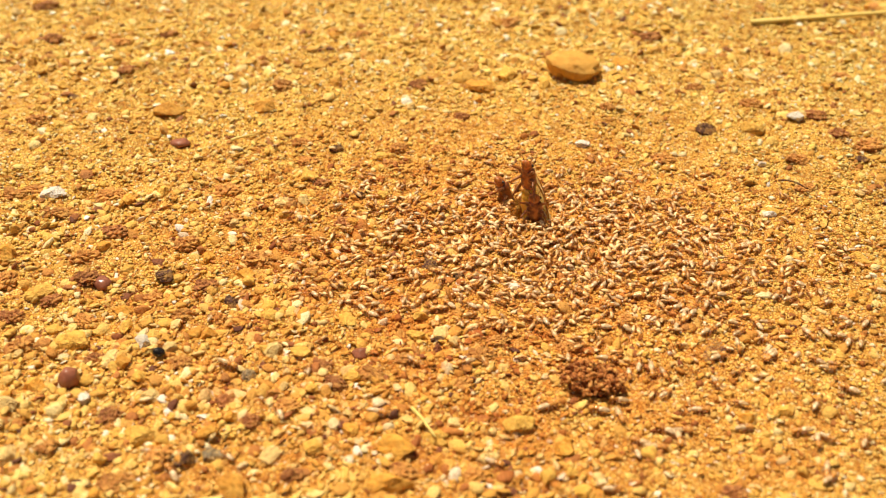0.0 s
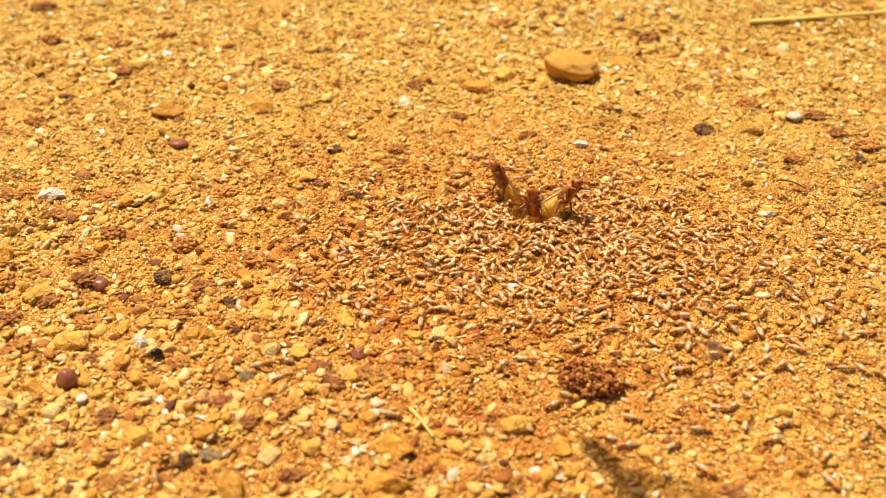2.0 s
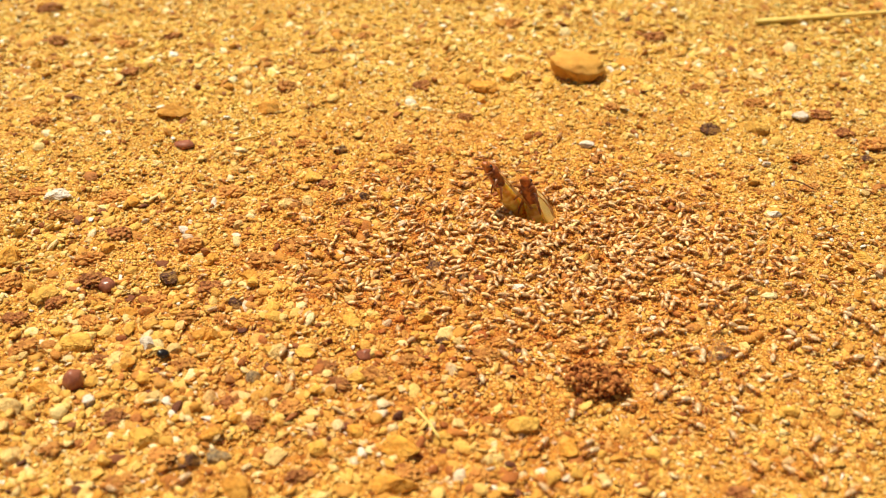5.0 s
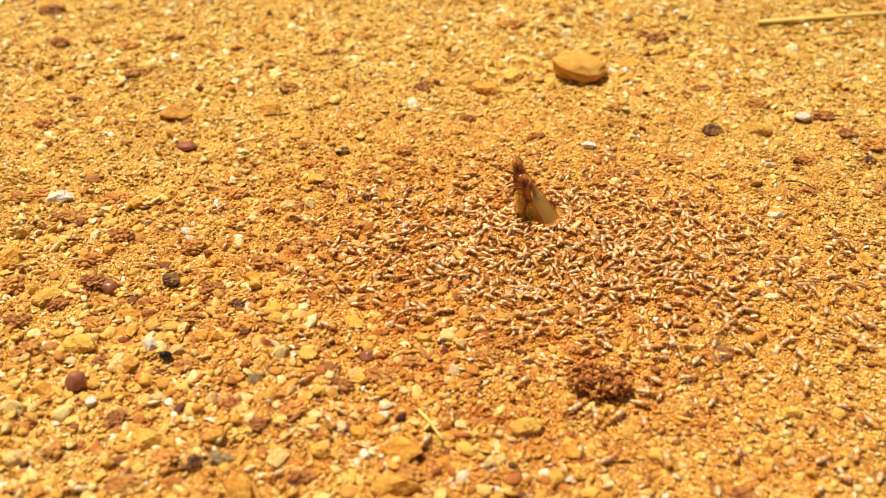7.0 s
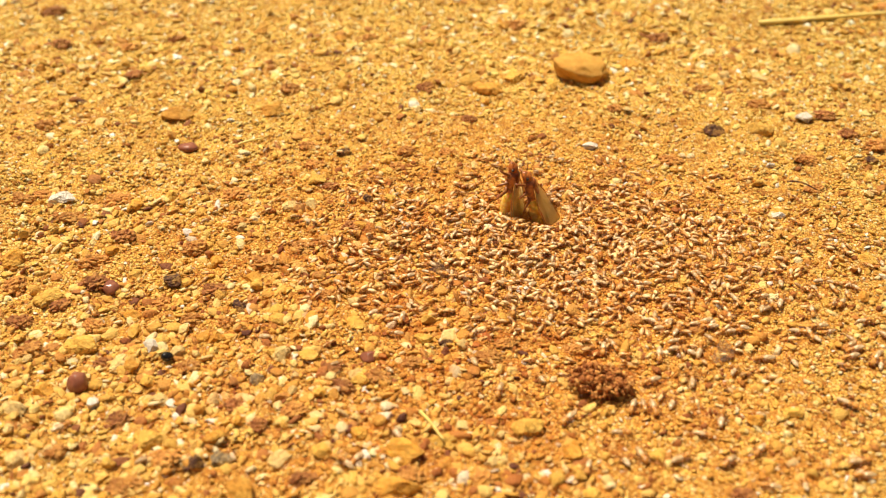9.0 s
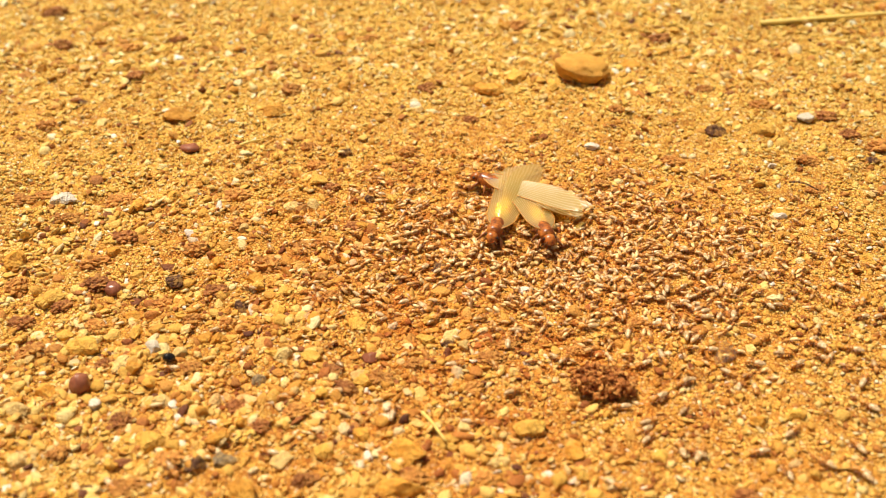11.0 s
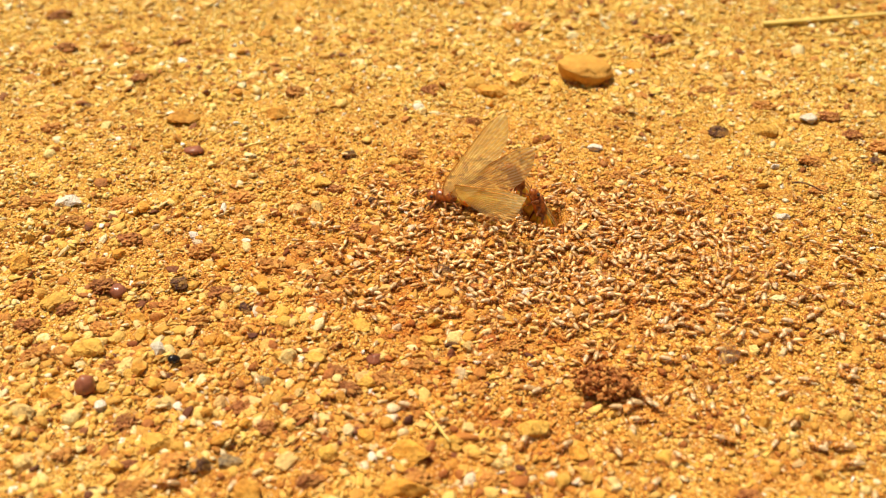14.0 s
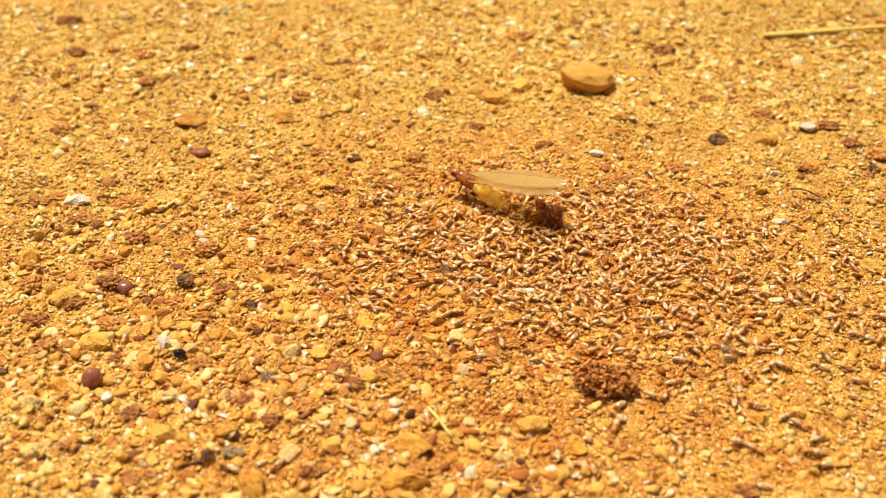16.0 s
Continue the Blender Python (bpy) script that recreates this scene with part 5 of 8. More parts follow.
    walk(wings_of(alates[2])[1], [(0, pose(-0.0009, 0.0010, 0.0009, -173, 2, 177)), (0.15, pose(-0.0009, 0.0010, 0.0009, -176, -8, 173)), (1.2, pose(-0.0009, 0.0010, 0.0009, -176, -8, 173)), (1.25, pose(-0.0009, 0.0010, 0.0009, 174, -56, 134)), (1.3, pose(-0.0009, 0.0010, 0.0009, -74, -66, -15)), (1.35, pose(-0.0009, 0.0010, 0.0009, -180, -69, 126)), (1.4, pose(-0.0009, 0.0010, 0.0009, 178, -34, 167)), (1.5, pose(-0.0009, 0.0010, 0.0009, -173, -9, 147)), (1.53, pose(-0.0009, 0.0010, 0.0009, -143, -61, 124)), (1.57, pose(-0.0009, 0.0010, 0.0009, -24, -53, 11)), (1.6, pose(-0.0009, 0.0010, 0.0009, -2, -0, -4)), (1.65, pose(-0.0009, 0.0010, 0.0009, 37, 39, -17)), (1.7, pose(-0.0009, 0.0010, 0.0009, 124, 70, 32)), (1.75, pose(-0.0009, 0.0010, 0.0009, 135, 34, 65)), (1.8, pose(-0.0009, 0.0010, 0.0009, 124, -0, 86)), (1.9, pose(-0.0009, 0.0010, 0.0009, 157, -5, 99)), (1.95, pose(-0.0009, 0.0010, 0.0009, 171, -38, 108)), (2, pose(-0.0009, 0.0010, 0.0009, -171, -72, 107)), (2.15, pose(-0.0009, 0.0010, 0.0009, -177, -30, 109)), (2.3, pose(-0.0009, 0.0010, 0.0009, -180, 11, 107)), (2.4, pose(-0.0009, 0.0010, 0.0009, -171, -16, 107)), (2.5, pose(-0.0009, 0.0010, 0.0009, -180, 11, 107)), (2.8, pose(-0.0009, 0.0010, 0.0009, -171, -16, 107)), (3.65, pose(-0.0009, 0.0010, 0.0009, -175, -7, 142)), (4.5, pose(-0.0009, 0.0010, 0.0009, -173, 2, 177)), (16, pose(-0.0009, 0.0010, 0.0009, -173, 2, 177))])
    walk(wings_of(alates[2])[2], [(0, pose(0.0007, -0.0011, 0.0010, -6, -3, -174)), (0.15, pose(0.0007, -0.0011, 0.0010, -4, -8, -173)), (1.2, pose(0.0007, -0.0011, 0.0010, -4, -8, -173)), (1.23, pose(0.0007, -0.0011, 0.0010, -10, -44, -136)), (1.27, pose(0.0007, -0.0011, 0.0010, -64, -60, -56)), (1.3, pose(0.0007, -0.0011, 0.0010, -100, -33, 6)), (1.35, pose(0.0007, -0.0011, 0.0010, -149, -33, 65)), (1.4, pose(0.0007, -0.0011, 0.0010, -175, -1, 106)), (1.5, pose(0.0007, -0.0011, 0.0010, -132, -1, 122)), (1.55, pose(0.0007, -0.0011, 0.0010, 179, 50, 81)), (1.6, pose(0.0007, -0.0011, 0.0010, 94, 29, 2)), (1.7, pose(0.0007, -0.0011, 0.0010, -145, 78, 113)), (1.73, pose(0.0007, -0.0011, 0.0010, 31, 54, -83)), (1.77, pose(0.0007, -0.0011, 0.0010, 42, 6, -90)), (1.8, pose(0.0007, -0.0011, 0.0010, 61, -38, -108)), (2, pose(0.0007, -0.0011, 0.0010, -2, -72, -81)), (2.15, pose(0.0007, -0.0011, 0.0010, 0, -30, -82)), (2.3, pose(0.0007, -0.0011, 0.0010, 2, 11, -81)), (2.4, pose(0.0007, -0.0011, 0.0010, -2, -17, -81)), (2.5, pose(0.0007, -0.0011, 0.0010, 2, 11, -81)), (2.8, pose(0.0007, -0.0011, 0.0010, -2, -17, -81)), (3.65, pose(0.0007, -0.0011, 0.0010, -1, -9, -128)), (4.5, pose(0.0007, -0.0011, 0.0010, -6, -3, -174)), (16, pose(0.0007, -0.0011, 0.0010, -6, -3, -174))])
    walk(wings_of(alates[2])[3], [(0, pose(-0.0009, -0.0010, 0.0009, -7, -0, -177)), (0.15, pose(-0.0009, -0.0010, 0.0009, -4, -8, -173)), (1.2, pose(-0.0009, -0.0010, 0.0009, -4, -8, -173)), (1.23, pose(-0.0009, -0.0010, 0.0009, -12, -45, -134)), (1.27, pose(-0.0009, -0.0010, 0.0009, -69, -59, -53)), (1.3, pose(-0.0009, -0.0010, 0.0009, -101, -29, 6)), (1.33, pose(-0.0009, -0.0010, 0.0009, -89, 6, 45)), (1.37, pose(-0.0009, -0.0010, 0.0009, -55, 22, 96)), (1.4, pose(-0.0009, -0.0010, 0.0009, -21, 6, 147)), (1.43, pose(-0.0009, -0.0010, 0.0009, -72, 15, 134)), (1.47, pose(-0.0009, -0.0010, 0.0009, -125, 11, 119)), (1.5, pose(-0.0009, -0.0010, 0.0009, -175, -3, 112)), (1.55, pose(-0.0009, -0.0010, 0.0009, 170, 23, 79)), (1.6, pose(-0.0009, -0.0010, 0.0009, 139, 34, 33)), (1.7, pose(-0.0009, -0.0010, 0.0009, -140, 80, 119)), (1.73, pose(-0.0009, -0.0010, 0.0009, 32, 54, -81)), (1.77, pose(-0.0009, -0.0010, 0.0009, 42, 9, -87)), (1.8, pose(-0.0009, -0.0010, 0.0009, 58, -34, -102)), (1.9, pose(-0.0009, -0.0010, 0.0009, 24, -24, -101)), (2, pose(-0.0009, -0.0010, 0.0009, -9, -72, -107)), (2.15, pose(-0.0009, -0.0010, 0.0009, -3, -30, -109)), (2.3, pose(-0.0009, -0.0010, 0.0009, -0, 11, -107)), (2.4, pose(-0.0009, -0.0010, 0.0009, -9, -16, -107)), (2.5, pose(-0.0009, -0.0010, 0.0009, -0, 11, -107)), (2.8, pose(-0.0009, -0.0010, 0.0009, -9, -16, -107)), (3.65, pose(-0.0009, -0.0010, 0.0009, -5, -8, -142)), (4.5, pose(-0.0009, -0.0010, 0.0009, -7, -0, -177)), (16, pose(-0.0009, -0.0010, 0.0009, -7, -0, -177))])
    walk(alates[3], [(0, pose(0.0006, 0.0006, -0.0480, 27, -87, 90)), (1.1, pose(0.0006, 0.0006, -0.0480, 27, -87, 90)), (1.25, pose(0.0013, 0.0013, -0.0225, 19, -76, 35)), (1.4, pose(0.0019, 0.0019, 0.0031, -50, -69, 0)), (1.5, pose(0.0038, 0.0023, 0.0052, -50, -62, 0)), (2, pose(0.0070, 0.0004, 0.0064, -50, -59, -4)), (2.2, pose(0.0074, 0.0002, 0.0066, -50, -56, -4)), (2.7, pose(0.0078, 0.0002, 0.0068, -50, -54, -6)), (2.9, pose(0.0068, 0.0004, 0.0071, -50, -62, -4)), (3.1, pose(0.0066, 0.0004, 0.0071, -50, -63, -4)), (3.3, pose(0.0078, 0.0002, 0.0062, -45, -46, -7)), (3.4, pose(0.0121, 0.0015, 0.0030, 0, -3, 22)), (3.5, pose(0.0117, -0.0053, 0.0030, -0, -3, -17)), (3.6, pose(0.0093, -0.0053, 0.0030, -0, -3, -15)), (3.7, pose(0.0087, -0.0056, 0.0040, -0, -10, -21)), (3.8, pose(0.0138, 0.0009, 0.0120, 0, -71, 5)), (3.85, pose(0.0264, 0.0061, 0.0135, 6, -67, -57)), (3.9, pose(0.0390, 0.0112, 0.0150, 0, -63, -108)), (3.95, pose(0.0423, -0.0152, 0.0150, -13, -69, -163)), (4, pose(0.0456, -0.0417, 0.0150, 0, -77, 118)), (4.05, pose(0.0427, -0.0728, 0.0275, -2, -76, 167)), (4.1, pose(0.0397, -0.1039, 0.0400, 0, -75, -148)), (4.25, pose(0.2198, -0.2020, 0.1200, -26, -34, -74)), (4.4, pose(0.4000, -0.3000, 0.2000, -0, -0, -31)), (5.8, pose(1.8000, -1.2000, 0.0200, 0, -0, 17)), (16, pose(1.8000, -1.2000, 0.0200, 0, -0, 17))])
    walk(wings_of(alates[3])[0], [(0, pose(0.0007, 0.0011, 0.0010, -174, -1, 174)), (1.1, pose(0.0007, 0.0011, 0.0010, -174, -1, 174)), (1.4, pose(0.0007, 0.0011, 0.0010, -176, -8, 173)), (3.3, pose(0.0007, 0.0011, 0.0010, -176, -8, 173)), (3.4, pose(0.0007, 0.0011, 0.0010, -174, -1, 174)), (3.45, pose(0.0007, 0.0011, 0.0010, 166, -34, -175)), (3.5, pose(0.0007, 0.0011, 0.0010, 120, -58, -137)), (3.6, pose(0.0007, 0.0011, 0.0010, 134, -74, 172)), (3.7, pose(0.0007, 0.0011, 0.0010, 21, -77, -104)), (3.75, pose(0.0007, 0.0011, 0.0010, 175, -51, 110)), (3.8, pose(0.0007, 0.0011, 0.0010, -175, -1, 112)), (3.83, pose(0.0007, 0.0011, 0.0010, 168, 53, 101)), (3.87, pose(0.0007, 0.0011, 0.0010, 37, 64, -25)), (3.9, pose(0.0007, 0.0011, 0.0010, 11, 11, -44)), (3.93, pose(0.0007, 0.0011, 0.0010, 60, 35, -24)), (4, pose(0.0007, 0.0011, 0.0010, 137, 23, -4)), (4.05, pose(0.0007, 0.0011, 0.0010, 126, 26, 18)), (4.1, pose(0.0007, 0.0011, 0.0010, 75, 31, -8)), (4.25, pose(0.0007, 0.0011, 0.0010, 143, 28, 53)), (4.4, pose(0.0007, 0.0011, 0.0010, -178, -17, 81)), (5.1, pose(0.0007, 0.0011, 0.0010, -179, -8, 128)), (5.8, pose(0.0007, 0.0011, 0.0010, -174, -1, 174)), (16, pose(0.0007, 0.0011, 0.0010, -174, -1, 174))])
    walk(wings_of(alates[3])[1], [(0, pose(-0.0009, 0.0010, 0.0009, -173, 2, 177)), (1.1, pose(-0.0009, 0.0010, 0.0009, -173, 2, 177)), (1.4, pose(-0.0009, 0.0010, 0.0009, -176, -8, 173)), (3.3, pose(-0.0009, 0.0010, 0.0009, -176, -8, 173)), (3.4, pose(-0.0009, 0.0010, 0.0009, -173, 2, 177)), (3.45, pose(-0.0009, 0.0010, 0.0009, 135, -26, -164)), (3.5, pose(-0.0009, 0.0010, 0.0009, -176, -24, -128)), (3.55, pose(-0.0009, 0.0010, 0.0009, 111, -23, -135)), (3.6, pose(-0.0009, 0.0010, 0.0009, 149, -19, -139)), (3.65, pose(-0.0009, 0.0010, 0.0009, 96, -31, -129)), (3.7, pose(-0.0009, 0.0010, 0.0009, 37, -31, -111)), (3.8, pose(-0.0009, 0.0010, 0.0009, 10, -26, -98)), (3.83, pose(-0.0009, 0.0010, 0.0009, -43, -9, -98)), (3.87, pose(-0.0009, 0.0010, 0.0009, -94, 2, -112)), (3.9, pose(-0.0009, 0.0010, 0.0009, -147, -2, -129)), (3.93, pose(-0.0009, 0.0010, 0.0009, -162, 1, 176)), (3.96, pose(-0.0009, 0.0010, 0.0009, -168, 0, 118)), (4, pose(-0.0009, 0.0010, 0.0009, -170, -5, 61)), (4.04, pose(-0.0009, 0.0010, 0.0009, -174, -14, 113)), (4.07, pose(-0.0009, 0.0010, 0.0009, 176, -16, 167)), (4.1, pose(-0.0009, 0.0010, 0.0009, 179, -8, -146)), (4.25, pose(-0.0009, 0.0010, 0.0009, -178, -14, 161)), (4.4, pose(-0.0009, 0.0010, 0.0009, -171, -16, 107)), (5.1, pose(-0.0009, 0.0010, 0.0009, -175, -7, 142)), (5.8, pose(-0.0009, 0.0010, 0.0009, -173, 2, 177)), (16, pose(-0.0009, 0.0010, 0.0009, -173, 2, 177))])
    walk(wings_of(alates[3])[2], [(0, pose(0.0007, -0.0011, 0.0010, -6, -3, -174)), (1.1, pose(0.0007, -0.0011, 0.0010, -6, -3, -174)), (1.4, pose(0.0007, -0.0011, 0.0010, -4, -8, -173)), (3.3, pose(0.0007, -0.0011, 0.0010, -4, -8, -173)), (3.4, pose(0.0007, -0.0011, 0.0010, -6, -3, -174)), (3.45, pose(0.0007, -0.0011, 0.0010, 3, -44, -149)), (3.5, pose(0.0007, -0.0011, 0.0010, -63, -78, -58)), (3.6, pose(0.0007, -0.0011, 0.0010, -4, -57, -85)), (3.7, pose(0.0007, -0.0011, 0.0010, -25, -54, -60)), (3.8, pose(0.0007, -0.0011, 0.0010, -5, -4, -37)), (3.83, pose(0.0007, -0.0011, 0.0010, -28, -48, -34)), (3.87, pose(0.0007, -0.0011, 0.0010, -133, -72, 57)), (3.9, pose(0.0007, -0.0011, 0.0010, 172, -32, 95)), (3.95, pose(0.0007, -0.0011, 0.0010, -150, -48, 56)), (4, pose(0.0007, -0.0011, 0.0010, -103, -66, 51)), (4.05, pose(0.0007, -0.0011, 0.0010, -157, -17, 28)), (4.1, pose(0.0007, -0.0011, 0.0010, 160, 9, 22)), (4.2, pose(0.0007, -0.0011, 0.0010, 106, 42, -13)), (4.3, pose(0.0007, -0.0011, 0.0010, 36, 27, -67)), (4.4, pose(0.0007, -0.0011, 0.0010, -2, -17, -81)), (5.1, pose(0.0007, -0.0011, 0.0010, -1, -9, -128)), (5.8, pose(0.0007, -0.0011, 0.0010, -6, -3, -174)), (16, pose(0.0007, -0.0011, 0.0010, -6, -3, -174))])
    walk(wings_of(alates[3])[3], [(0, pose(-0.0009, -0.0010, 0.0009, -7, -0, -177)), (1.1, pose(-0.0009, -0.0010, 0.0009, -7, -0, -177)), (1.4, pose(-0.0009, -0.0010, 0.0009, -4, -8, -173)), (3.3, pose(-0.0009, -0.0010, 0.0009, -4, -8, -173)), (3.4, pose(-0.0009, -0.0010, 0.0009, -7, -0, -177)), (3.45, pose(-0.0009, -0.0010, 0.0009, 3, -11, -138)), (3.5, pose(-0.0009, -0.0010, 0.0009, 8, -24, -97)), (3.6, pose(-0.0009, -0.0010, 0.0009, -1, -16, -86)), (3.7, pose(-0.0009, -0.0010, 0.0009, -32, -51, -51)), (3.8, pose(-0.0009, -0.0010, 0.0009, 1, 1, -63)), (3.83, pose(-0.0009, -0.0010, 0.0009, 2, -57, -66)), (3.87, pose(-0.0009, -0.0010, 0.0009, 173, -65, 121)), (3.9, pose(-0.0009, -0.0010, 0.0009, 176, -6, 117)), (3.95, pose(-0.0009, -0.0010, 0.0009, 148, -26, 94)), (4, pose(-0.0009, -0.0010, 0.0009, -132, -70, 70)), (4.05, pose(-0.0009, -0.0010, 0.0009, 92, -77, 139)), (4.1, pose(-0.0009, -0.0010, 0.0009, 24, -44, 171)), (4.25, pose(-0.0009, -0.0010, 0.0009, 0, -35, -142)), (4.4, pose(-0.0009, -0.0010, 0.0009, -9, -16, -107)), (5.1, pose(-0.0009, -0.0010, 0.0009, -5, -8, -142)), (5.8, pose(-0.0009, -0.0010, 0.0009, -7, -0, -177)), (16, pose(-0.0009, -0.0010, 0.0009, -7, -0, -177))])
    walk(alates[4], [(0, pose(0.0012, 0.0012, -0.0700, 27, -87, 90)), (1.3, pose(0.0012, 0.0012, -0.0700, 27, -87, 90)), (1.5, pose(0.0007, 0.0010, -0.0345, 13, -84, 148)), (1.7, pose(0.0002, 0.0007, 0.0009, 62, -81, 180)), (2, pose(0.0001, 0.0008, 0.0033, 62, -85, 180)), (2.7, pose(-0.0007, 0.0008, 0.0036, 62, -83, 180)), (3.2, pose(-0.0011, 0.0009, 0.0049, 62, -85, 180)), (3.5, pose(-0.0023, 0.0028, 0.0080, 62, -82, 180)), (4.2, pose(-0.0006, 0.0010, 0.0053, 62, -77, 180)), (5.5, pose(-0.0036, 0.0019, 0.0073, 62, -72, 180)), (6.3, pose(-0.0048, 0.0020, 0.0101, -29, -75, 180)), (6.6, pose(-0.0046, 0.0020, 0.0098, -29, -77, 180)), (6.8, pose(-0.0046, 0.0023, 0.0095, -22, -80, 180)), (7, pose(-0.0046, 0.0026, 0.0093, -22, -80, 180)), (7.6, pose(-0.0053, 0.0027, 0.0085, -22, -96, 180)), (8.3, pose(-0.0064, 0.0032, 0.0084, -22, -96, 180)), (8.6, pose(-0.0058, 0.0032, 0.0079, -22, -96, 180)), (9, pose(-0.0062, 0.0031, 0.0083, -22, -94, 180)), (9.2, pose(-0.0060, 0.0029, 0.0071, -22, -96, 180)), (10.4, pose(-0.0078, 0.0022, 0.0064, -10, -67, 180)), (10.57, pose(-0.0085, -0.0003, 0.0053, -8, -40, -150)), (10.73, pose(-0.0091, -0.0027, 0.0041, -4, -20, -145)), (10.9, pose(-0.0097, -0.0052, 0.0030, 0, -4, -142)), (11.03, pose(-0.0102, -0.0061, 0.0030, -19, 9, -92)), (11.17, pose(-0.0106, -0.0069, 0.0030, -23, 32, -43)), (11.3, pose(-0.0111, -0.0078, 0.0030, 0, 47, 22)), (11.35, pose(-0.0115, -0.0076, 0.0030, -7, 21, -7)), (11.4, pose(-0.0119, -0.0074, 0.0030, -0, -5, -31)), (11.5, pose(-0.0146, -0.0080, 0.0040, 0, -11, 15)), (11.6, pose(-0.0097, -0.0032, 0.0100, 0, -4, 68)), (11.7, pose(0.0016, 0.0023, 0.0300, 0, -60, 74)), (11.9, pose(0.1500, 0.3500, 0.2200, 0, -0, 63)), (12.3, pose(0.5000, 0.9000, 0.3500, 0, -0, 63)), (14, pose(1.2000, 2.2000, 0.0200, 0, -0, 17)), (16, pose(1.2000, 2.2000, 0.0200, 0, -0, 17))])
    walk(wings_of(alates[4])[0], [(0, pose(0.0007, 0.0011, 0.0010, -174, -1, 174)), (1.3, pose(0.0007, 0.0011, 0.0010, -174, -1, 174)), (1.7, pose(0.0007, 0.0011, 0.0010, -176, -8, 173)), (6.6, pose(0.0007, 0.0011, 0.0010, -176, -8, 173)), (7, pose(0.0007, 0.0011, 0.0010, -176, -9, 178)), (10.4, pose(0.0007, 0.0011, 0.0010, -176, -9, 178)), (10.9, pose(0.0007, 0.0011, 0.0010, -174, -1, 174)), (11.3, pose(0.0007, 0.0011, 0.0010, 170, -39, 175)), (11.35, pose(0.0007, 0.0011, 0.0010, 134, -63, -178)), (11.4, pose(0.0007, 0.0011, 0.0010, 48, -71, -119)), (11.5, pose(0.0007, 0.0011, 0.0010, 63, -61, -138)), (11.55, pose(0.0007, 0.0011, 0.0010, 85, -53, -136)), (11.6, pose(0.0007, 0.0011, 0.0010, 115, -32, -135)), (11.65, pose(0.0007, 0.0011, 0.0010, 48, -38, -93)), (11.7, pose(0.0007, 0.0011, 0.0010, -4, -11, -69)), (11.77, pose(0.0007, 0.0011, 0.0010, -27, -59, -55)), (11.83, pose(0.0007, 0.0011, 0.0010, -151, -64, 63)), (11.9, pose(0.0007, 0.0011, 0.0010, -178, -17, 81)), (12.3, pose(0.0007, 0.0011, 0.0010, -178, -17, 81)), (13.15, pose(0.0007, 0.0011, 0.0010, -179, -8, 128)), (14, pose(0.0007, 0.0011, 0.0010, -174, -1, 174)), (16, pose(0.0007, 0.0011, 0.0010, -174, -1, 174))])
    walk(wings_of(alates[4])[1], [(0, pose(-0.0009, 0.0010, 0.0009, -173, 2, 177)), (1.3, pose(-0.0009, 0.0010, 0.0009, -173, 2, 177)), (1.7, pose(-0.0009, 0.0010, 0.0009, -176, -8, 173)), (6.6, pose(-0.0009, 0.0010, 0.0009, -176, -8, 173)), (7, pose(-0.0009, 0.0010, 0.0009, -176, -9, 178)), (10.4, pose(-0.0009, 0.0010, 0.0009, -176, -9, 178)), (10.9, pose(-0.0009, 0.0010, 0.0009, -173, 2, 177)), (11.3, pose(-0.0009, 0.0010, 0.0009, 175, -27, 179)), (11.35, pose(-0.0009, 0.0010, 0.0009, 121, -60, -167)), (11.4, pose(-0.0009, 0.0010, 0.0009, 19, -56, -100)), (11.5, pose(-0.0009, 0.0010, 0.0009, 91, -44, -139)), (11.55, pose(-0.0009, 0.0010, 0.0009, 127, -40, -148)), (11.6, pose(-0.0009, 0.0010, 0.0009, 153, -17, -138)), (11.63, pose(-0.0009, 0.0010, 0.0009, 97, -22, -106)), (11.67, pose(-0.0009, 0.0010, 0.0009, 48, -1, -83)), (11.7, pose(-0.0009, 0.0010, 0.0009, 4, 30, -83)), (11.77, pose(-0.0009, 0.0010, 0.0009, -46, 83, -131)), (11.83, pose(-0.0009, 0.0010, 0.0009, -166, 39, 110)), (11.9, pose(-0.0009, 0.0010, 0.0009, -171, -16, 107)), (12.3, pose(-0.0009, 0.0010, 0.0009, -171, -16, 107)), (13.15, pose(-0.0009, 0.0010, 0.0009, -175, -7, 142)), (14, pose(-0.0009, 0.0010, 0.0009, -173, 2, 177)), (16, pose(-0.0009, 0.0010, 0.0009, -173, 2, 177))])
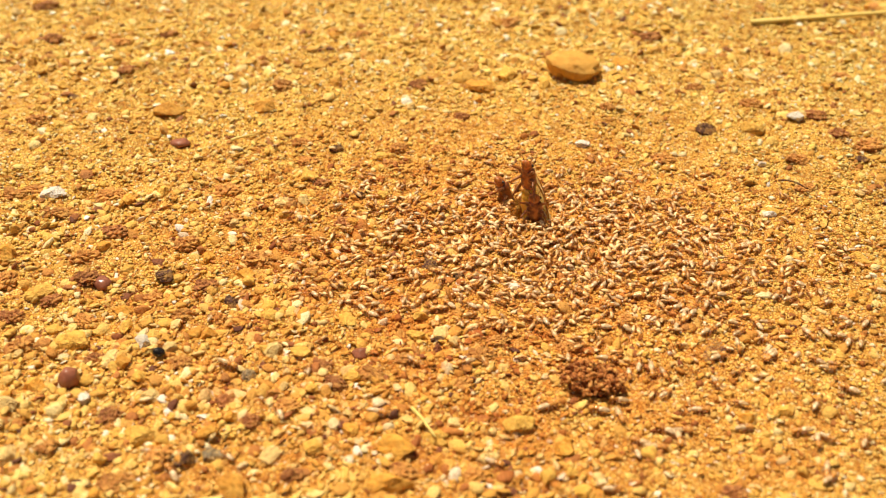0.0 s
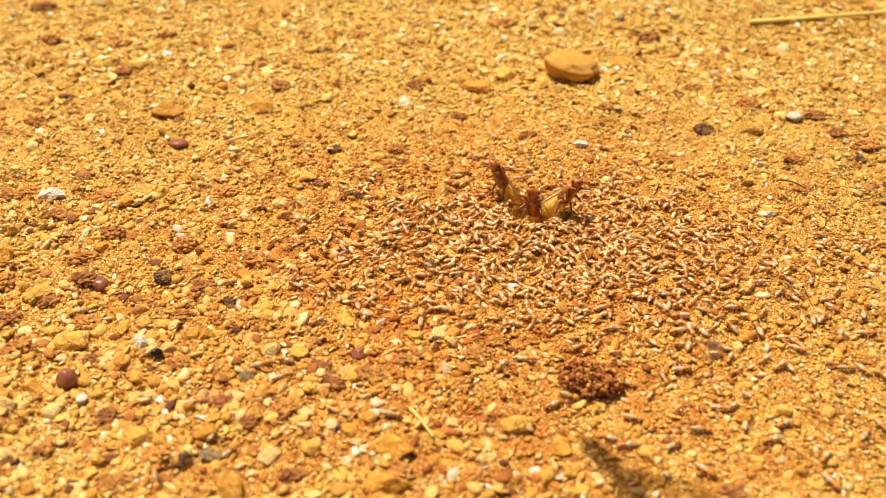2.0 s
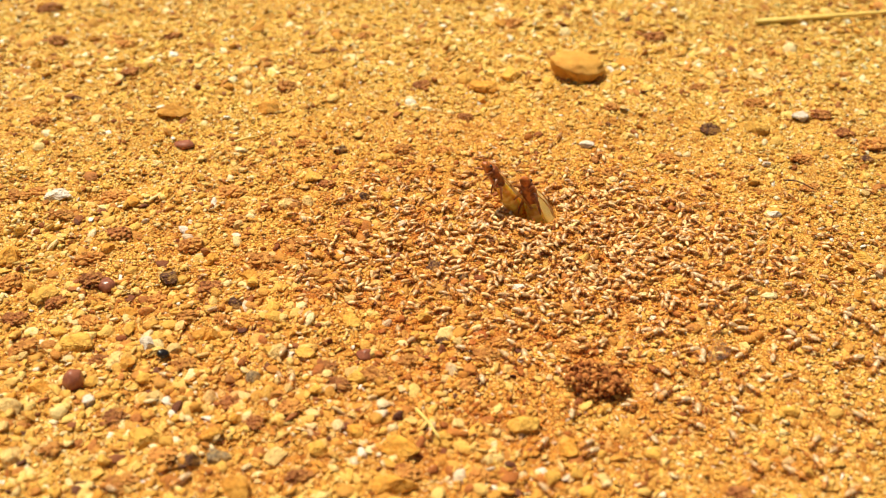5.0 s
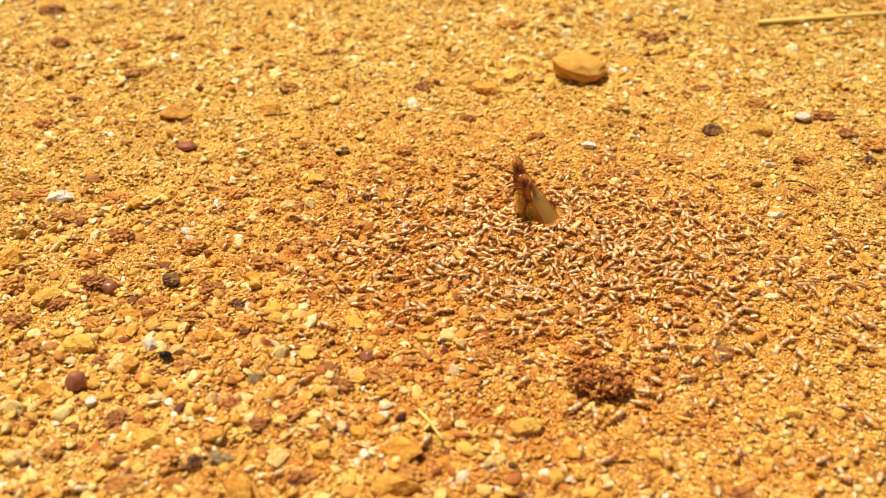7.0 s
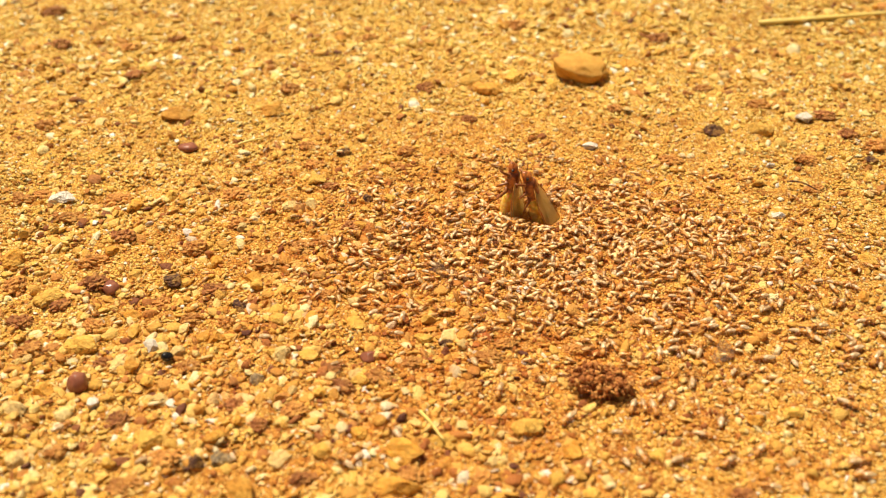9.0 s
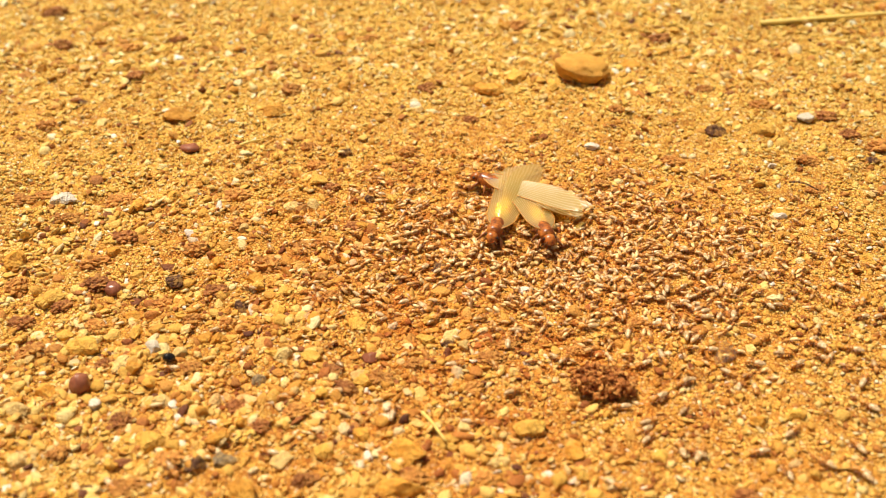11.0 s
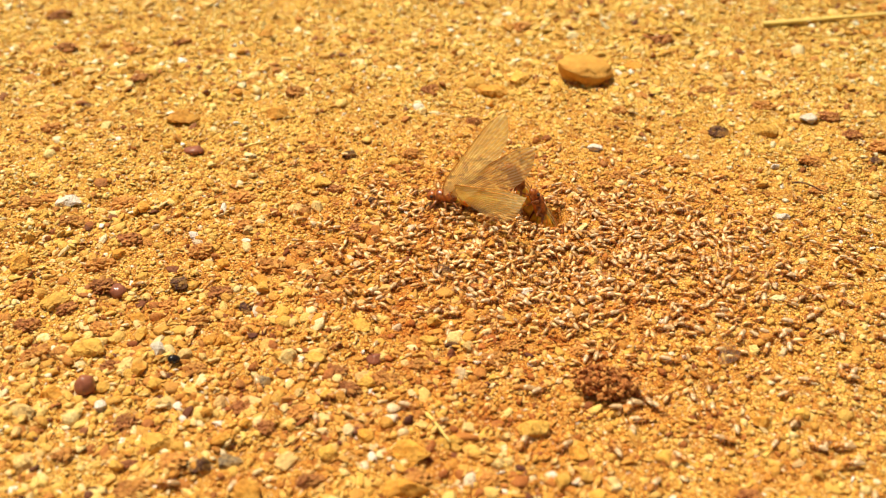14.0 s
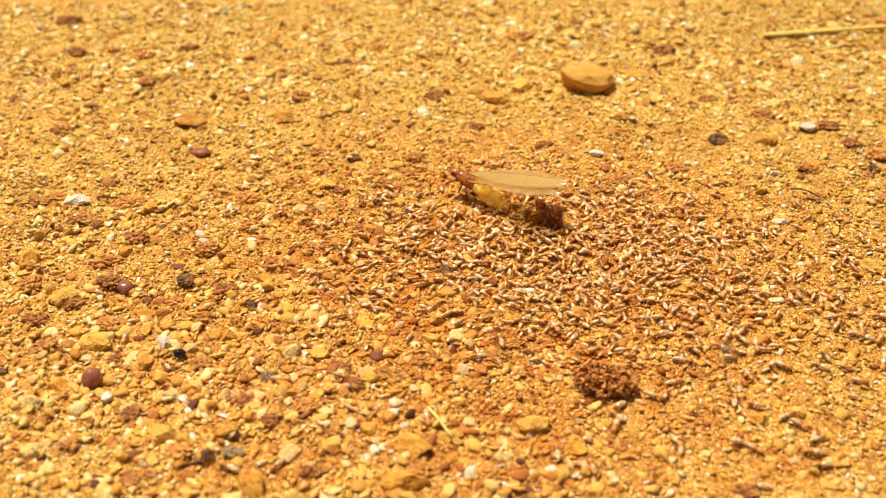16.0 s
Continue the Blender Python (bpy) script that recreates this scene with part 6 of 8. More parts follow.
    walk(wings_of(alates[4])[2], [(0, pose(0.0007, -0.0011, 0.0010, -6, -3, -174)), (1.3, pose(0.0007, -0.0011, 0.0010, -6, -3, -174)), (1.7, pose(0.0007, -0.0011, 0.0010, -4, -8, -173)), (6.6, pose(0.0007, -0.0011, 0.0010, -4, -8, -173)), (7, pose(0.0007, -0.0011, 0.0010, -4, -9, -178)), (10.4, pose(0.0007, -0.0011, 0.0010, -4, -9, -178)), (10.9, pose(0.0007, -0.0011, 0.0010, -6, -3, -174)), (11.3, pose(0.0007, -0.0011, 0.0010, -48, 43, 156)), (11.4, pose(0.0007, -0.0011, 0.0010, -7, -0, 175)), (11.5, pose(0.0007, -0.0011, 0.0010, -23, -27, -147)), (11.6, pose(0.0007, -0.0011, 0.0010, 16, -26, 161)), (11.65, pose(0.0007, -0.0011, 0.0010, 6, -44, -136)), (11.7, pose(0.0007, -0.0011, 0.0010, -21, -42, -60)), (11.9, pose(0.0007, -0.0011, 0.0010, -2, -17, -81)), (12.3, pose(0.0007, -0.0011, 0.0010, -2, -17, -81)), (13.15, pose(0.0007, -0.0011, 0.0010, -1, -9, -128)), (14, pose(0.0007, -0.0011, 0.0010, -6, -3, -174)), (16, pose(0.0007, -0.0011, 0.0010, -6, -3, -174))])
    walk(wings_of(alates[4])[3], [(0, pose(-0.0009, -0.0010, 0.0009, -7, -0, -177)), (1.3, pose(-0.0009, -0.0010, 0.0009, -7, -0, -177)), (1.7, pose(-0.0009, -0.0010, 0.0009, -4, -8, -173)), (6.6, pose(-0.0009, -0.0010, 0.0009, -4, -8, -173)), (7, pose(-0.0009, -0.0010, 0.0009, -4, -9, -178)), (10.4, pose(-0.0009, -0.0010, 0.0009, -4, -9, -178)), (10.9, pose(-0.0009, -0.0010, 0.0009, -7, -0, -177)), (11.3, pose(-0.0009, -0.0010, 0.0009, -50, 60, 167)), (11.35, pose(-0.0009, -0.0010, 0.0009, -11, 32, -137)), (11.4, pose(-0.0009, -0.0010, 0.0009, -7, -6, -111)), (11.5, pose(-0.0009, -0.0010, 0.0009, -17, -19, -155)), (11.6, pose(-0.0009, -0.0010, 0.0009, -9, 9, -175)), (11.65, pose(-0.0009, -0.0010, 0.0009, -10, 34, -132)), (11.7, pose(-0.0009, -0.0010, 0.0009, 16, 51, -69)), (11.8, pose(-0.0009, -0.0010, 0.0009, -4, 19, -94)), (11.9, pose(-0.0009, -0.0010, 0.0009, -9, -16, -107)), (12.3, pose(-0.0009, -0.0010, 0.0009, -9, -16, -107)), (13.15, pose(-0.0009, -0.0010, 0.0009, -5, -8, -142)), (14, pose(-0.0009, -0.0010, 0.0009, -7, -0, -177)), (16, pose(-0.0009, -0.0010, 0.0009, -7, -0, -177))])
    walk(alates[5], [(0, pose(0.0018, 0.0018, -0.0920, 27, -87, 90)), (3.5, pose(0.0018, 0.0018, -0.0920, 27, -87, 90)), (3.65, pose(0.0016, 0.0014, -0.0467, 9, -81, 151)), (3.8, pose(0.0016, 0.0002, -0.0020, 60, -80, 180)), (4, pose(0.0020, -0.0008, 0.0018, 70, -84, 180)), (4.2, pose(0.0020, -0.0008, 0.0018, 70, -84, 180)), (4.8, pose(0.0013, 0.0010, -0.0021, 24, -83, 180)), (5.1, pose(0.0015, 0.0014, -0.0471, 15, -85, 145)), (5.4, pose(0.0018, 0.0018, -0.0920, 27, -87, 90)), (6.3, pose(0.0018, 0.0018, -0.0920, 27, -87, 90)), (6.8, pose(-0.0020, 0.0013, 0.0039, -14, -69, 180)), (7.2, pose(-0.0030, 0.0010, 0.0074, -14, -70, 180)), (8.3, pose(-0.0031, 0.0011, 0.0076, -14, -72, 180)), (9, pose(-0.0025, 0.0012, 0.0076, -14, -73, 180)), (9.2, pose(-0.0024, 0.0012, 0.0077, -14, -74, 180)), (10.6, pose(-0.0008, 0.0013, 0.0053, -14, -78, 180)), (10.8, pose(-0.0006, -0.0029, 0.0041, -29, -36, -116)), (11, pose(-0.0004, -0.0072, 0.0030, -0, -3, -76)), (11.15, pose(-0.0014, -0.0093, 0.0035, -23, 32, -35)), (11.3, pose(-0.0024, -0.0114, 0.0040, 0, 72, 31)), (11.35, pose(-0.0011, -0.0117, 0.0040, -20, 30, -23)), (11.4, pose(0.0002, -0.0120, 0.0040, -0, -9, -57)), (11.5, pose(-0.0036, -0.0123, 0.0040, -0, -11, -49)), (11.6, pose(-0.0013, -0.0138, 0.0040, -0, -11, -38)), (11.7, pose(0.0003, -0.0164, 0.0040, -0, -11, -36)), (11.8, pose(0.0001, -0.0135, 0.0040, -0, -13, -4)), (11.9, pose(-0.0034, -0.0156, 0.0050, 0, -23, 10)), (12, pose(0.0033, -0.0419, 0.0300, -0, -32, -28)), (12.05, pose(0.0234, -0.0584, 0.0320, -13, -57, -46)), (12.1, pose(0.0436, -0.0749, 0.0340, -0, -83, -86)), (12.2, pose(0.0285, -0.1261, 0.0600, 0, -47, -115)), (12.35, pose(0.2143, -0.2630, 0.1550, -10, -23, -69)), (12.5, pose(0.4000, -0.4000, 0.2500, -0, -0, -31)), (14, pose(1.6000, -1.5000, 0.0200, 0, -0, 17)), (16, pose(1.6000, -1.5000, 0.0200, 0, -0, 17))])
    walk(wings_of(alates[5])[0], [(0, pose(0.0007, 0.0011, 0.0010, -174, -1, 174)), (3.5, pose(0.0007, 0.0011, 0.0010, -174, -1, 174)), (3.8, pose(0.0007, 0.0011, 0.0010, -176, -8, 173)), (4.8, pose(0.0007, 0.0011, 0.0010, -176, -8, 173)), (5.4, pose(0.0007, 0.0011, 0.0010, -174, -1, 174)), (6.3, pose(0.0007, 0.0011, 0.0010, -174, -1, 174)), (6.8, pose(0.0007, 0.0011, 0.0010, -176, -9, 178)), (10.6, pose(0.0007, 0.0011, 0.0010, -176, -9, 178)), (11, pose(0.0007, 0.0011, 0.0010, -174, -1, 174)), (11.3, pose(0.0007, 0.0011, 0.0010, -173, -7, 143)), (11.35, pose(0.0007, 0.0011, 0.0010, 169, -48, 132)), (11.4, pose(0.0007, 0.0011, 0.0010, 62, -85, -142)), (11.5, pose(0.0007, 0.0011, 0.0010, -29, -79, 2)), (11.6, pose(0.0007, 0.0011, 0.0010, -52, -71, -37)), (11.7, pose(0.0007, 0.0011, 0.0010, -94, -66, 3)), (11.8, pose(0.0007, 0.0011, 0.0010, -62, -70, -27)), (11.9, pose(0.0007, 0.0011, 0.0010, -17, -60, -71)), (11.95, pose(0.0007, 0.0011, 0.0010, -144, -76, 71)), (12, pose(0.0007, 0.0011, 0.0010, -161, -37, 103)), (12.05, pose(0.0007, 0.0011, 0.0010, -179, -39, 148)), (12.1, pose(0.0007, 0.0011, 0.0010, 167, -30, -170)), (12.13, pose(0.0007, 0.0011, 0.0010, 144, -78, -155)), (12.17, pose(0.0007, 0.0011, 0.0010, -9, -52, -9)), (12.2, pose(0.0007, 0.0011, 0.0010, -18, -3, -9)), (12.3, pose(0.0007, 0.0011, 0.0010, -60, -36, 6)), (12.4, pose(0.0007, 0.0011, 0.0010, -127, -44, 53)), (12.5, pose(0.0007, 0.0011, 0.0010, -178, -17, 81)), (13.25, pose(0.0007, 0.0011, 0.0010, -179, -8, 128)), (14, pose(0.0007, 0.0011, 0.0010, -174, -1, 174)), (16, pose(0.0007, 0.0011, 0.0010, -174, -1, 174))])
    walk(wings_of(alates[5])[1], [(0, pose(-0.0009, 0.0010, 0.0009, -173, 2, 177)), (3.5, pose(-0.0009, 0.0010, 0.0009, -173, 2, 177)), (3.8, pose(-0.0009, 0.0010, 0.0009, -176, -8, 173)), (4.8, pose(-0.0009, 0.0010, 0.0009, -176, -8, 173)), (5.4, pose(-0.0009, 0.0010, 0.0009, -173, 2, 177)), (6.3, pose(-0.0009, 0.0010, 0.0009, -173, 2, 177)), (6.8, pose(-0.0009, 0.0010, 0.0009, -176, -9, 178)), (10.6, pose(-0.0009, 0.0010, 0.0009, -176, -9, 178)), (11, pose(-0.0009, 0.0010, 0.0009, -173, 2, 177)), (11.3, pose(-0.0009, 0.0010, 0.0009, -176, -6, -178)), (11.4, pose(-0.0009, 0.0010, 0.0009, 119, -45, -144)), (11.45, pose(-0.0009, 0.0010, 0.0009, 79, -67, -137)), (11.5, pose(-0.0009, 0.0010, 0.0009, 45, -65, -38)), (11.55, pose(-0.0009, 0.0010, 0.0009, 9, -66, -49)), (11.6, pose(-0.0009, 0.0010, 0.0009, -30, -69, -58)), (11.7, pose(-0.0009, 0.0010, 0.0009, -63, -67, -25)), (11.8, pose(-0.0009, 0.0010, 0.0009, -30, -77, -59)), (11.9, pose(-0.0009, 0.0010, 0.0009, -1, -68, -89)), (11.95, pose(-0.0009, 0.0010, 0.0009, 58, -68, -107)), (12, pose(-0.0009, 0.0010, 0.0009, 110, -63, -118)), (12.1, pose(-0.0009, 0.0010, 0.0009, 162, -25, -157)), (12.2, pose(-0.0009, 0.0010, 0.0009, -175, -11, 162)), (12.5, pose(-0.0009, 0.0010, 0.0009, -171, -16, 107)), (13.25, pose(-0.0009, 0.0010, 0.0009, -175, -7, 142)), (14, pose(-0.0009, 0.0010, 0.0009, -173, 2, 177)), (16, pose(-0.0009, 0.0010, 0.0009, -173, 2, 177))])
    walk(wings_of(alates[5])[2], [(0, pose(0.0007, -0.0011, 0.0010, -6, -3, -174)), (3.5, pose(0.0007, -0.0011, 0.0010, -6, -3, -174)), (3.8, pose(0.0007, -0.0011, 0.0010, -4, -8, -173)), (4.8, pose(0.0007, -0.0011, 0.0010, -4, -8, -173)), (5.4, pose(0.0007, -0.0011, 0.0010, -6, -3, -174)), (6.3, pose(0.0007, -0.0011, 0.0010, -6, -3, -174)), (6.8, pose(0.0007, -0.0011, 0.0010, -4, -9, -178)), (10.6, pose(0.0007, -0.0011, 0.0010, -4, -9, -178)), (11, pose(0.0007, -0.0011, 0.0010, -6, -3, -174)), (11.3, pose(0.0007, -0.0011, 0.0010, -5, -7, -171)), (11.35, pose(0.0007, -0.0011, 0.0010, -0, -47, -126)), (11.4, pose(0.0007, -0.0011, 0.0010, -68, -63, -20)), (11.45, pose(0.0007, -0.0011, 0.0010, -37, -66, -2)), (11.5, pose(0.0007, -0.0011, 0.0010, -2, -72, 11)), (11.55, pose(0.0007, -0.0011, 0.0010, -39, -63, 0)), (11.6, pose(0.0007, -0.0011, 0.0010, -70, -57, -17)), (11.7, pose(0.0007, -0.0011, 0.0010, -124, -50, 28)), (11.8, pose(0.0007, -0.0011, 0.0010, -48, -71, -40)), (11.9, pose(0.0007, -0.0011, 0.0010, -33, -48, -49)), (11.95, pose(0.0007, -0.0011, 0.0010, -19, 11, -48)), (12, pose(0.0007, -0.0011, 0.0010, 20, 66, -14)), (12.1, pose(0.0007, -0.0011, 0.0010, 83, 30, -4)), (12.13, pose(0.0007, -0.0011, 0.0010, 55, 60, -59)), (12.17, pose(0.0007, -0.0011, 0.0010, -6, 49, -145)), (12.2, pose(0.0007, -0.0011, 0.0010, -14, 15, 175)), (12.35, pose(0.0007, -0.0011, 0.0010, -1, 2, -133)), (12.5, pose(0.0007, -0.0011, 0.0010, -2, -17, -81)), (13.25, pose(0.0007, -0.0011, 0.0010, -1, -9, -128)), (14, pose(0.0007, -0.0011, 0.0010, -6, -3, -174)), (16, pose(0.0007, -0.0011, 0.0010, -6, -3, -174))])
    walk(wings_of(alates[5])[3], [(0, pose(-0.0009, -0.0010, 0.0009, -7, -0, -177)), (3.5, pose(-0.0009, -0.0010, 0.0009, -7, -0, -177)), (3.8, pose(-0.0009, -0.0010, 0.0009, -4, -8, -173)), (4.8, pose(-0.0009, -0.0010, 0.0009, -4, -8, -173)), (5.4, pose(-0.0009, -0.0010, 0.0009, -7, -0, -177)), (6.3, pose(-0.0009, -0.0010, 0.0009, -7, -0, -177)), (6.8, pose(-0.0009, -0.0010, 0.0009, -4, -9, -178)), (10.6, pose(-0.0009, -0.0010, 0.0009, -4, -9, -178)), (11, pose(-0.0009, -0.0010, 0.0009, -7, -0, -177)), (11.3, pose(-0.0009, -0.0010, 0.0009, -9, 9, -172)), (11.35, pose(-0.0009, -0.0010, 0.0009, -2, -39, -123)), (11.4, pose(-0.0009, -0.0010, 0.0009, -74, -58, -14)), (11.45, pose(-0.0009, -0.0010, 0.0009, -24, -62, -16)), (11.5, pose(-0.0009, -0.0010, 0.0009, 31, -64, -24)), (11.55, pose(-0.0009, -0.0010, 0.0009, -29, -68, -13)), (11.6, pose(-0.0009, -0.0010, 0.0009, -92, -66, 2)), (11.7, pose(-0.0009, -0.0010, 0.0009, -146, -50, 48)), (11.8, pose(-0.0009, -0.0010, 0.0009, -8, -72, -82)), (11.9, pose(-0.0009, -0.0010, 0.0009, -34, -51, -49)), (11.93, pose(-0.0009, -0.0010, 0.0009, -28, -2, -45)), (11.97, pose(-0.0009, -0.0010, 0.0009, -16, 45, -33)), (12, pose(-0.0009, -0.0010, 0.0009, 76, 73, 59)), (12.05, pose(-0.0009, -0.0010, 0.0009, 80, 51, 27)), (12.1, pose(-0.0009, -0.0010, 0.0009, 95, 32, 3)), (12.13, pose(-0.0009, -0.0010, 0.0009, 66, 66, -52)), (12.17, pose(-0.0009, -0.0010, 0.0009, -8, 52, -150)), (12.2, pose(-0.0009, -0.0010, 0.0009, -14, 15, 176)), (12.35, pose(-0.0009, -0.0010, 0.0009, -6, 0, -145)), (12.5, pose(-0.0009, -0.0010, 0.0009, -9, -16, -107)), (13.25, pose(-0.0009, -0.0010, 0.0009, -5, -8, -142)), (14, pose(-0.0009, -0.0010, 0.0009, -7, -0, -177)), (16, pose(-0.0009, -0.0010, 0.0009, -7, -0, -177))])
    walk(alates[6], [(0, pose(0.0024, 0.0024, -0.1140, 27, -87, 90)), (9.6, pose(0.0024, 0.0024, -0.1140, 27, -87, 90)), (9.9, pose(-0.0001, 0.0020, -0.0544, 8, -79, 152)), (10.2, pose(-0.0025, 0.0017, 0.0052, 25, -72, 180)), (10.5, pose(-0.0064, 0.0055, 0.0041, 15, -37, 166)), (10.8, pose(-0.0103, 0.0094, 0.0030, 0, -4, 150)), (11.4, pose(-0.0113, 0.0134, 0.0040, 0, -10, 158)), (11.5, pose(-0.0108, 0.0141, 0.0040, 0, -9, 154)), (11.7, pose(-0.0112, 0.0174, 0.0040, 0, -10, 144)), (11.8, pose(-0.0135, 0.0181, 0.0040, 0, -10, 148)), (11.9, pose(-0.0132, 0.0106, 0.0040, 0, -12, 159)), (12, pose(-0.0129, 0.0133, 0.0040, 0, -11, 143)), (12.1, pose(-0.0129, 0.0147, 0.0040, 0, -10, 140)), (12.2, pose(-0.0142, 0.0153, 0.0040, 0, -10, 144)), (12.4, pose(-0.0151, 0.0149, 0.0040, 0, -10, 147)), (12.5, pose(-0.0154, 0.0131, 0.0040, 0, -11, 151)), (12.6, pose(-0.0150, 0.0109, 0.0040, 0, -11, 151)), (12.8, pose(-0.0168, 0.0095, 0.0040, 0, -11, 164)), (12.9, pose(-0.0178, 0.0100, 0.0032, 0, 7, 167)), (13.3, pose(-0.0184, 0.0083, 0.0032, 0, 7, 179)), (13.5, pose(-0.0203, 0.0057, 0.0030, 0, -3, -179)), (13.7, pose(-0.0195, 0.0053, 0.0030, 0, -3, 176)), (13.9, pose(-0.0205, 0.0058, 0.0030, 0, -3, 176)), (14.1, pose(-0.0208, 0.0067, 0.0030, 0, -3, 173)), (14.3, pose(-0.0224, 0.0069, 0.0030, 0, -3, 175)), (14.5, pose(-0.0231, 0.0063, 0.0030, 0, -3, 176)), (14.7, pose(-0.0250, 0.0025, 0.0030, 0, -3, 179)), (14.9, pose(-0.0293, 0.0034, 0.0030, 0, -3, -176)), (15, pose(-0.0285, 0.0064, 0.0040, 0, -9, 174)), (15.1, pose(-0.0273, 0.0045, 0.0120, 0, -44, -154)), (15.13, pose(-0.0247, 0.0174, 0.0173, 8, -47, -107)), (15.17, pose(-0.0221, 0.0303, 0.0227, 9, -54, -54)), (15.2, pose(-0.0195, 0.0432, 0.0280, 0, -58, 7)), (15.3, pose(-0.0198, 0.2216, 0.1390, -12, -29, 52)), (15.4, pose(-0.0200, 0.4000, 0.2500, 0, -0, 84)), (16, pose(-0.4000, 1.3000, 0.0200, 0, -0, 17)), (16, pose(-0.4000, 1.3000, 0.0200, 0, -0, 17))])
    walk(wings_of(alates[6])[0], [(0, pose(0.0007, 0.0011, 0.0010, -174, -1, 174)), (9.6, pose(0.0007, 0.0011, 0.0010, -174, -1, 174)), (10.2, pose(0.0007, 0.0011, 0.0010, -176, -8, 173)), (10.8, pose(0.0007, 0.0011, 0.0010, -174, -1, 174)), (11.4, pose(0.0007, 0.0011, 0.0010, 179, -33, 165)), (11.5, pose(0.0007, 0.0011, 0.0010, 179, -24, 173)), (11.7, pose(0.0007, 0.0011, 0.0010, 163, -50, 175)), (11.8, pose(0.0007, 0.0011, 0.0010, 160, -47, -179)), (11.9, pose(0.0007, 0.0011, 0.0010, 159, -70, 150)), (12, pose(0.0007, 0.0011, 0.0010, 136, -71, 175)), (12.1, pose(0.0007, 0.0011, 0.0010, 149, -57, -177)), (12.15, pose(0.0007, 0.0011, 0.0010, -163, -19, -163)), (12.2, pose(0.0007, 0.0011, 0.0010, -112, -2, -126)), (12.4, pose(0.0007, 0.0011, 0.0010, -78, -4, -125)), (12.43, pose(0.0007, 0.0011, 0.0010, -122, -5, -158)), (12.47, pose(0.0007, 0.0011, 0.0010, -162, -28, 177)), (12.5, pose(0.0007, 0.0011, 0.0010, 153, -61, 173)), (12.53, pose(0.0007, 0.0011, 0.0010, 34, -63, -107)), (12.57, pose(0.0007, 0.0011, 0.0010, -17, -28, -101)), (12.6, pose(0.0007, 0.0011, 0.0010, -58, 0, -123)), (12.67, pose(0.0007, 0.0011, 0.0010, -100, 12, -150)), (12.73, pose(0.0007, 0.0011, 0.0010, -142, 1, -178)), (12.8, pose(0.0007, 0.0011, 0.0010, -179, -24, 167)), (12.85, pose(0.0007, 0.0011, 0.0010, -114, -20, 151)), (12.9, pose(0.0007, 0.0011, 0.0010, -54, -4, 148)), (12.93, pose(0.0007, 0.0011, 0.0010, 6, -6, 148)), (12.97, pose(0.0007, 0.0011, 0.0010, 66, -6, 146)), (13, pose(0.0007, 0.0011, 0.0010, 126, -5, 145)), (13.1, pose(0.0007, 0.0011, 0.0010, -176, -9, 144)), (13.2, pose(0.0007, 0.0011, 0.0010, -117, -10, 141)), (13.3, pose(0.0007, 0.0011, 0.0010, -58, -8, 138)), (13.4, pose(0.0007, 0.0011, 0.0010, -133, -16, 139)), (13.5, pose(0.0007, 0.0011, 0.0010, -59, -17, 141)), (13.6, pose(0.0007, 0.0011, 0.0010, -114, -40, 135)), (13.7, pose(0.0007, 0.0011, 0.0010, 166, -55, 164)), (13.9, pose(0.0007, 0.0011, 0.0010, 132, -68, -176)), (14, pose(0.0007, 0.0011, 0.0010, 80, -61, 175)), (14.05, pose(0.0007, 0.0011, 0.0010, 130, -57, 164)), (14.1, pose(0.0007, 0.0011, 0.0010, 172, -50, 162)), (14.3, pose(0.0007, 0.0011, 0.0010, -177, -48, 146)), (14.4, pose(0.0007, 0.0011, 0.0010, 148, -54, 142)), (14.5, pose(0.0007, 0.0011, 0.0010, 106, -61, 146)), (14.7, pose(0.0007, 0.0011, 0.0010, 163, -79, 121)), (14.9, pose(0.0007, 0.0011, 0.0010, 83, -84, -160)), (15, pose(0.0007, 0.0011, 0.0010, 144, -58, 112)), (15.04, pose(0.0007, 0.0011, 0.0010, 22, -69, -116)), (15.07, pose(0.0007, 0.0011, 0.0010, 3, -24, -87)), (15.1, pose(0.0007, 0.0011, 0.0010, -13, 22, -99)), (15.15, pose(0.0007, 0.0011, 0.0010, -10, -15, -85)), (15.2, pose(0.0007, 0.0011, 0.0010, -19, -51, -66)), (15.3, pose(0.0007, 0.0011, 0.0010, -148, -68, 58)), (15.4, pose(0.0007, 0.0011, 0.0010, -178, -17, 81)), (15.7, pose(0.0007, 0.0011, 0.0010, -179, -8, 128)), (16, pose(0.0007, 0.0011, 0.0010, -174, -1, 174)), (16, pose(0.0007, 0.0011, 0.0010, -174, -1, 174))])
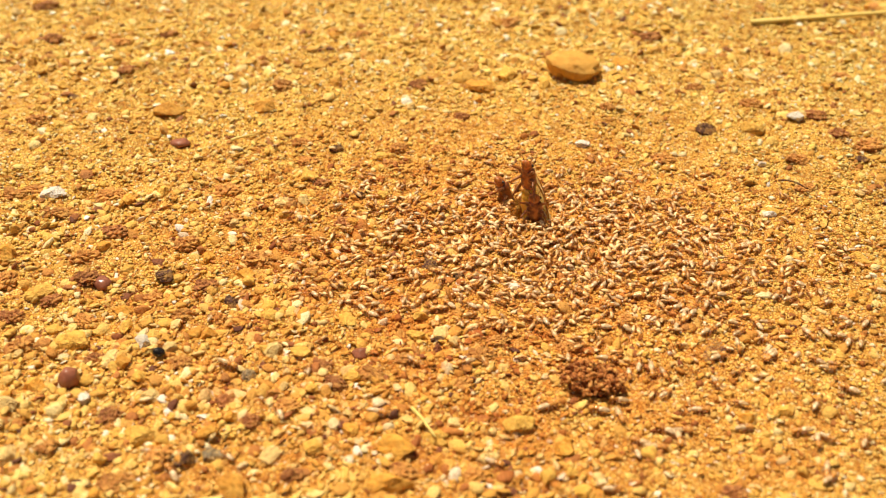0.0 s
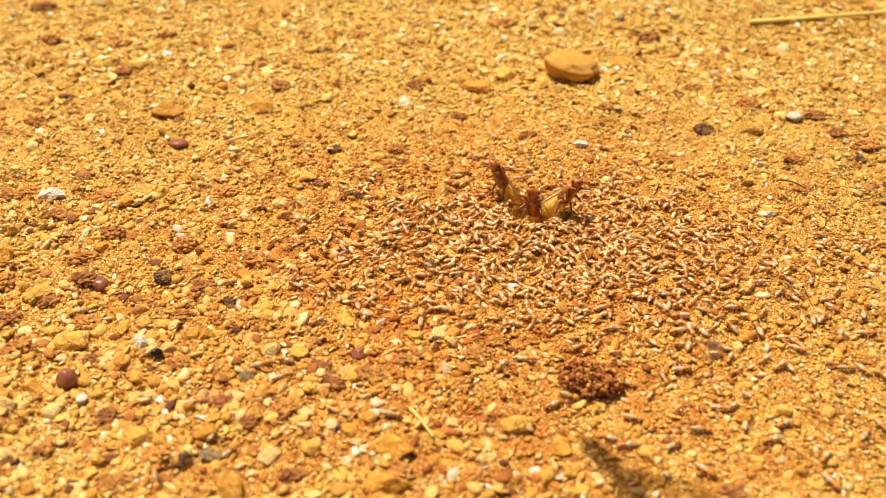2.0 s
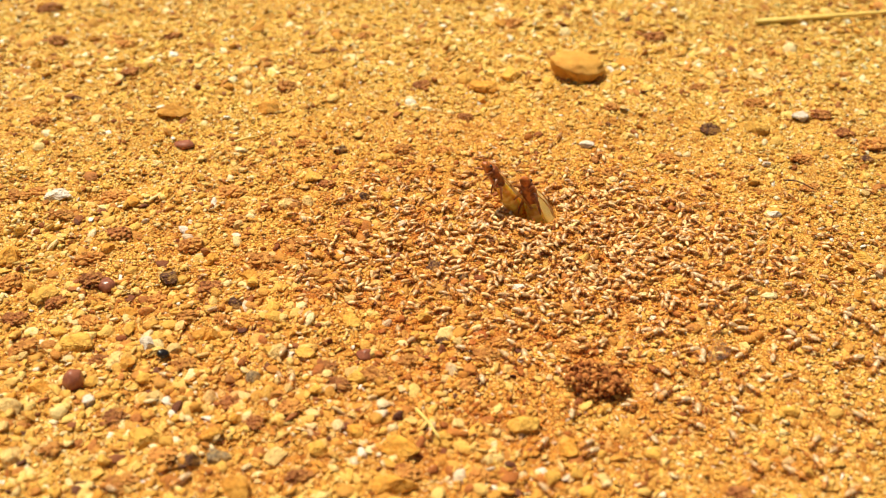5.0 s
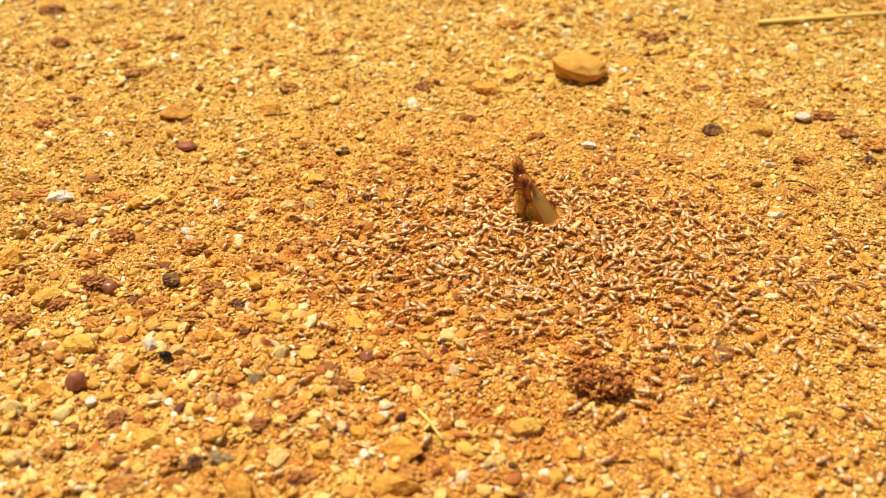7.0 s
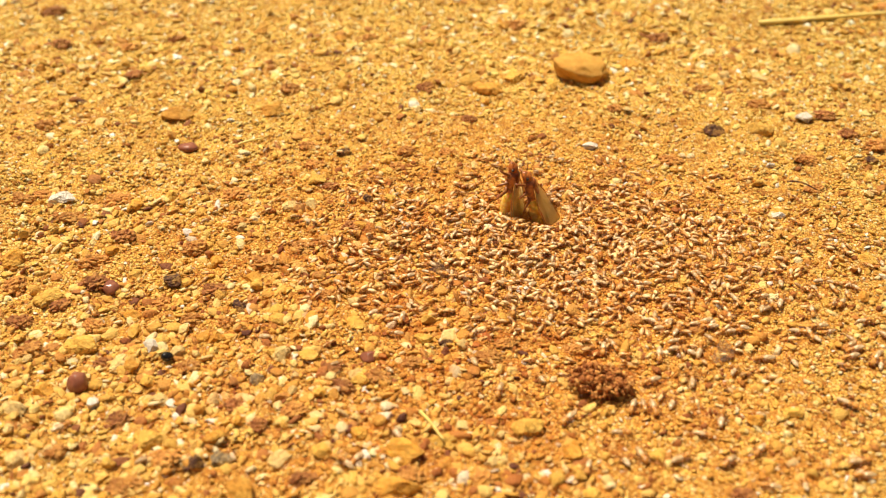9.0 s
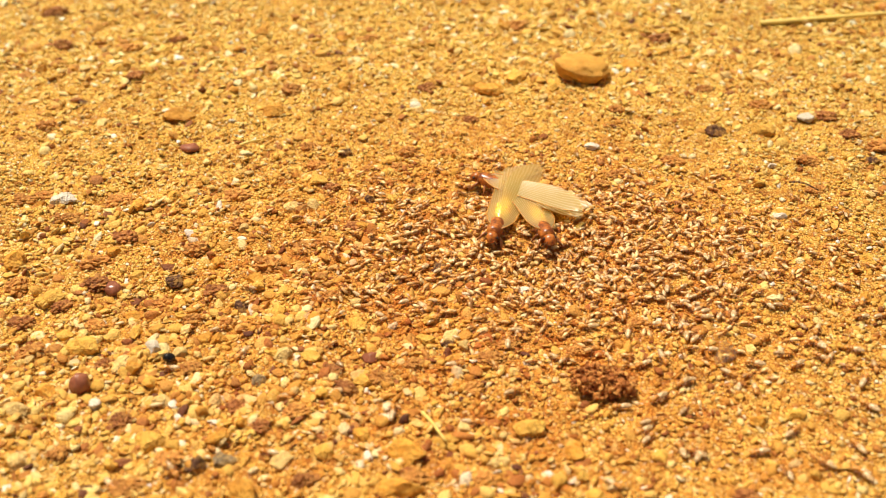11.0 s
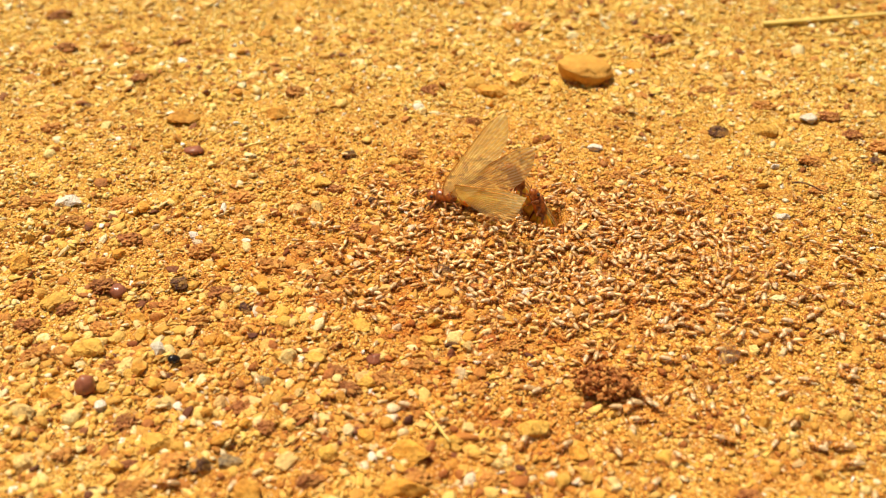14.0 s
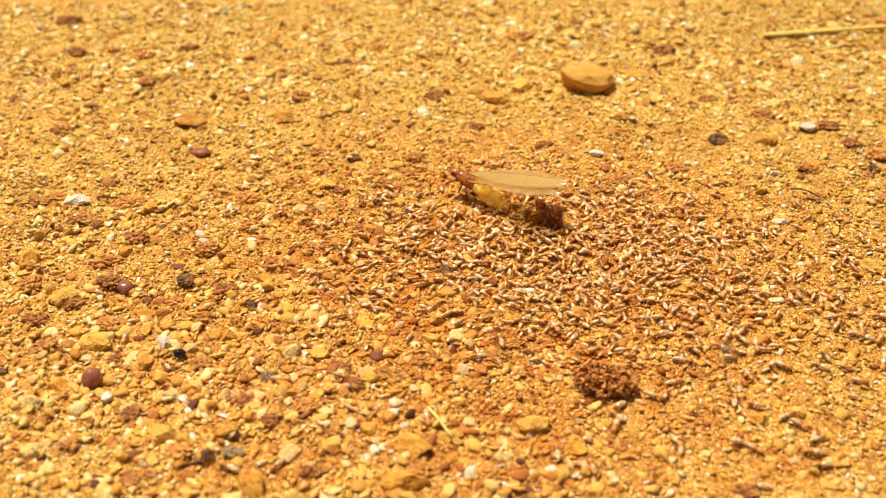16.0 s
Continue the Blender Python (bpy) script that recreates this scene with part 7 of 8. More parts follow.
    walk(wings_of(alates[6])[1], [(0, pose(-0.0009, 0.0010, 0.0009, -173, 2, 177)), (9.6, pose(-0.0009, 0.0010, 0.0009, -173, 2, 177)), (10.2, pose(-0.0009, 0.0010, 0.0009, -176, -8, 173)), (10.8, pose(-0.0009, 0.0010, 0.0009, -173, 2, 177)), (11.4, pose(-0.0009, 0.0010, 0.0009, -175, -32, 152)), (11.5, pose(-0.0009, 0.0010, 0.0009, -178, -21, 167)), (11.7, pose(-0.0009, 0.0010, 0.0009, 175, -50, 158)), (11.73, pose(-0.0009, 0.0010, 0.0009, 77, -67, -128)), (11.77, pose(-0.0009, 0.0010, 0.0009, 20, -33, -95)), (11.8, pose(-0.0009, 0.0010, 0.0009, -9, 6, -102)), (11.9, pose(-0.0009, 0.0010, 0.0009, -12, 2, -109)), (11.93, pose(-0.0009, 0.0010, 0.0009, 25, -33, -103)), (11.96, pose(-0.0009, 0.0010, 0.0009, -28, 40, -106)), (12, pose(-0.0009, 0.0010, 0.0009, -152, 37, 155)), (12.04, pose(-0.0009, 0.0010, 0.0009, -20, 43, -97)), (12.07, pose(-0.0009, 0.0010, 0.0009, 28, -33, -93)), (12.1, pose(-0.0009, 0.0010, 0.0009, -3, 6, -95)), (12.2, pose(-0.0009, 0.0010, 0.0009, -17, -1, -117)), (12.4, pose(-0.0009, 0.0010, 0.0009, -22, -1, -119)), (12.5, pose(-0.0009, 0.0010, 0.0009, -13, 1, -112)), (12.6, pose(-0.0009, 0.0010, 0.0009, -33, 2, -118)), (12.67, pose(-0.0009, 0.0010, 0.0009, -84, 20, -152)), (12.73, pose(-0.0009, 0.0010, 0.0009, -137, 5, 174)), (12.8, pose(-0.0009, 0.0010, 0.0009, -178, -30, 162)), (12.85, pose(-0.0009, 0.0010, 0.0009, -113, -21, 146)), (12.9, pose(-0.0009, 0.0010, 0.0009, -55, -4, 146)), (12.93, pose(-0.0009, 0.0010, 0.0009, 5, -6, 146)), (12.97, pose(-0.0009, 0.0010, 0.0009, 65, -6, 144)), (13, pose(-0.0009, 0.0010, 0.0009, 125, -5, 143)), (13.1, pose(-0.0009, 0.0010, 0.0009, -177, -9, 142)), (13.2, pose(-0.0009, 0.0010, 0.0009, -118, -10, 139)), (13.3, pose(-0.0009, 0.0010, 0.0009, -59, -7, 136)), (13.34, pose(-0.0009, 0.0010, 0.0009, -108, -12, 134)), (13.37, pose(-0.0009, 0.0010, 0.0009, -158, -16, 136)), (13.43, pose(-0.0009, 0.0010, 0.0009, -109, -17, 137)), (13.5, pose(-0.0009, 0.0010, 0.0009, -59, -18, 137)), (13.6, pose(-0.0009, 0.0010, 0.0009, -114, -39, 136)), (13.7, pose(-0.0009, 0.0010, 0.0009, 173, -49, 162)), (13.9, pose(-0.0009, 0.0010, 0.0009, 164, -64, 154)), (13.95, pose(-0.0009, 0.0010, 0.0009, 110, -54, 170)), (14, pose(-0.0009, 0.0010, 0.0009, 72, -42, 169)), (14.05, pose(-0.0009, 0.0010, 0.0009, 118, -50, 168)), (14.1, pose(-0.0009, 0.0010, 0.0009, 172, -55, 156)), (14.3, pose(-0.0009, 0.0010, 0.0009, -176, -51, 140)), (14.4, pose(-0.0009, 0.0010, 0.0009, 139, -50, 142)), (14.5, pose(-0.0009, 0.0010, 0.0009, 95, -49, 142)), (14.7, pose(-0.0009, 0.0010, 0.0009, 164, -78, 123)), (14.9, pose(-0.0009, 0.0010, 0.0009, 119, -86, 161)), (15, pose(-0.0009, 0.0010, 0.0009, 176, -56, 104)), (15.05, pose(-0.0009, 0.0010, 0.0009, -172, -22, 70)), (15.1, pose(-0.0009, 0.0010, 0.0009, 169, 8, 35)), (15.15, pose(-0.0009, 0.0010, 0.0009, -178, -1, 71)), (15.2, pose(-0.0009, 0.0010, 0.0009, -172, -16, 104)), (15.4, pose(-0.0009, 0.0010, 0.0009, -171, -16, 107)), (15.7, pose(-0.0009, 0.0010, 0.0009, -175, -7, 142)), (16, pose(-0.0009, 0.0010, 0.0009, -173, 2, 177)), (16, pose(-0.0009, 0.0010, 0.0009, -173, 2, 177))])
    walk(wings_of(alates[6])[2], [(0, pose(0.0007, -0.0011, 0.0010, -6, -3, -174)), (9.6, pose(0.0007, -0.0011, 0.0010, -6, -3, -174)), (10.2, pose(0.0007, -0.0011, 0.0010, -4, -8, -173)), (10.8, pose(0.0007, -0.0011, 0.0010, -6, -3, -174)), (11.4, pose(0.0007, -0.0011, 0.0010, 17, -22, 154)), (11.5, pose(0.0007, -0.0011, 0.0010, 31, -33, 154)), (11.7, pose(0.0007, -0.0011, 0.0010, 22, -22, 150)), (11.8, pose(0.0007, -0.0011, 0.0010, 22, -25, 153)), (11.9, pose(0.0007, -0.0011, 0.0010, 53, -30, 139)), (12, pose(0.0007, -0.0011, 0.0010, 21, -27, 156)), (12.1, pose(0.0007, -0.0011, 0.0010, 12, -35, 178)), (12.2, pose(0.0007, -0.0011, 0.0010, 6, -26, 178)), (12.4, pose(0.0007, -0.0011, 0.0010, 12, -30, 173)), (12.5, pose(0.0007, -0.0011, 0.0010, 16, -19, 151)), (12.6, pose(0.0007, -0.0011, 0.0010, 17, -33, 169)), (12.8, pose(0.0007, -0.0011, 0.0010, 6, -17, 163)), (12.85, pose(0.0007, -0.0011, 0.0010, 66, -14, 150)), (12.9, pose(0.0007, -0.0011, 0.0010, 124, -2, 146)), (12.93, pose(0.0007, -0.0011, 0.0010, 64, -1, 145)), (12.97, pose(0.0007, -0.0011, 0.0010, 4, -2, 144)), (13, pose(0.0007, -0.0011, 0.0010, -56, -3, 144)), (13.1, pose(0.0007, -0.0011, 0.0010, 2, -6, 143)), (13.2, pose(0.0007, -0.0011, 0.0010, 61, -7, 139)), (13.3, pose(0.0007, -0.0011, 0.0010, 120, -4, 137)), (13.35, pose(0.0007, -0.0011, 0.0010, 72, -18, 135)), (13.4, pose(0.0007, -0.0011, 0.0010, 21, -28, 145)), (13.45, pose(0.0007, -0.0011, 0.0010, 69, -37, 143)), (13.5, pose(0.0007, -0.0011, 0.0010, 123, -41, 133)), (13.7, pose(0.0007, -0.0011, 0.0010, 76, -54, 142)), (13.9, pose(0.0007, -0.0011, 0.0010, 58, -61, 158)), (14, pose(0.0007, -0.0011, 0.0010, 95, -22, 140)), (14.1, pose(0.0007, -0.0011, 0.0010, 39, -41, 155)), (14.3, pose(0.0007, -0.0011, 0.0010, 53, -39, 145)), (14.5, pose(0.0007, -0.0011, 0.0010, 102, -19, 141)), (14.7, pose(0.0007, -0.0011, 0.0010, 67, -58, 150)), (14.9, pose(0.0007, -0.0011, 0.0010, 54, -53, 155)), (14.95, pose(0.0007, -0.0011, 0.0010, 7, -35, -147)), (15, pose(0.0007, -0.0011, 0.0010, 45, 1, -127)), (15.04, pose(0.0007, -0.0011, 0.0010, 43, 38, -93)), (15.07, pose(0.0007, -0.0011, 0.0010, 90, 64, -21)), (15.1, pose(0.0007, -0.0011, 0.0010, 138, 29, 28)), (15.2, pose(0.0007, -0.0011, 0.0010, 165, 36, 66)), (15.27, pose(0.0007, -0.0011, 0.0010, 86, 74, -8)), (15.33, pose(0.0007, -0.0011, 0.0010, 12, 34, -76)), (15.4, pose(0.0007, -0.0011, 0.0010, -2, -17, -81)), (15.7, pose(0.0007, -0.0011, 0.0010, -1, -9, -128)), (16, pose(0.0007, -0.0011, 0.0010, -6, -3, -174)), (16, pose(0.0007, -0.0011, 0.0010, -6, -3, -174))])
    walk(wings_of(alates[6])[3], [(0, pose(-0.0009, -0.0010, 0.0009, -7, -0, -177)), (9.6, pose(-0.0009, -0.0010, 0.0009, -7, -0, -177)), (10.2, pose(-0.0009, -0.0010, 0.0009, -4, -8, -173)), (10.8, pose(-0.0009, -0.0010, 0.0009, -7, -0, -177)), (11.4, pose(-0.0009, -0.0010, 0.0009, 29, -22, 144)), (11.5, pose(-0.0009, -0.0010, 0.0009, 14, -20, 155)), (11.7, pose(-0.0009, -0.0010, 0.0009, 36, -27, 145)), (11.8, pose(-0.0009, -0.0010, 0.0009, 31, -27, 148)), (11.9, pose(-0.0009, -0.0010, 0.0009, 72, -32, 133)), (12, pose(-0.0009, -0.0010, 0.0009, 29, -24, 146)), (12.1, pose(-0.0009, -0.0010, 0.0009, 20, -27, 157)), (12.2, pose(-0.0009, -0.0010, 0.0009, 18, -25, 157)), (12.4, pose(-0.0009, -0.0010, 0.0009, 19, -25, 156)), (12.5, pose(-0.0009, -0.0010, 0.0009, 33, -36, 156)), (12.6, pose(-0.0009, -0.0010, 0.0009, 29, -29, 151)), (12.8, pose(-0.0009, -0.0010, 0.0009, 22, -20, 147)), (12.85, pose(-0.0009, -0.0010, 0.0009, 73, -12, 142)), (12.9, pose(-0.0009, -0.0010, 0.0009, 123, -2, 145)), (12.93, pose(-0.0009, -0.0010, 0.0009, -177, -3, 144)), (12.97, pose(-0.0009, -0.0010, 0.0009, -117, -4, 143)), (13, pose(-0.0009, -0.0010, 0.0009, -57, -3, 142)), (13.1, pose(-0.0009, -0.0010, 0.0009, 1, -6, 141)), (13.2, pose(-0.0009, -0.0010, 0.0009, 60, -7, 138)), (13.3, pose(-0.0009, -0.0010, 0.0009, 119, -4, 135)), (13.35, pose(-0.0009, -0.0010, 0.0009, 76, -18, 133)), (13.4, pose(-0.0009, -0.0010, 0.0009, 29, -29, 142)), (13.45, pose(-0.0009, -0.0010, 0.0009, 76, -38, 139)), (13.5, pose(-0.0009, -0.0010, 0.0009, 128, -42, 129)), (13.7, pose(-0.0009, -0.0010, 0.0009, 59, -46, 146)), (13.9, pose(-0.0009, -0.0010, 0.0009, 67, -49, 144)), (14, pose(-0.0009, -0.0010, 0.0009, 93, -21, 135)), (14.05, pose(-0.0009, -0.0010, 0.0009, 36, -31, -168)), (14.1, pose(-0.0009, -0.0010, 0.0009, -5, 4, -127)), (14.2, pose(-0.0009, -0.0010, 0.0009, 14, -27, -164)), (14.3, pose(-0.0009, -0.0010, 0.0009, 54, -36, 142)), (14.5, pose(-0.0009, -0.0010, 0.0009, 97, -24, 133)), (14.7, pose(-0.0009, -0.0010, 0.0009, 99, -56, 131)), (14.9, pose(-0.0009, -0.0010, 0.0009, 80, -58, 142)), (14.95, pose(-0.0009, -0.0010, 0.0009, 34, -37, 162)), (15, pose(-0.0009, -0.0010, 0.0009, 108, -14, 145)), (15.04, pose(-0.0009, -0.0010, 0.0009, 173, 16, 107)), (15.07, pose(-0.0009, -0.0010, 0.0009, -107, 62, 127)), (15.1, pose(-0.0009, -0.0010, 0.0009, 168, 36, 71)), (15.2, pose(-0.0009, -0.0010, 0.0009, 165, 49, 71)), (15.27, pose(-0.0009, -0.0010, 0.0009, 5, 82, -90)), (15.33, pose(-0.0009, -0.0010, 0.0009, -8, 33, -105)), (15.4, pose(-0.0009, -0.0010, 0.0009, -9, -16, -107)), (15.7, pose(-0.0009, -0.0010, 0.0009, -5, -8, -142)), (16, pose(-0.0009, -0.0010, 0.0009, -7, -0, -177)), (16, pose(-0.0009, -0.0010, 0.0009, -7, -0, -177))])
    walk(alates[7], [(0, pose(0.0030, 0.0030, -0.1360, 27, -87, 90)), (11, pose(0.0030, 0.0030, -0.1360, 27, -87, 90)), (11.2, pose(0.0011, 0.0016, -0.0698, 27, -87, 133)), (11.4, pose(-0.0008, 0.0002, -0.0035, 24, -88, 180)), (11.5, pose(-0.0031, -0.0072, -0.0003, -3, -46, -148)), (11.6, pose(-0.0053, -0.0146, 0.0030, 0, -4, -143)), (11.7, pose(-0.0088, -0.0181, 0.0040, 0, -10, -150)), (11.8, pose(-0.0076, -0.0160, 0.0040, 0, -12, -148)), (11.83, pose(-0.0073, -0.0160, 0.0040, -5, -14, 153)), (11.87, pose(-0.0069, -0.0160, 0.0040, -5, -20, 94)), (11.9, pose(-0.0066, -0.0160, 0.0040, 0, -23, 33)), (11.95, pose(-0.0054, -0.0173, 0.0040, 3, -16, -20)), (12, pose(-0.0043, -0.0187, 0.0040, -0, -9, -70)), (12.1, pose(-0.0043, -0.0188, 0.0040, -0, -10, -82)), (12.2, pose(-0.0056, -0.0150, 0.0060, -0, -25, -64)), (12.25, pose(0.0001, -0.0151, 0.0105, 9, -40, -23)), (12.3, pose(0.0058, -0.0152, 0.0150, 0, -56, 28)), (12.35, pose(0.0190, -0.0125, 0.0375, -4, -61, -8)), (12.4, pose(0.0322, -0.0099, 0.0600, -0, -66, -51)), (12.6, pose(0.2661, 0.2451, 0.1800, -15, -32, -2)), (12.8, pose(0.5000, 0.5000, 0.3000, 0, -0, 31)), (14.5, pose(2.0000, 1.6000, 0.0200, 0, -0, 17)), (16, pose(2.0000, 1.6000, 0.0200, 0, -0, 17))])
    walk(wings_of(alates[7])[0], [(0, pose(0.0007, 0.0011, 0.0010, -174, -1, 174)), (11, pose(0.0007, 0.0011, 0.0010, -174, -1, 174)), (11.4, pose(0.0007, 0.0011, 0.0010, -176, -8, 173)), (11.6, pose(0.0007, 0.0011, 0.0010, -174, -1, 174)), (11.65, pose(0.0007, 0.0011, 0.0010, 176, -47, 131)), (11.7, pose(0.0007, 0.0011, 0.0010, -98, -66, 7)), (11.8, pose(0.0007, 0.0011, 0.0010, -107, -72, 16)), (11.9, pose(0.0007, 0.0011, 0.0010, 24, -68, -104)), (12, pose(0.0007, 0.0011, 0.0010, -24, -76, -2)), (12.1, pose(0.0007, 0.0011, 0.0010, -60, -69, -29)), (12.2, pose(0.0007, 0.0011, 0.0010, -52, -31, -22)), (12.3, pose(0.0007, 0.0011, 0.0010, -10, -11, -48)), (12.33, pose(0.0007, 0.0011, 0.0010, -47, -59, -22)), (12.37, pose(0.0007, 0.0011, 0.0010, -152, -50, 75)), (12.4, pose(0.0007, 0.0011, 0.0010, -180, -1, 91)), (12.8, pose(0.0007, 0.0011, 0.0010, -178, -17, 81)), (13.65, pose(0.0007, 0.0011, 0.0010, -179, -8, 128)), (14.5, pose(0.0007, 0.0011, 0.0010, -174, -1, 174)), (16, pose(0.0007, 0.0011, 0.0010, -174, -1, 174))])
    walk(wings_of(alates[7])[1], [(0, pose(-0.0009, 0.0010, 0.0009, -173, 2, 177)), (11, pose(-0.0009, 0.0010, 0.0009, -173, 2, 177)), (11.4, pose(-0.0009, 0.0010, 0.0009, -176, -8, 173)), (11.6, pose(-0.0009, 0.0010, 0.0009, -173, 2, 177)), (11.65, pose(-0.0009, 0.0010, 0.0009, -180, -40, 127)), (11.7, pose(-0.0009, 0.0010, 0.0009, -117, -59, 24)), (11.8, pose(-0.0009, 0.0010, 0.0009, -87, -56, -3)), (11.9, pose(-0.0009, 0.0010, 0.0009, 40, -72, -115)), (12, pose(-0.0009, 0.0010, 0.0009, -60, -64, 22)), (12.1, pose(-0.0009, 0.0010, 0.0009, -101, -48, 8)), (12.15, pose(-0.0009, 0.0010, 0.0009, -156, -37, 72)), (12.2, pose(-0.0009, 0.0010, 0.0009, -176, -0, 104)), (12.23, pose(-0.0009, 0.0010, 0.0009, -155, -49, 87)), (12.27, pose(-0.0009, 0.0010, 0.0009, -52, -63, -13)), (12.3, pose(-0.0009, 0.0010, 0.0009, -15, -17, -46)), (12.33, pose(-0.0009, 0.0010, 0.0009, -59, -62, -9)), (12.37, pose(-0.0009, 0.0010, 0.0009, -156, -44, 82)), (12.4, pose(-0.0009, 0.0010, 0.0009, -179, 6, 96)), (12.8, pose(-0.0009, 0.0010, 0.0009, -171, -16, 107)), (13.65, pose(-0.0009, 0.0010, 0.0009, -175, -7, 142)), (14.5, pose(-0.0009, 0.0010, 0.0009, -173, 2, 177)), (16, pose(-0.0009, 0.0010, 0.0009, -173, 2, 177))])
    walk(wings_of(alates[7])[2], [(0, pose(0.0007, -0.0011, 0.0010, -6, -3, -174)), (11, pose(0.0007, -0.0011, 0.0010, -6, -3, -174)), (11.4, pose(0.0007, -0.0011, 0.0010, -4, -8, -173)), (11.6, pose(0.0007, -0.0011, 0.0010, -6, -3, -174)), (11.63, pose(0.0007, -0.0011, 0.0010, -6, -50, -146)), (11.67, pose(0.0007, -0.0011, 0.0010, -104, -70, -29)), (11.7, pose(0.0007, -0.0011, 0.0010, -131, -26, 20)), (11.8, pose(0.0007, -0.0011, 0.0010, -106, -29, 8)), (11.85, pose(0.0007, -0.0011, 0.0010, -77, -71, -51)), (11.9, pose(0.0007, -0.0011, 0.0010, 10, -48, -167)), (11.95, pose(0.0007, -0.0011, 0.0010, -48, -59, -109)), (12, pose(0.0007, -0.0011, 0.0010, -123, -56, -58)), (12.05, pose(0.0007, -0.0011, 0.0010, -51, -35, -68)), (12.1, pose(0.0007, -0.0011, 0.0010, -12, -33, -69)), (12.2, pose(0.0007, -0.0011, 0.0010, -15, -32, -64)), (12.3, pose(0.0007, -0.0011, 0.0010, -104, -78, 14)), (12.4, pose(0.0007, -0.0011, 0.0010, 71, -56, 146)), (12.6, pose(0.0007, -0.0011, 0.0010, 9, -51, -125)), (12.8, pose(0.0007, -0.0011, 0.0010, -2, -17, -81)), (13.65, pose(0.0007, -0.0011, 0.0010, -1, -9, -128)), (14.5, pose(0.0007, -0.0011, 0.0010, -6, -3, -174)), (16, pose(0.0007, -0.0011, 0.0010, -6, -3, -174))])
    walk(wings_of(alates[7])[3], [(0, pose(-0.0009, -0.0010, 0.0009, -7, -0, -177)), (11, pose(-0.0009, -0.0010, 0.0009, -7, -0, -177)), (11.4, pose(-0.0009, -0.0010, 0.0009, -4, -8, -173)), (11.6, pose(-0.0009, -0.0010, 0.0009, -7, -0, -177)), (11.63, pose(-0.0009, -0.0010, 0.0009, -16, -44, -138)), (11.67, pose(-0.0009, -0.0010, 0.0009, -87, -56, -45)), (11.7, pose(-0.0009, -0.0010, 0.0009, -115, -17, 7)), (11.8, pose(-0.0009, -0.0010, 0.0009, -109, -14, 5)), (11.85, pose(-0.0009, -0.0010, 0.0009, -98, -66, -35)), (11.9, pose(-0.0009, -0.0010, 0.0009, 18, -52, -174)), (11.95, pose(-0.0009, -0.0010, 0.0009, -31, -35, -91)), (11.97, pose(-0.0009, -0.0010, 0.0009, -21, -13, -58)), (12, pose(-0.0009, -0.0010, 0.0009, -2, -0, -23)), (12.1, pose(-0.0009, -0.0010, 0.0009, -14, -33, -66)), (12.2, pose(-0.0009, -0.0010, 0.0009, -14, -28, -62)), (12.3, pose(-0.0009, -0.0010, 0.0009, -54, -81, -36)), (12.35, pose(-0.0009, -0.0010, 0.0009, 63, -71, 175)), (12.4, pose(-0.0009, -0.0010, 0.0009, 55, -47, 149)), (12.6, pose(-0.0009, -0.0010, 0.0009, 10, -43, -147)), (12.8, pose(-0.0009, -0.0010, 0.0009, -9, -16, -107)), (13.65, pose(-0.0009, -0.0010, 0.0009, -5, -8, -142)), (14.5, pose(-0.0009, -0.0010, 0.0009, -7, -0, -177)), (16, pose(-0.0009, -0.0010, 0.0009, -7, -0, -177))])
    walk(alates[8], [(0, pose(0.0036, 0.0036, -0.1580, 27, -87, 90)), (12, pose(0.0036, 0.0036, -0.1580, 27, -87, 90)), (12.2, pose(0.0016, 0.0026, -0.0792, 9, -80, 151)), (12.4, pose(-0.0003, 0.0016, -0.0003, 24, -74, 180)), (13.1, pose(-0.0002, 0.0018, -0.0004, 24, -79, 180)), (13.5, pose(-0.0002, 0.0018, -0.0004, 24, -79, 180)), (13.9, pose(-0.0017, 0.0019, 0.0031, 25, -71, 180)), (14.3, pose(-0.0019, 0.0015, 0.0050, 24, -74, 180)), (14.5, pose(-0.0026, 0.0015, 0.0073, 25, -73, 180)), (14.7, pose(-0.0032, 0.0015, 0.0084, 25, -71, 180)), (14.9, pose(-0.0027, 0.0014, 0.0074, 25, -71, 180)), (15.3, pose(0.0005, 0.0014, 0.0026, -156, -88, 0)), (15.5, pose(-0.0002, 0.0016, 0.0007, 24, -80, 180)), (15.7, pose(-0.0002, 0.0018, 0.0010, 24, -82, 180)), (16, pose(-0.0009, 0.0010, 0.0024, 25, -71, 180))])
    walk(wings_of(alates[8])[0], [(0, pose(0.0007, 0.0011, 0.0010, -174, -1, 174)), (12, pose(0.0007, 0.0011, 0.0010, -174, -1, 174)), (12.4, pose(0.0007, 0.0011, 0.0010, -176, -8, 173)), (16, pose(0.0007, 0.0011, 0.0010, -176, -8, 173))])
    walk(wings_of(alates[8])[1], [(0, pose(-0.0009, 0.0010, 0.0009, -173, 2, 177)), (12, pose(-0.0009, 0.0010, 0.0009, -173, 2, 177)), (12.4, pose(-0.0009, 0.0010, 0.0009, -176, -8, 173)), (16, pose(-0.0009, 0.0010, 0.0009, -176, -8, 173))])
    walk(wings_of(alates[8])[2], [(0, pose(0.0007, -0.0011, 0.0010, -6, -3, -174)), (12, pose(0.0007, -0.0011, 0.0010, -6, -3, -174)), (12.4, pose(0.0007, -0.0011, 0.0010, -4, -8, -173)), (16, pose(0.0007, -0.0011, 0.0010, -4, -8, -173))])
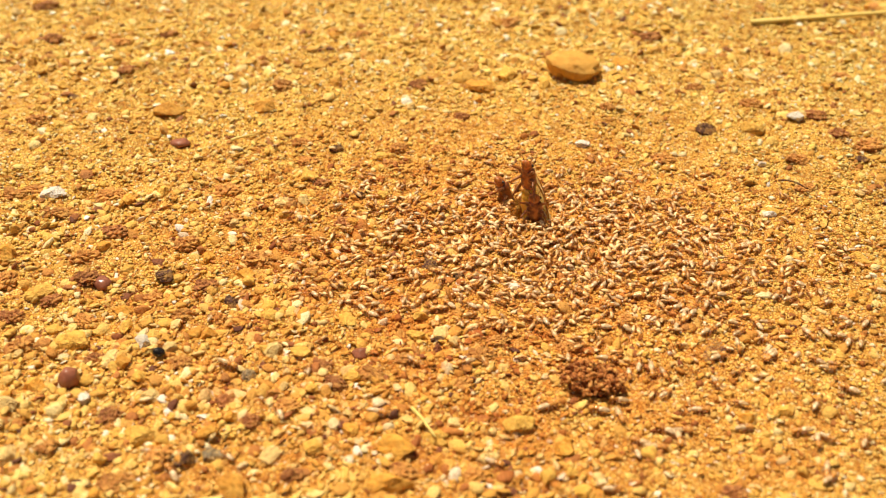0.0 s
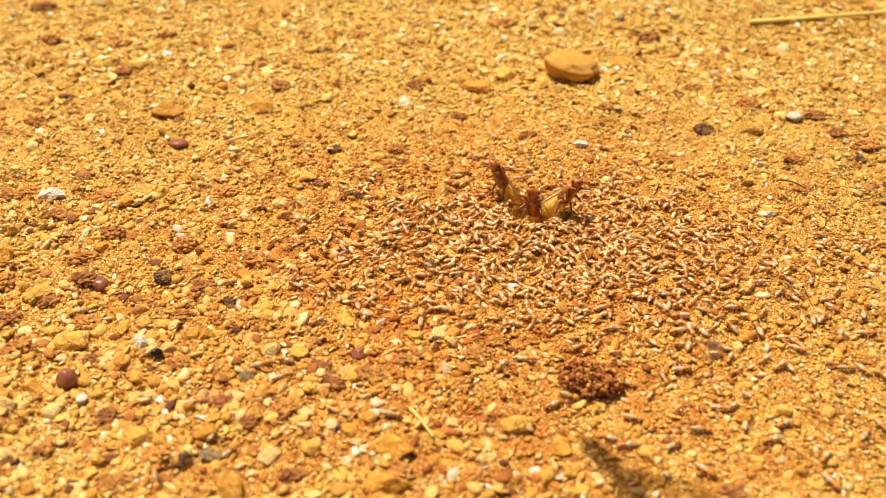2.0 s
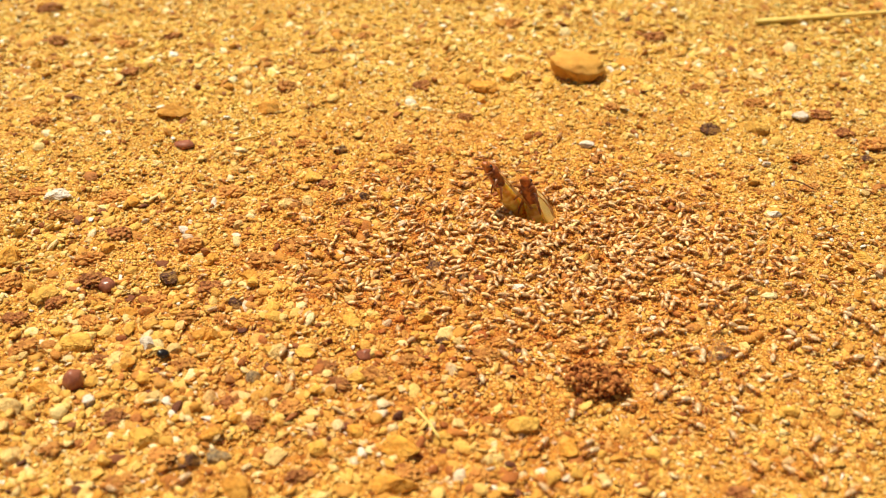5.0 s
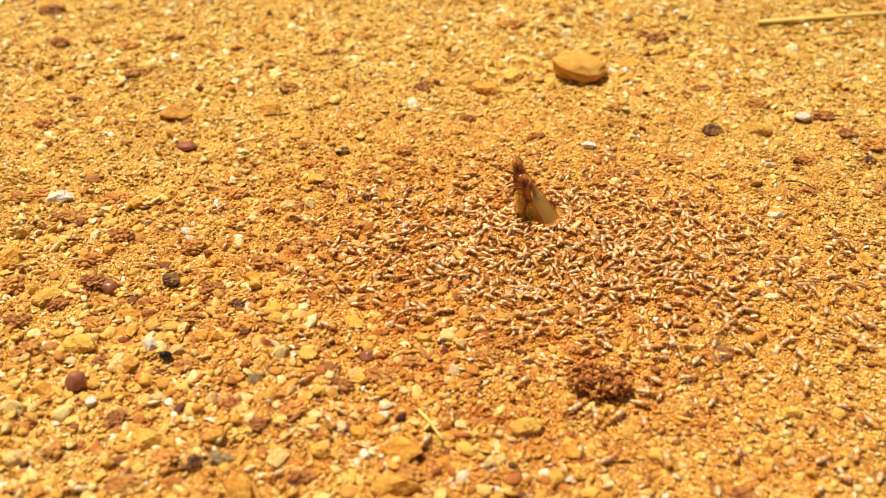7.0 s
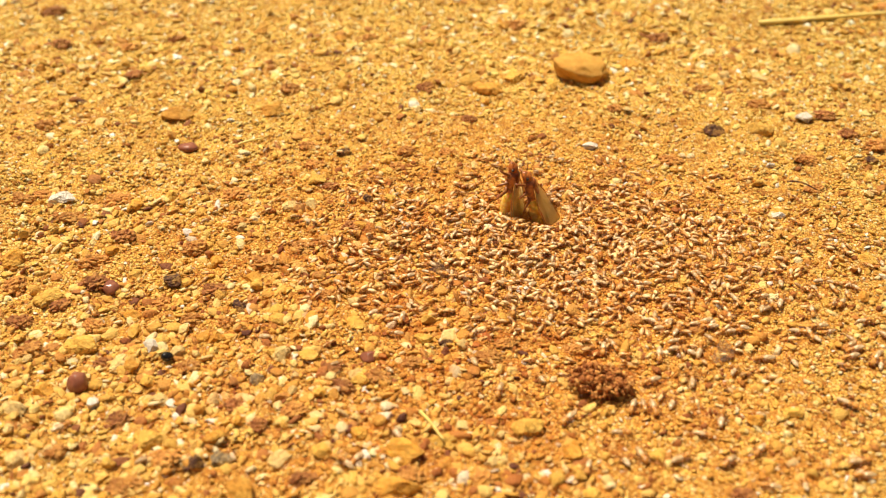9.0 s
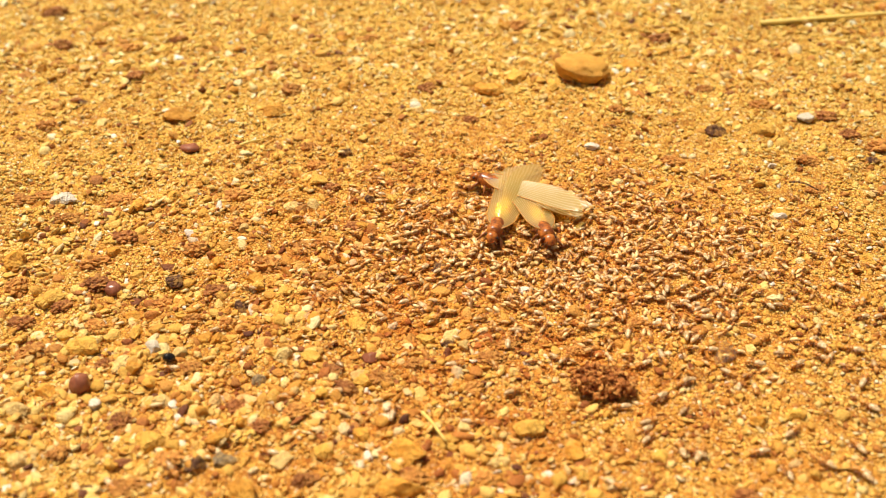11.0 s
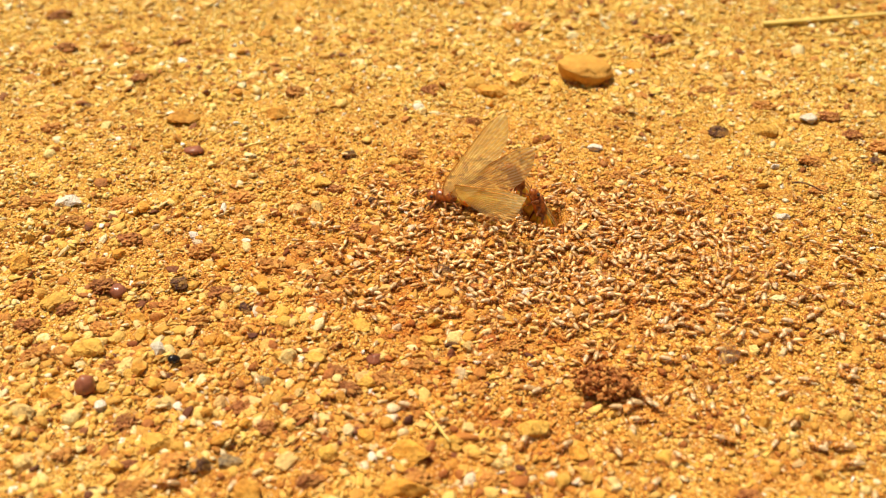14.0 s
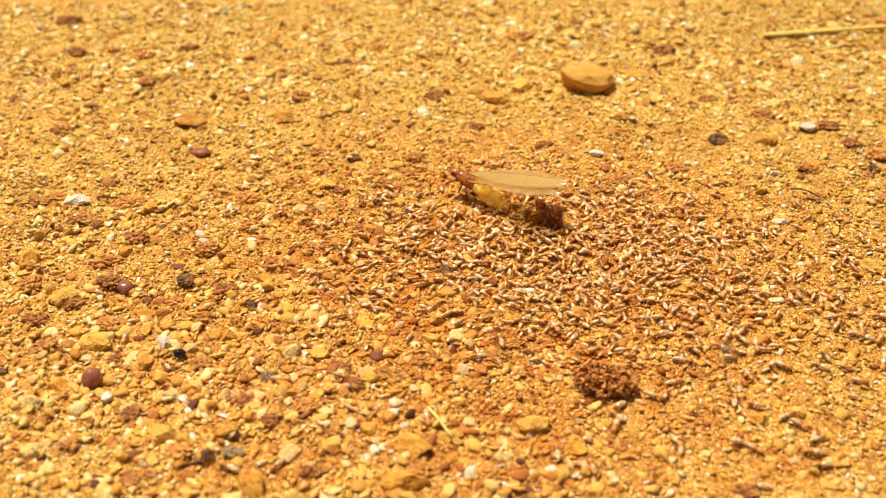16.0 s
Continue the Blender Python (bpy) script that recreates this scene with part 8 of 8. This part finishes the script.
    walk(wings_of(alates[8])[3], [(0, pose(-0.0009, -0.0010, 0.0009, -7, -0, -177)), (12, pose(-0.0009, -0.0010, 0.0009, -7, -0, -177)), (12.4, pose(-0.0009, -0.0010, 0.0009, -4, -8, -173)), (16, pose(-0.0009, -0.0010, 0.0009, -4, -8, -173))])
    walk(alates[9], [(0, pose(0.0042, 0.0042, -0.1800, 27, -87, 90)), (12.3, pose(0.0042, 0.0042, -0.1800, 27, -87, 90)), (12.5, pose(0.0009, 0.0044, -0.0903, 11, -82, 150)), (12.7, pose(-0.0025, 0.0046, -0.0006, 24, -78, 180)), (13, pose(-0.0042, 0.0064, 0.0024, 24, -82, 180)), (13.3, pose(-0.0029, 0.0051, 0.0035, 24, -78, 180)), (13.5, pose(-0.0053, 0.0051, 0.0074, 25, -71, 180)), (13.9, pose(-0.0060, 0.0052, 0.0078, 25, -68, 180)), (14.5, pose(-0.0083, 0.0044, 0.0088, 26, -58, 180)), (14.7, pose(-0.0090, 0.0044, 0.0095, 26, -58, 180)), (14.9, pose(-0.0104, 0.0048, 0.0080, 28, -51, 180)), (15.3, pose(-0.0084, 0.0048, 0.0076, 26, -59, 180)), (15.5, pose(-0.0092, 0.0063, 0.0080, 27, -55, 180)), (15.6, pose(-0.0112, 0.0109, 0.0060, 17, -29, 159)), (15.7, pose(-0.0132, 0.0154, 0.0040, 0, -8, 136)), (16, pose(-0.0170, 0.0107, 0.0050, 0, -17, 145))])
    walk(wings_of(alates[9])[0], [(0, pose(0.0007, 0.0011, 0.0010, -174, -1, 174)), (12.3, pose(0.0007, 0.0011, 0.0010, -174, -1, 174)), (12.7, pose(0.0007, 0.0011, 0.0010, -176, -8, 173)), (15.5, pose(0.0007, 0.0011, 0.0010, -176, -8, 173)), (15.7, pose(0.0007, 0.0011, 0.0010, -176, -9, 174)), (16, pose(0.0007, 0.0011, 0.0010, 166, -1, -134))])
    walk(wings_of(alates[9])[1], [(0, pose(-0.0009, 0.0010, 0.0009, -173, 2, 177)), (12.3, pose(-0.0009, 0.0010, 0.0009, -173, 2, 177)), (12.7, pose(-0.0009, 0.0010, 0.0009, -176, -8, 173)), (15.5, pose(-0.0009, 0.0010, 0.0009, -176, -8, 173)), (15.7, pose(-0.0009, 0.0010, 0.0009, -174, -3, 177)), (16, pose(-0.0009, 0.0010, 0.0009, 158, -30, -173))])
    walk(wings_of(alates[9])[2], [(0, pose(0.0007, -0.0011, 0.0010, -6, -3, -174)), (12.3, pose(0.0007, -0.0011, 0.0010, -6, -3, -174)), (12.7, pose(0.0007, -0.0011, 0.0010, -4, -8, -173)), (15.5, pose(0.0007, -0.0011, 0.0010, -4, -8, -173)), (15.7, pose(0.0007, -0.0011, 0.0010, 0, -11, 168)), (16, pose(0.0007, -0.0011, 0.0010, -13, -29, -178))])
    walk(wings_of(alates[9])[3], [(0, pose(-0.0009, -0.0010, 0.0009, -7, -0, -177)), (12.3, pose(-0.0009, -0.0010, 0.0009, -7, -0, -177)), (12.7, pose(-0.0009, -0.0010, 0.0009, -4, -8, -173)), (15.5, pose(-0.0009, -0.0010, 0.0009, -4, -8, -173)), (15.7, pose(-0.0009, -0.0010, 0.0009, -4, -6, 170)), (16, pose(-0.0009, -0.0010, 0.0009, -10, -29, 175))])
    walk(alates[10], [(0, pose(0.0048, 0.0048, -0.2020, 27, -87, 90)), (15.2, pose(0.0048, 0.0048, -0.2020, 27, -87, 90)), (15.45, pose(0.0028, 0.0031, -0.1025, 26, -87, 135)), (15.7, pose(0.0008, 0.0014, -0.0029, 24, -87, 180)), (16, pose(0.0012, 0.0004, 0.0012, -156, -87, 0))])
    walk(wings_of(alates[10])[0], [(0, pose(0.0007, 0.0011, 0.0010, -174, -1, 174)), (15.2, pose(0.0007, 0.0011, 0.0010, -174, -1, 174)), (15.7, pose(0.0007, 0.0011, 0.0010, -176, -8, 173)), (16, pose(0.0007, 0.0011, 0.0010, -176, -8, 173))])
    walk(wings_of(alates[10])[1], [(0, pose(-0.0009, 0.0010, 0.0009, -173, 2, 177)), (15.2, pose(-0.0009, 0.0010, 0.0009, -173, 2, 177)), (15.7, pose(-0.0009, 0.0010, 0.0009, -176, -8, 173)), (16, pose(-0.0009, 0.0010, 0.0009, -176, -8, 173))])
    walk(wings_of(alates[10])[2], [(0, pose(0.0007, -0.0011, 0.0010, -6, -3, -174)), (15.2, pose(0.0007, -0.0011, 0.0010, -6, -3, -174)), (15.7, pose(0.0007, -0.0011, 0.0010, -4, -8, -173)), (16, pose(0.0007, -0.0011, 0.0010, -4, -8, -173))])
    walk(wings_of(alates[10])[3], [(0, pose(-0.0009, -0.0010, 0.0009, -7, -0, -177)), (15.2, pose(-0.0009, -0.0010, 0.0009, -7, -0, -177)), (15.7, pose(-0.0009, -0.0010, 0.0009, -4, -8, -173)), (16, pose(-0.0009, -0.0010, 0.0009, -4, -8, -173))])


motions()
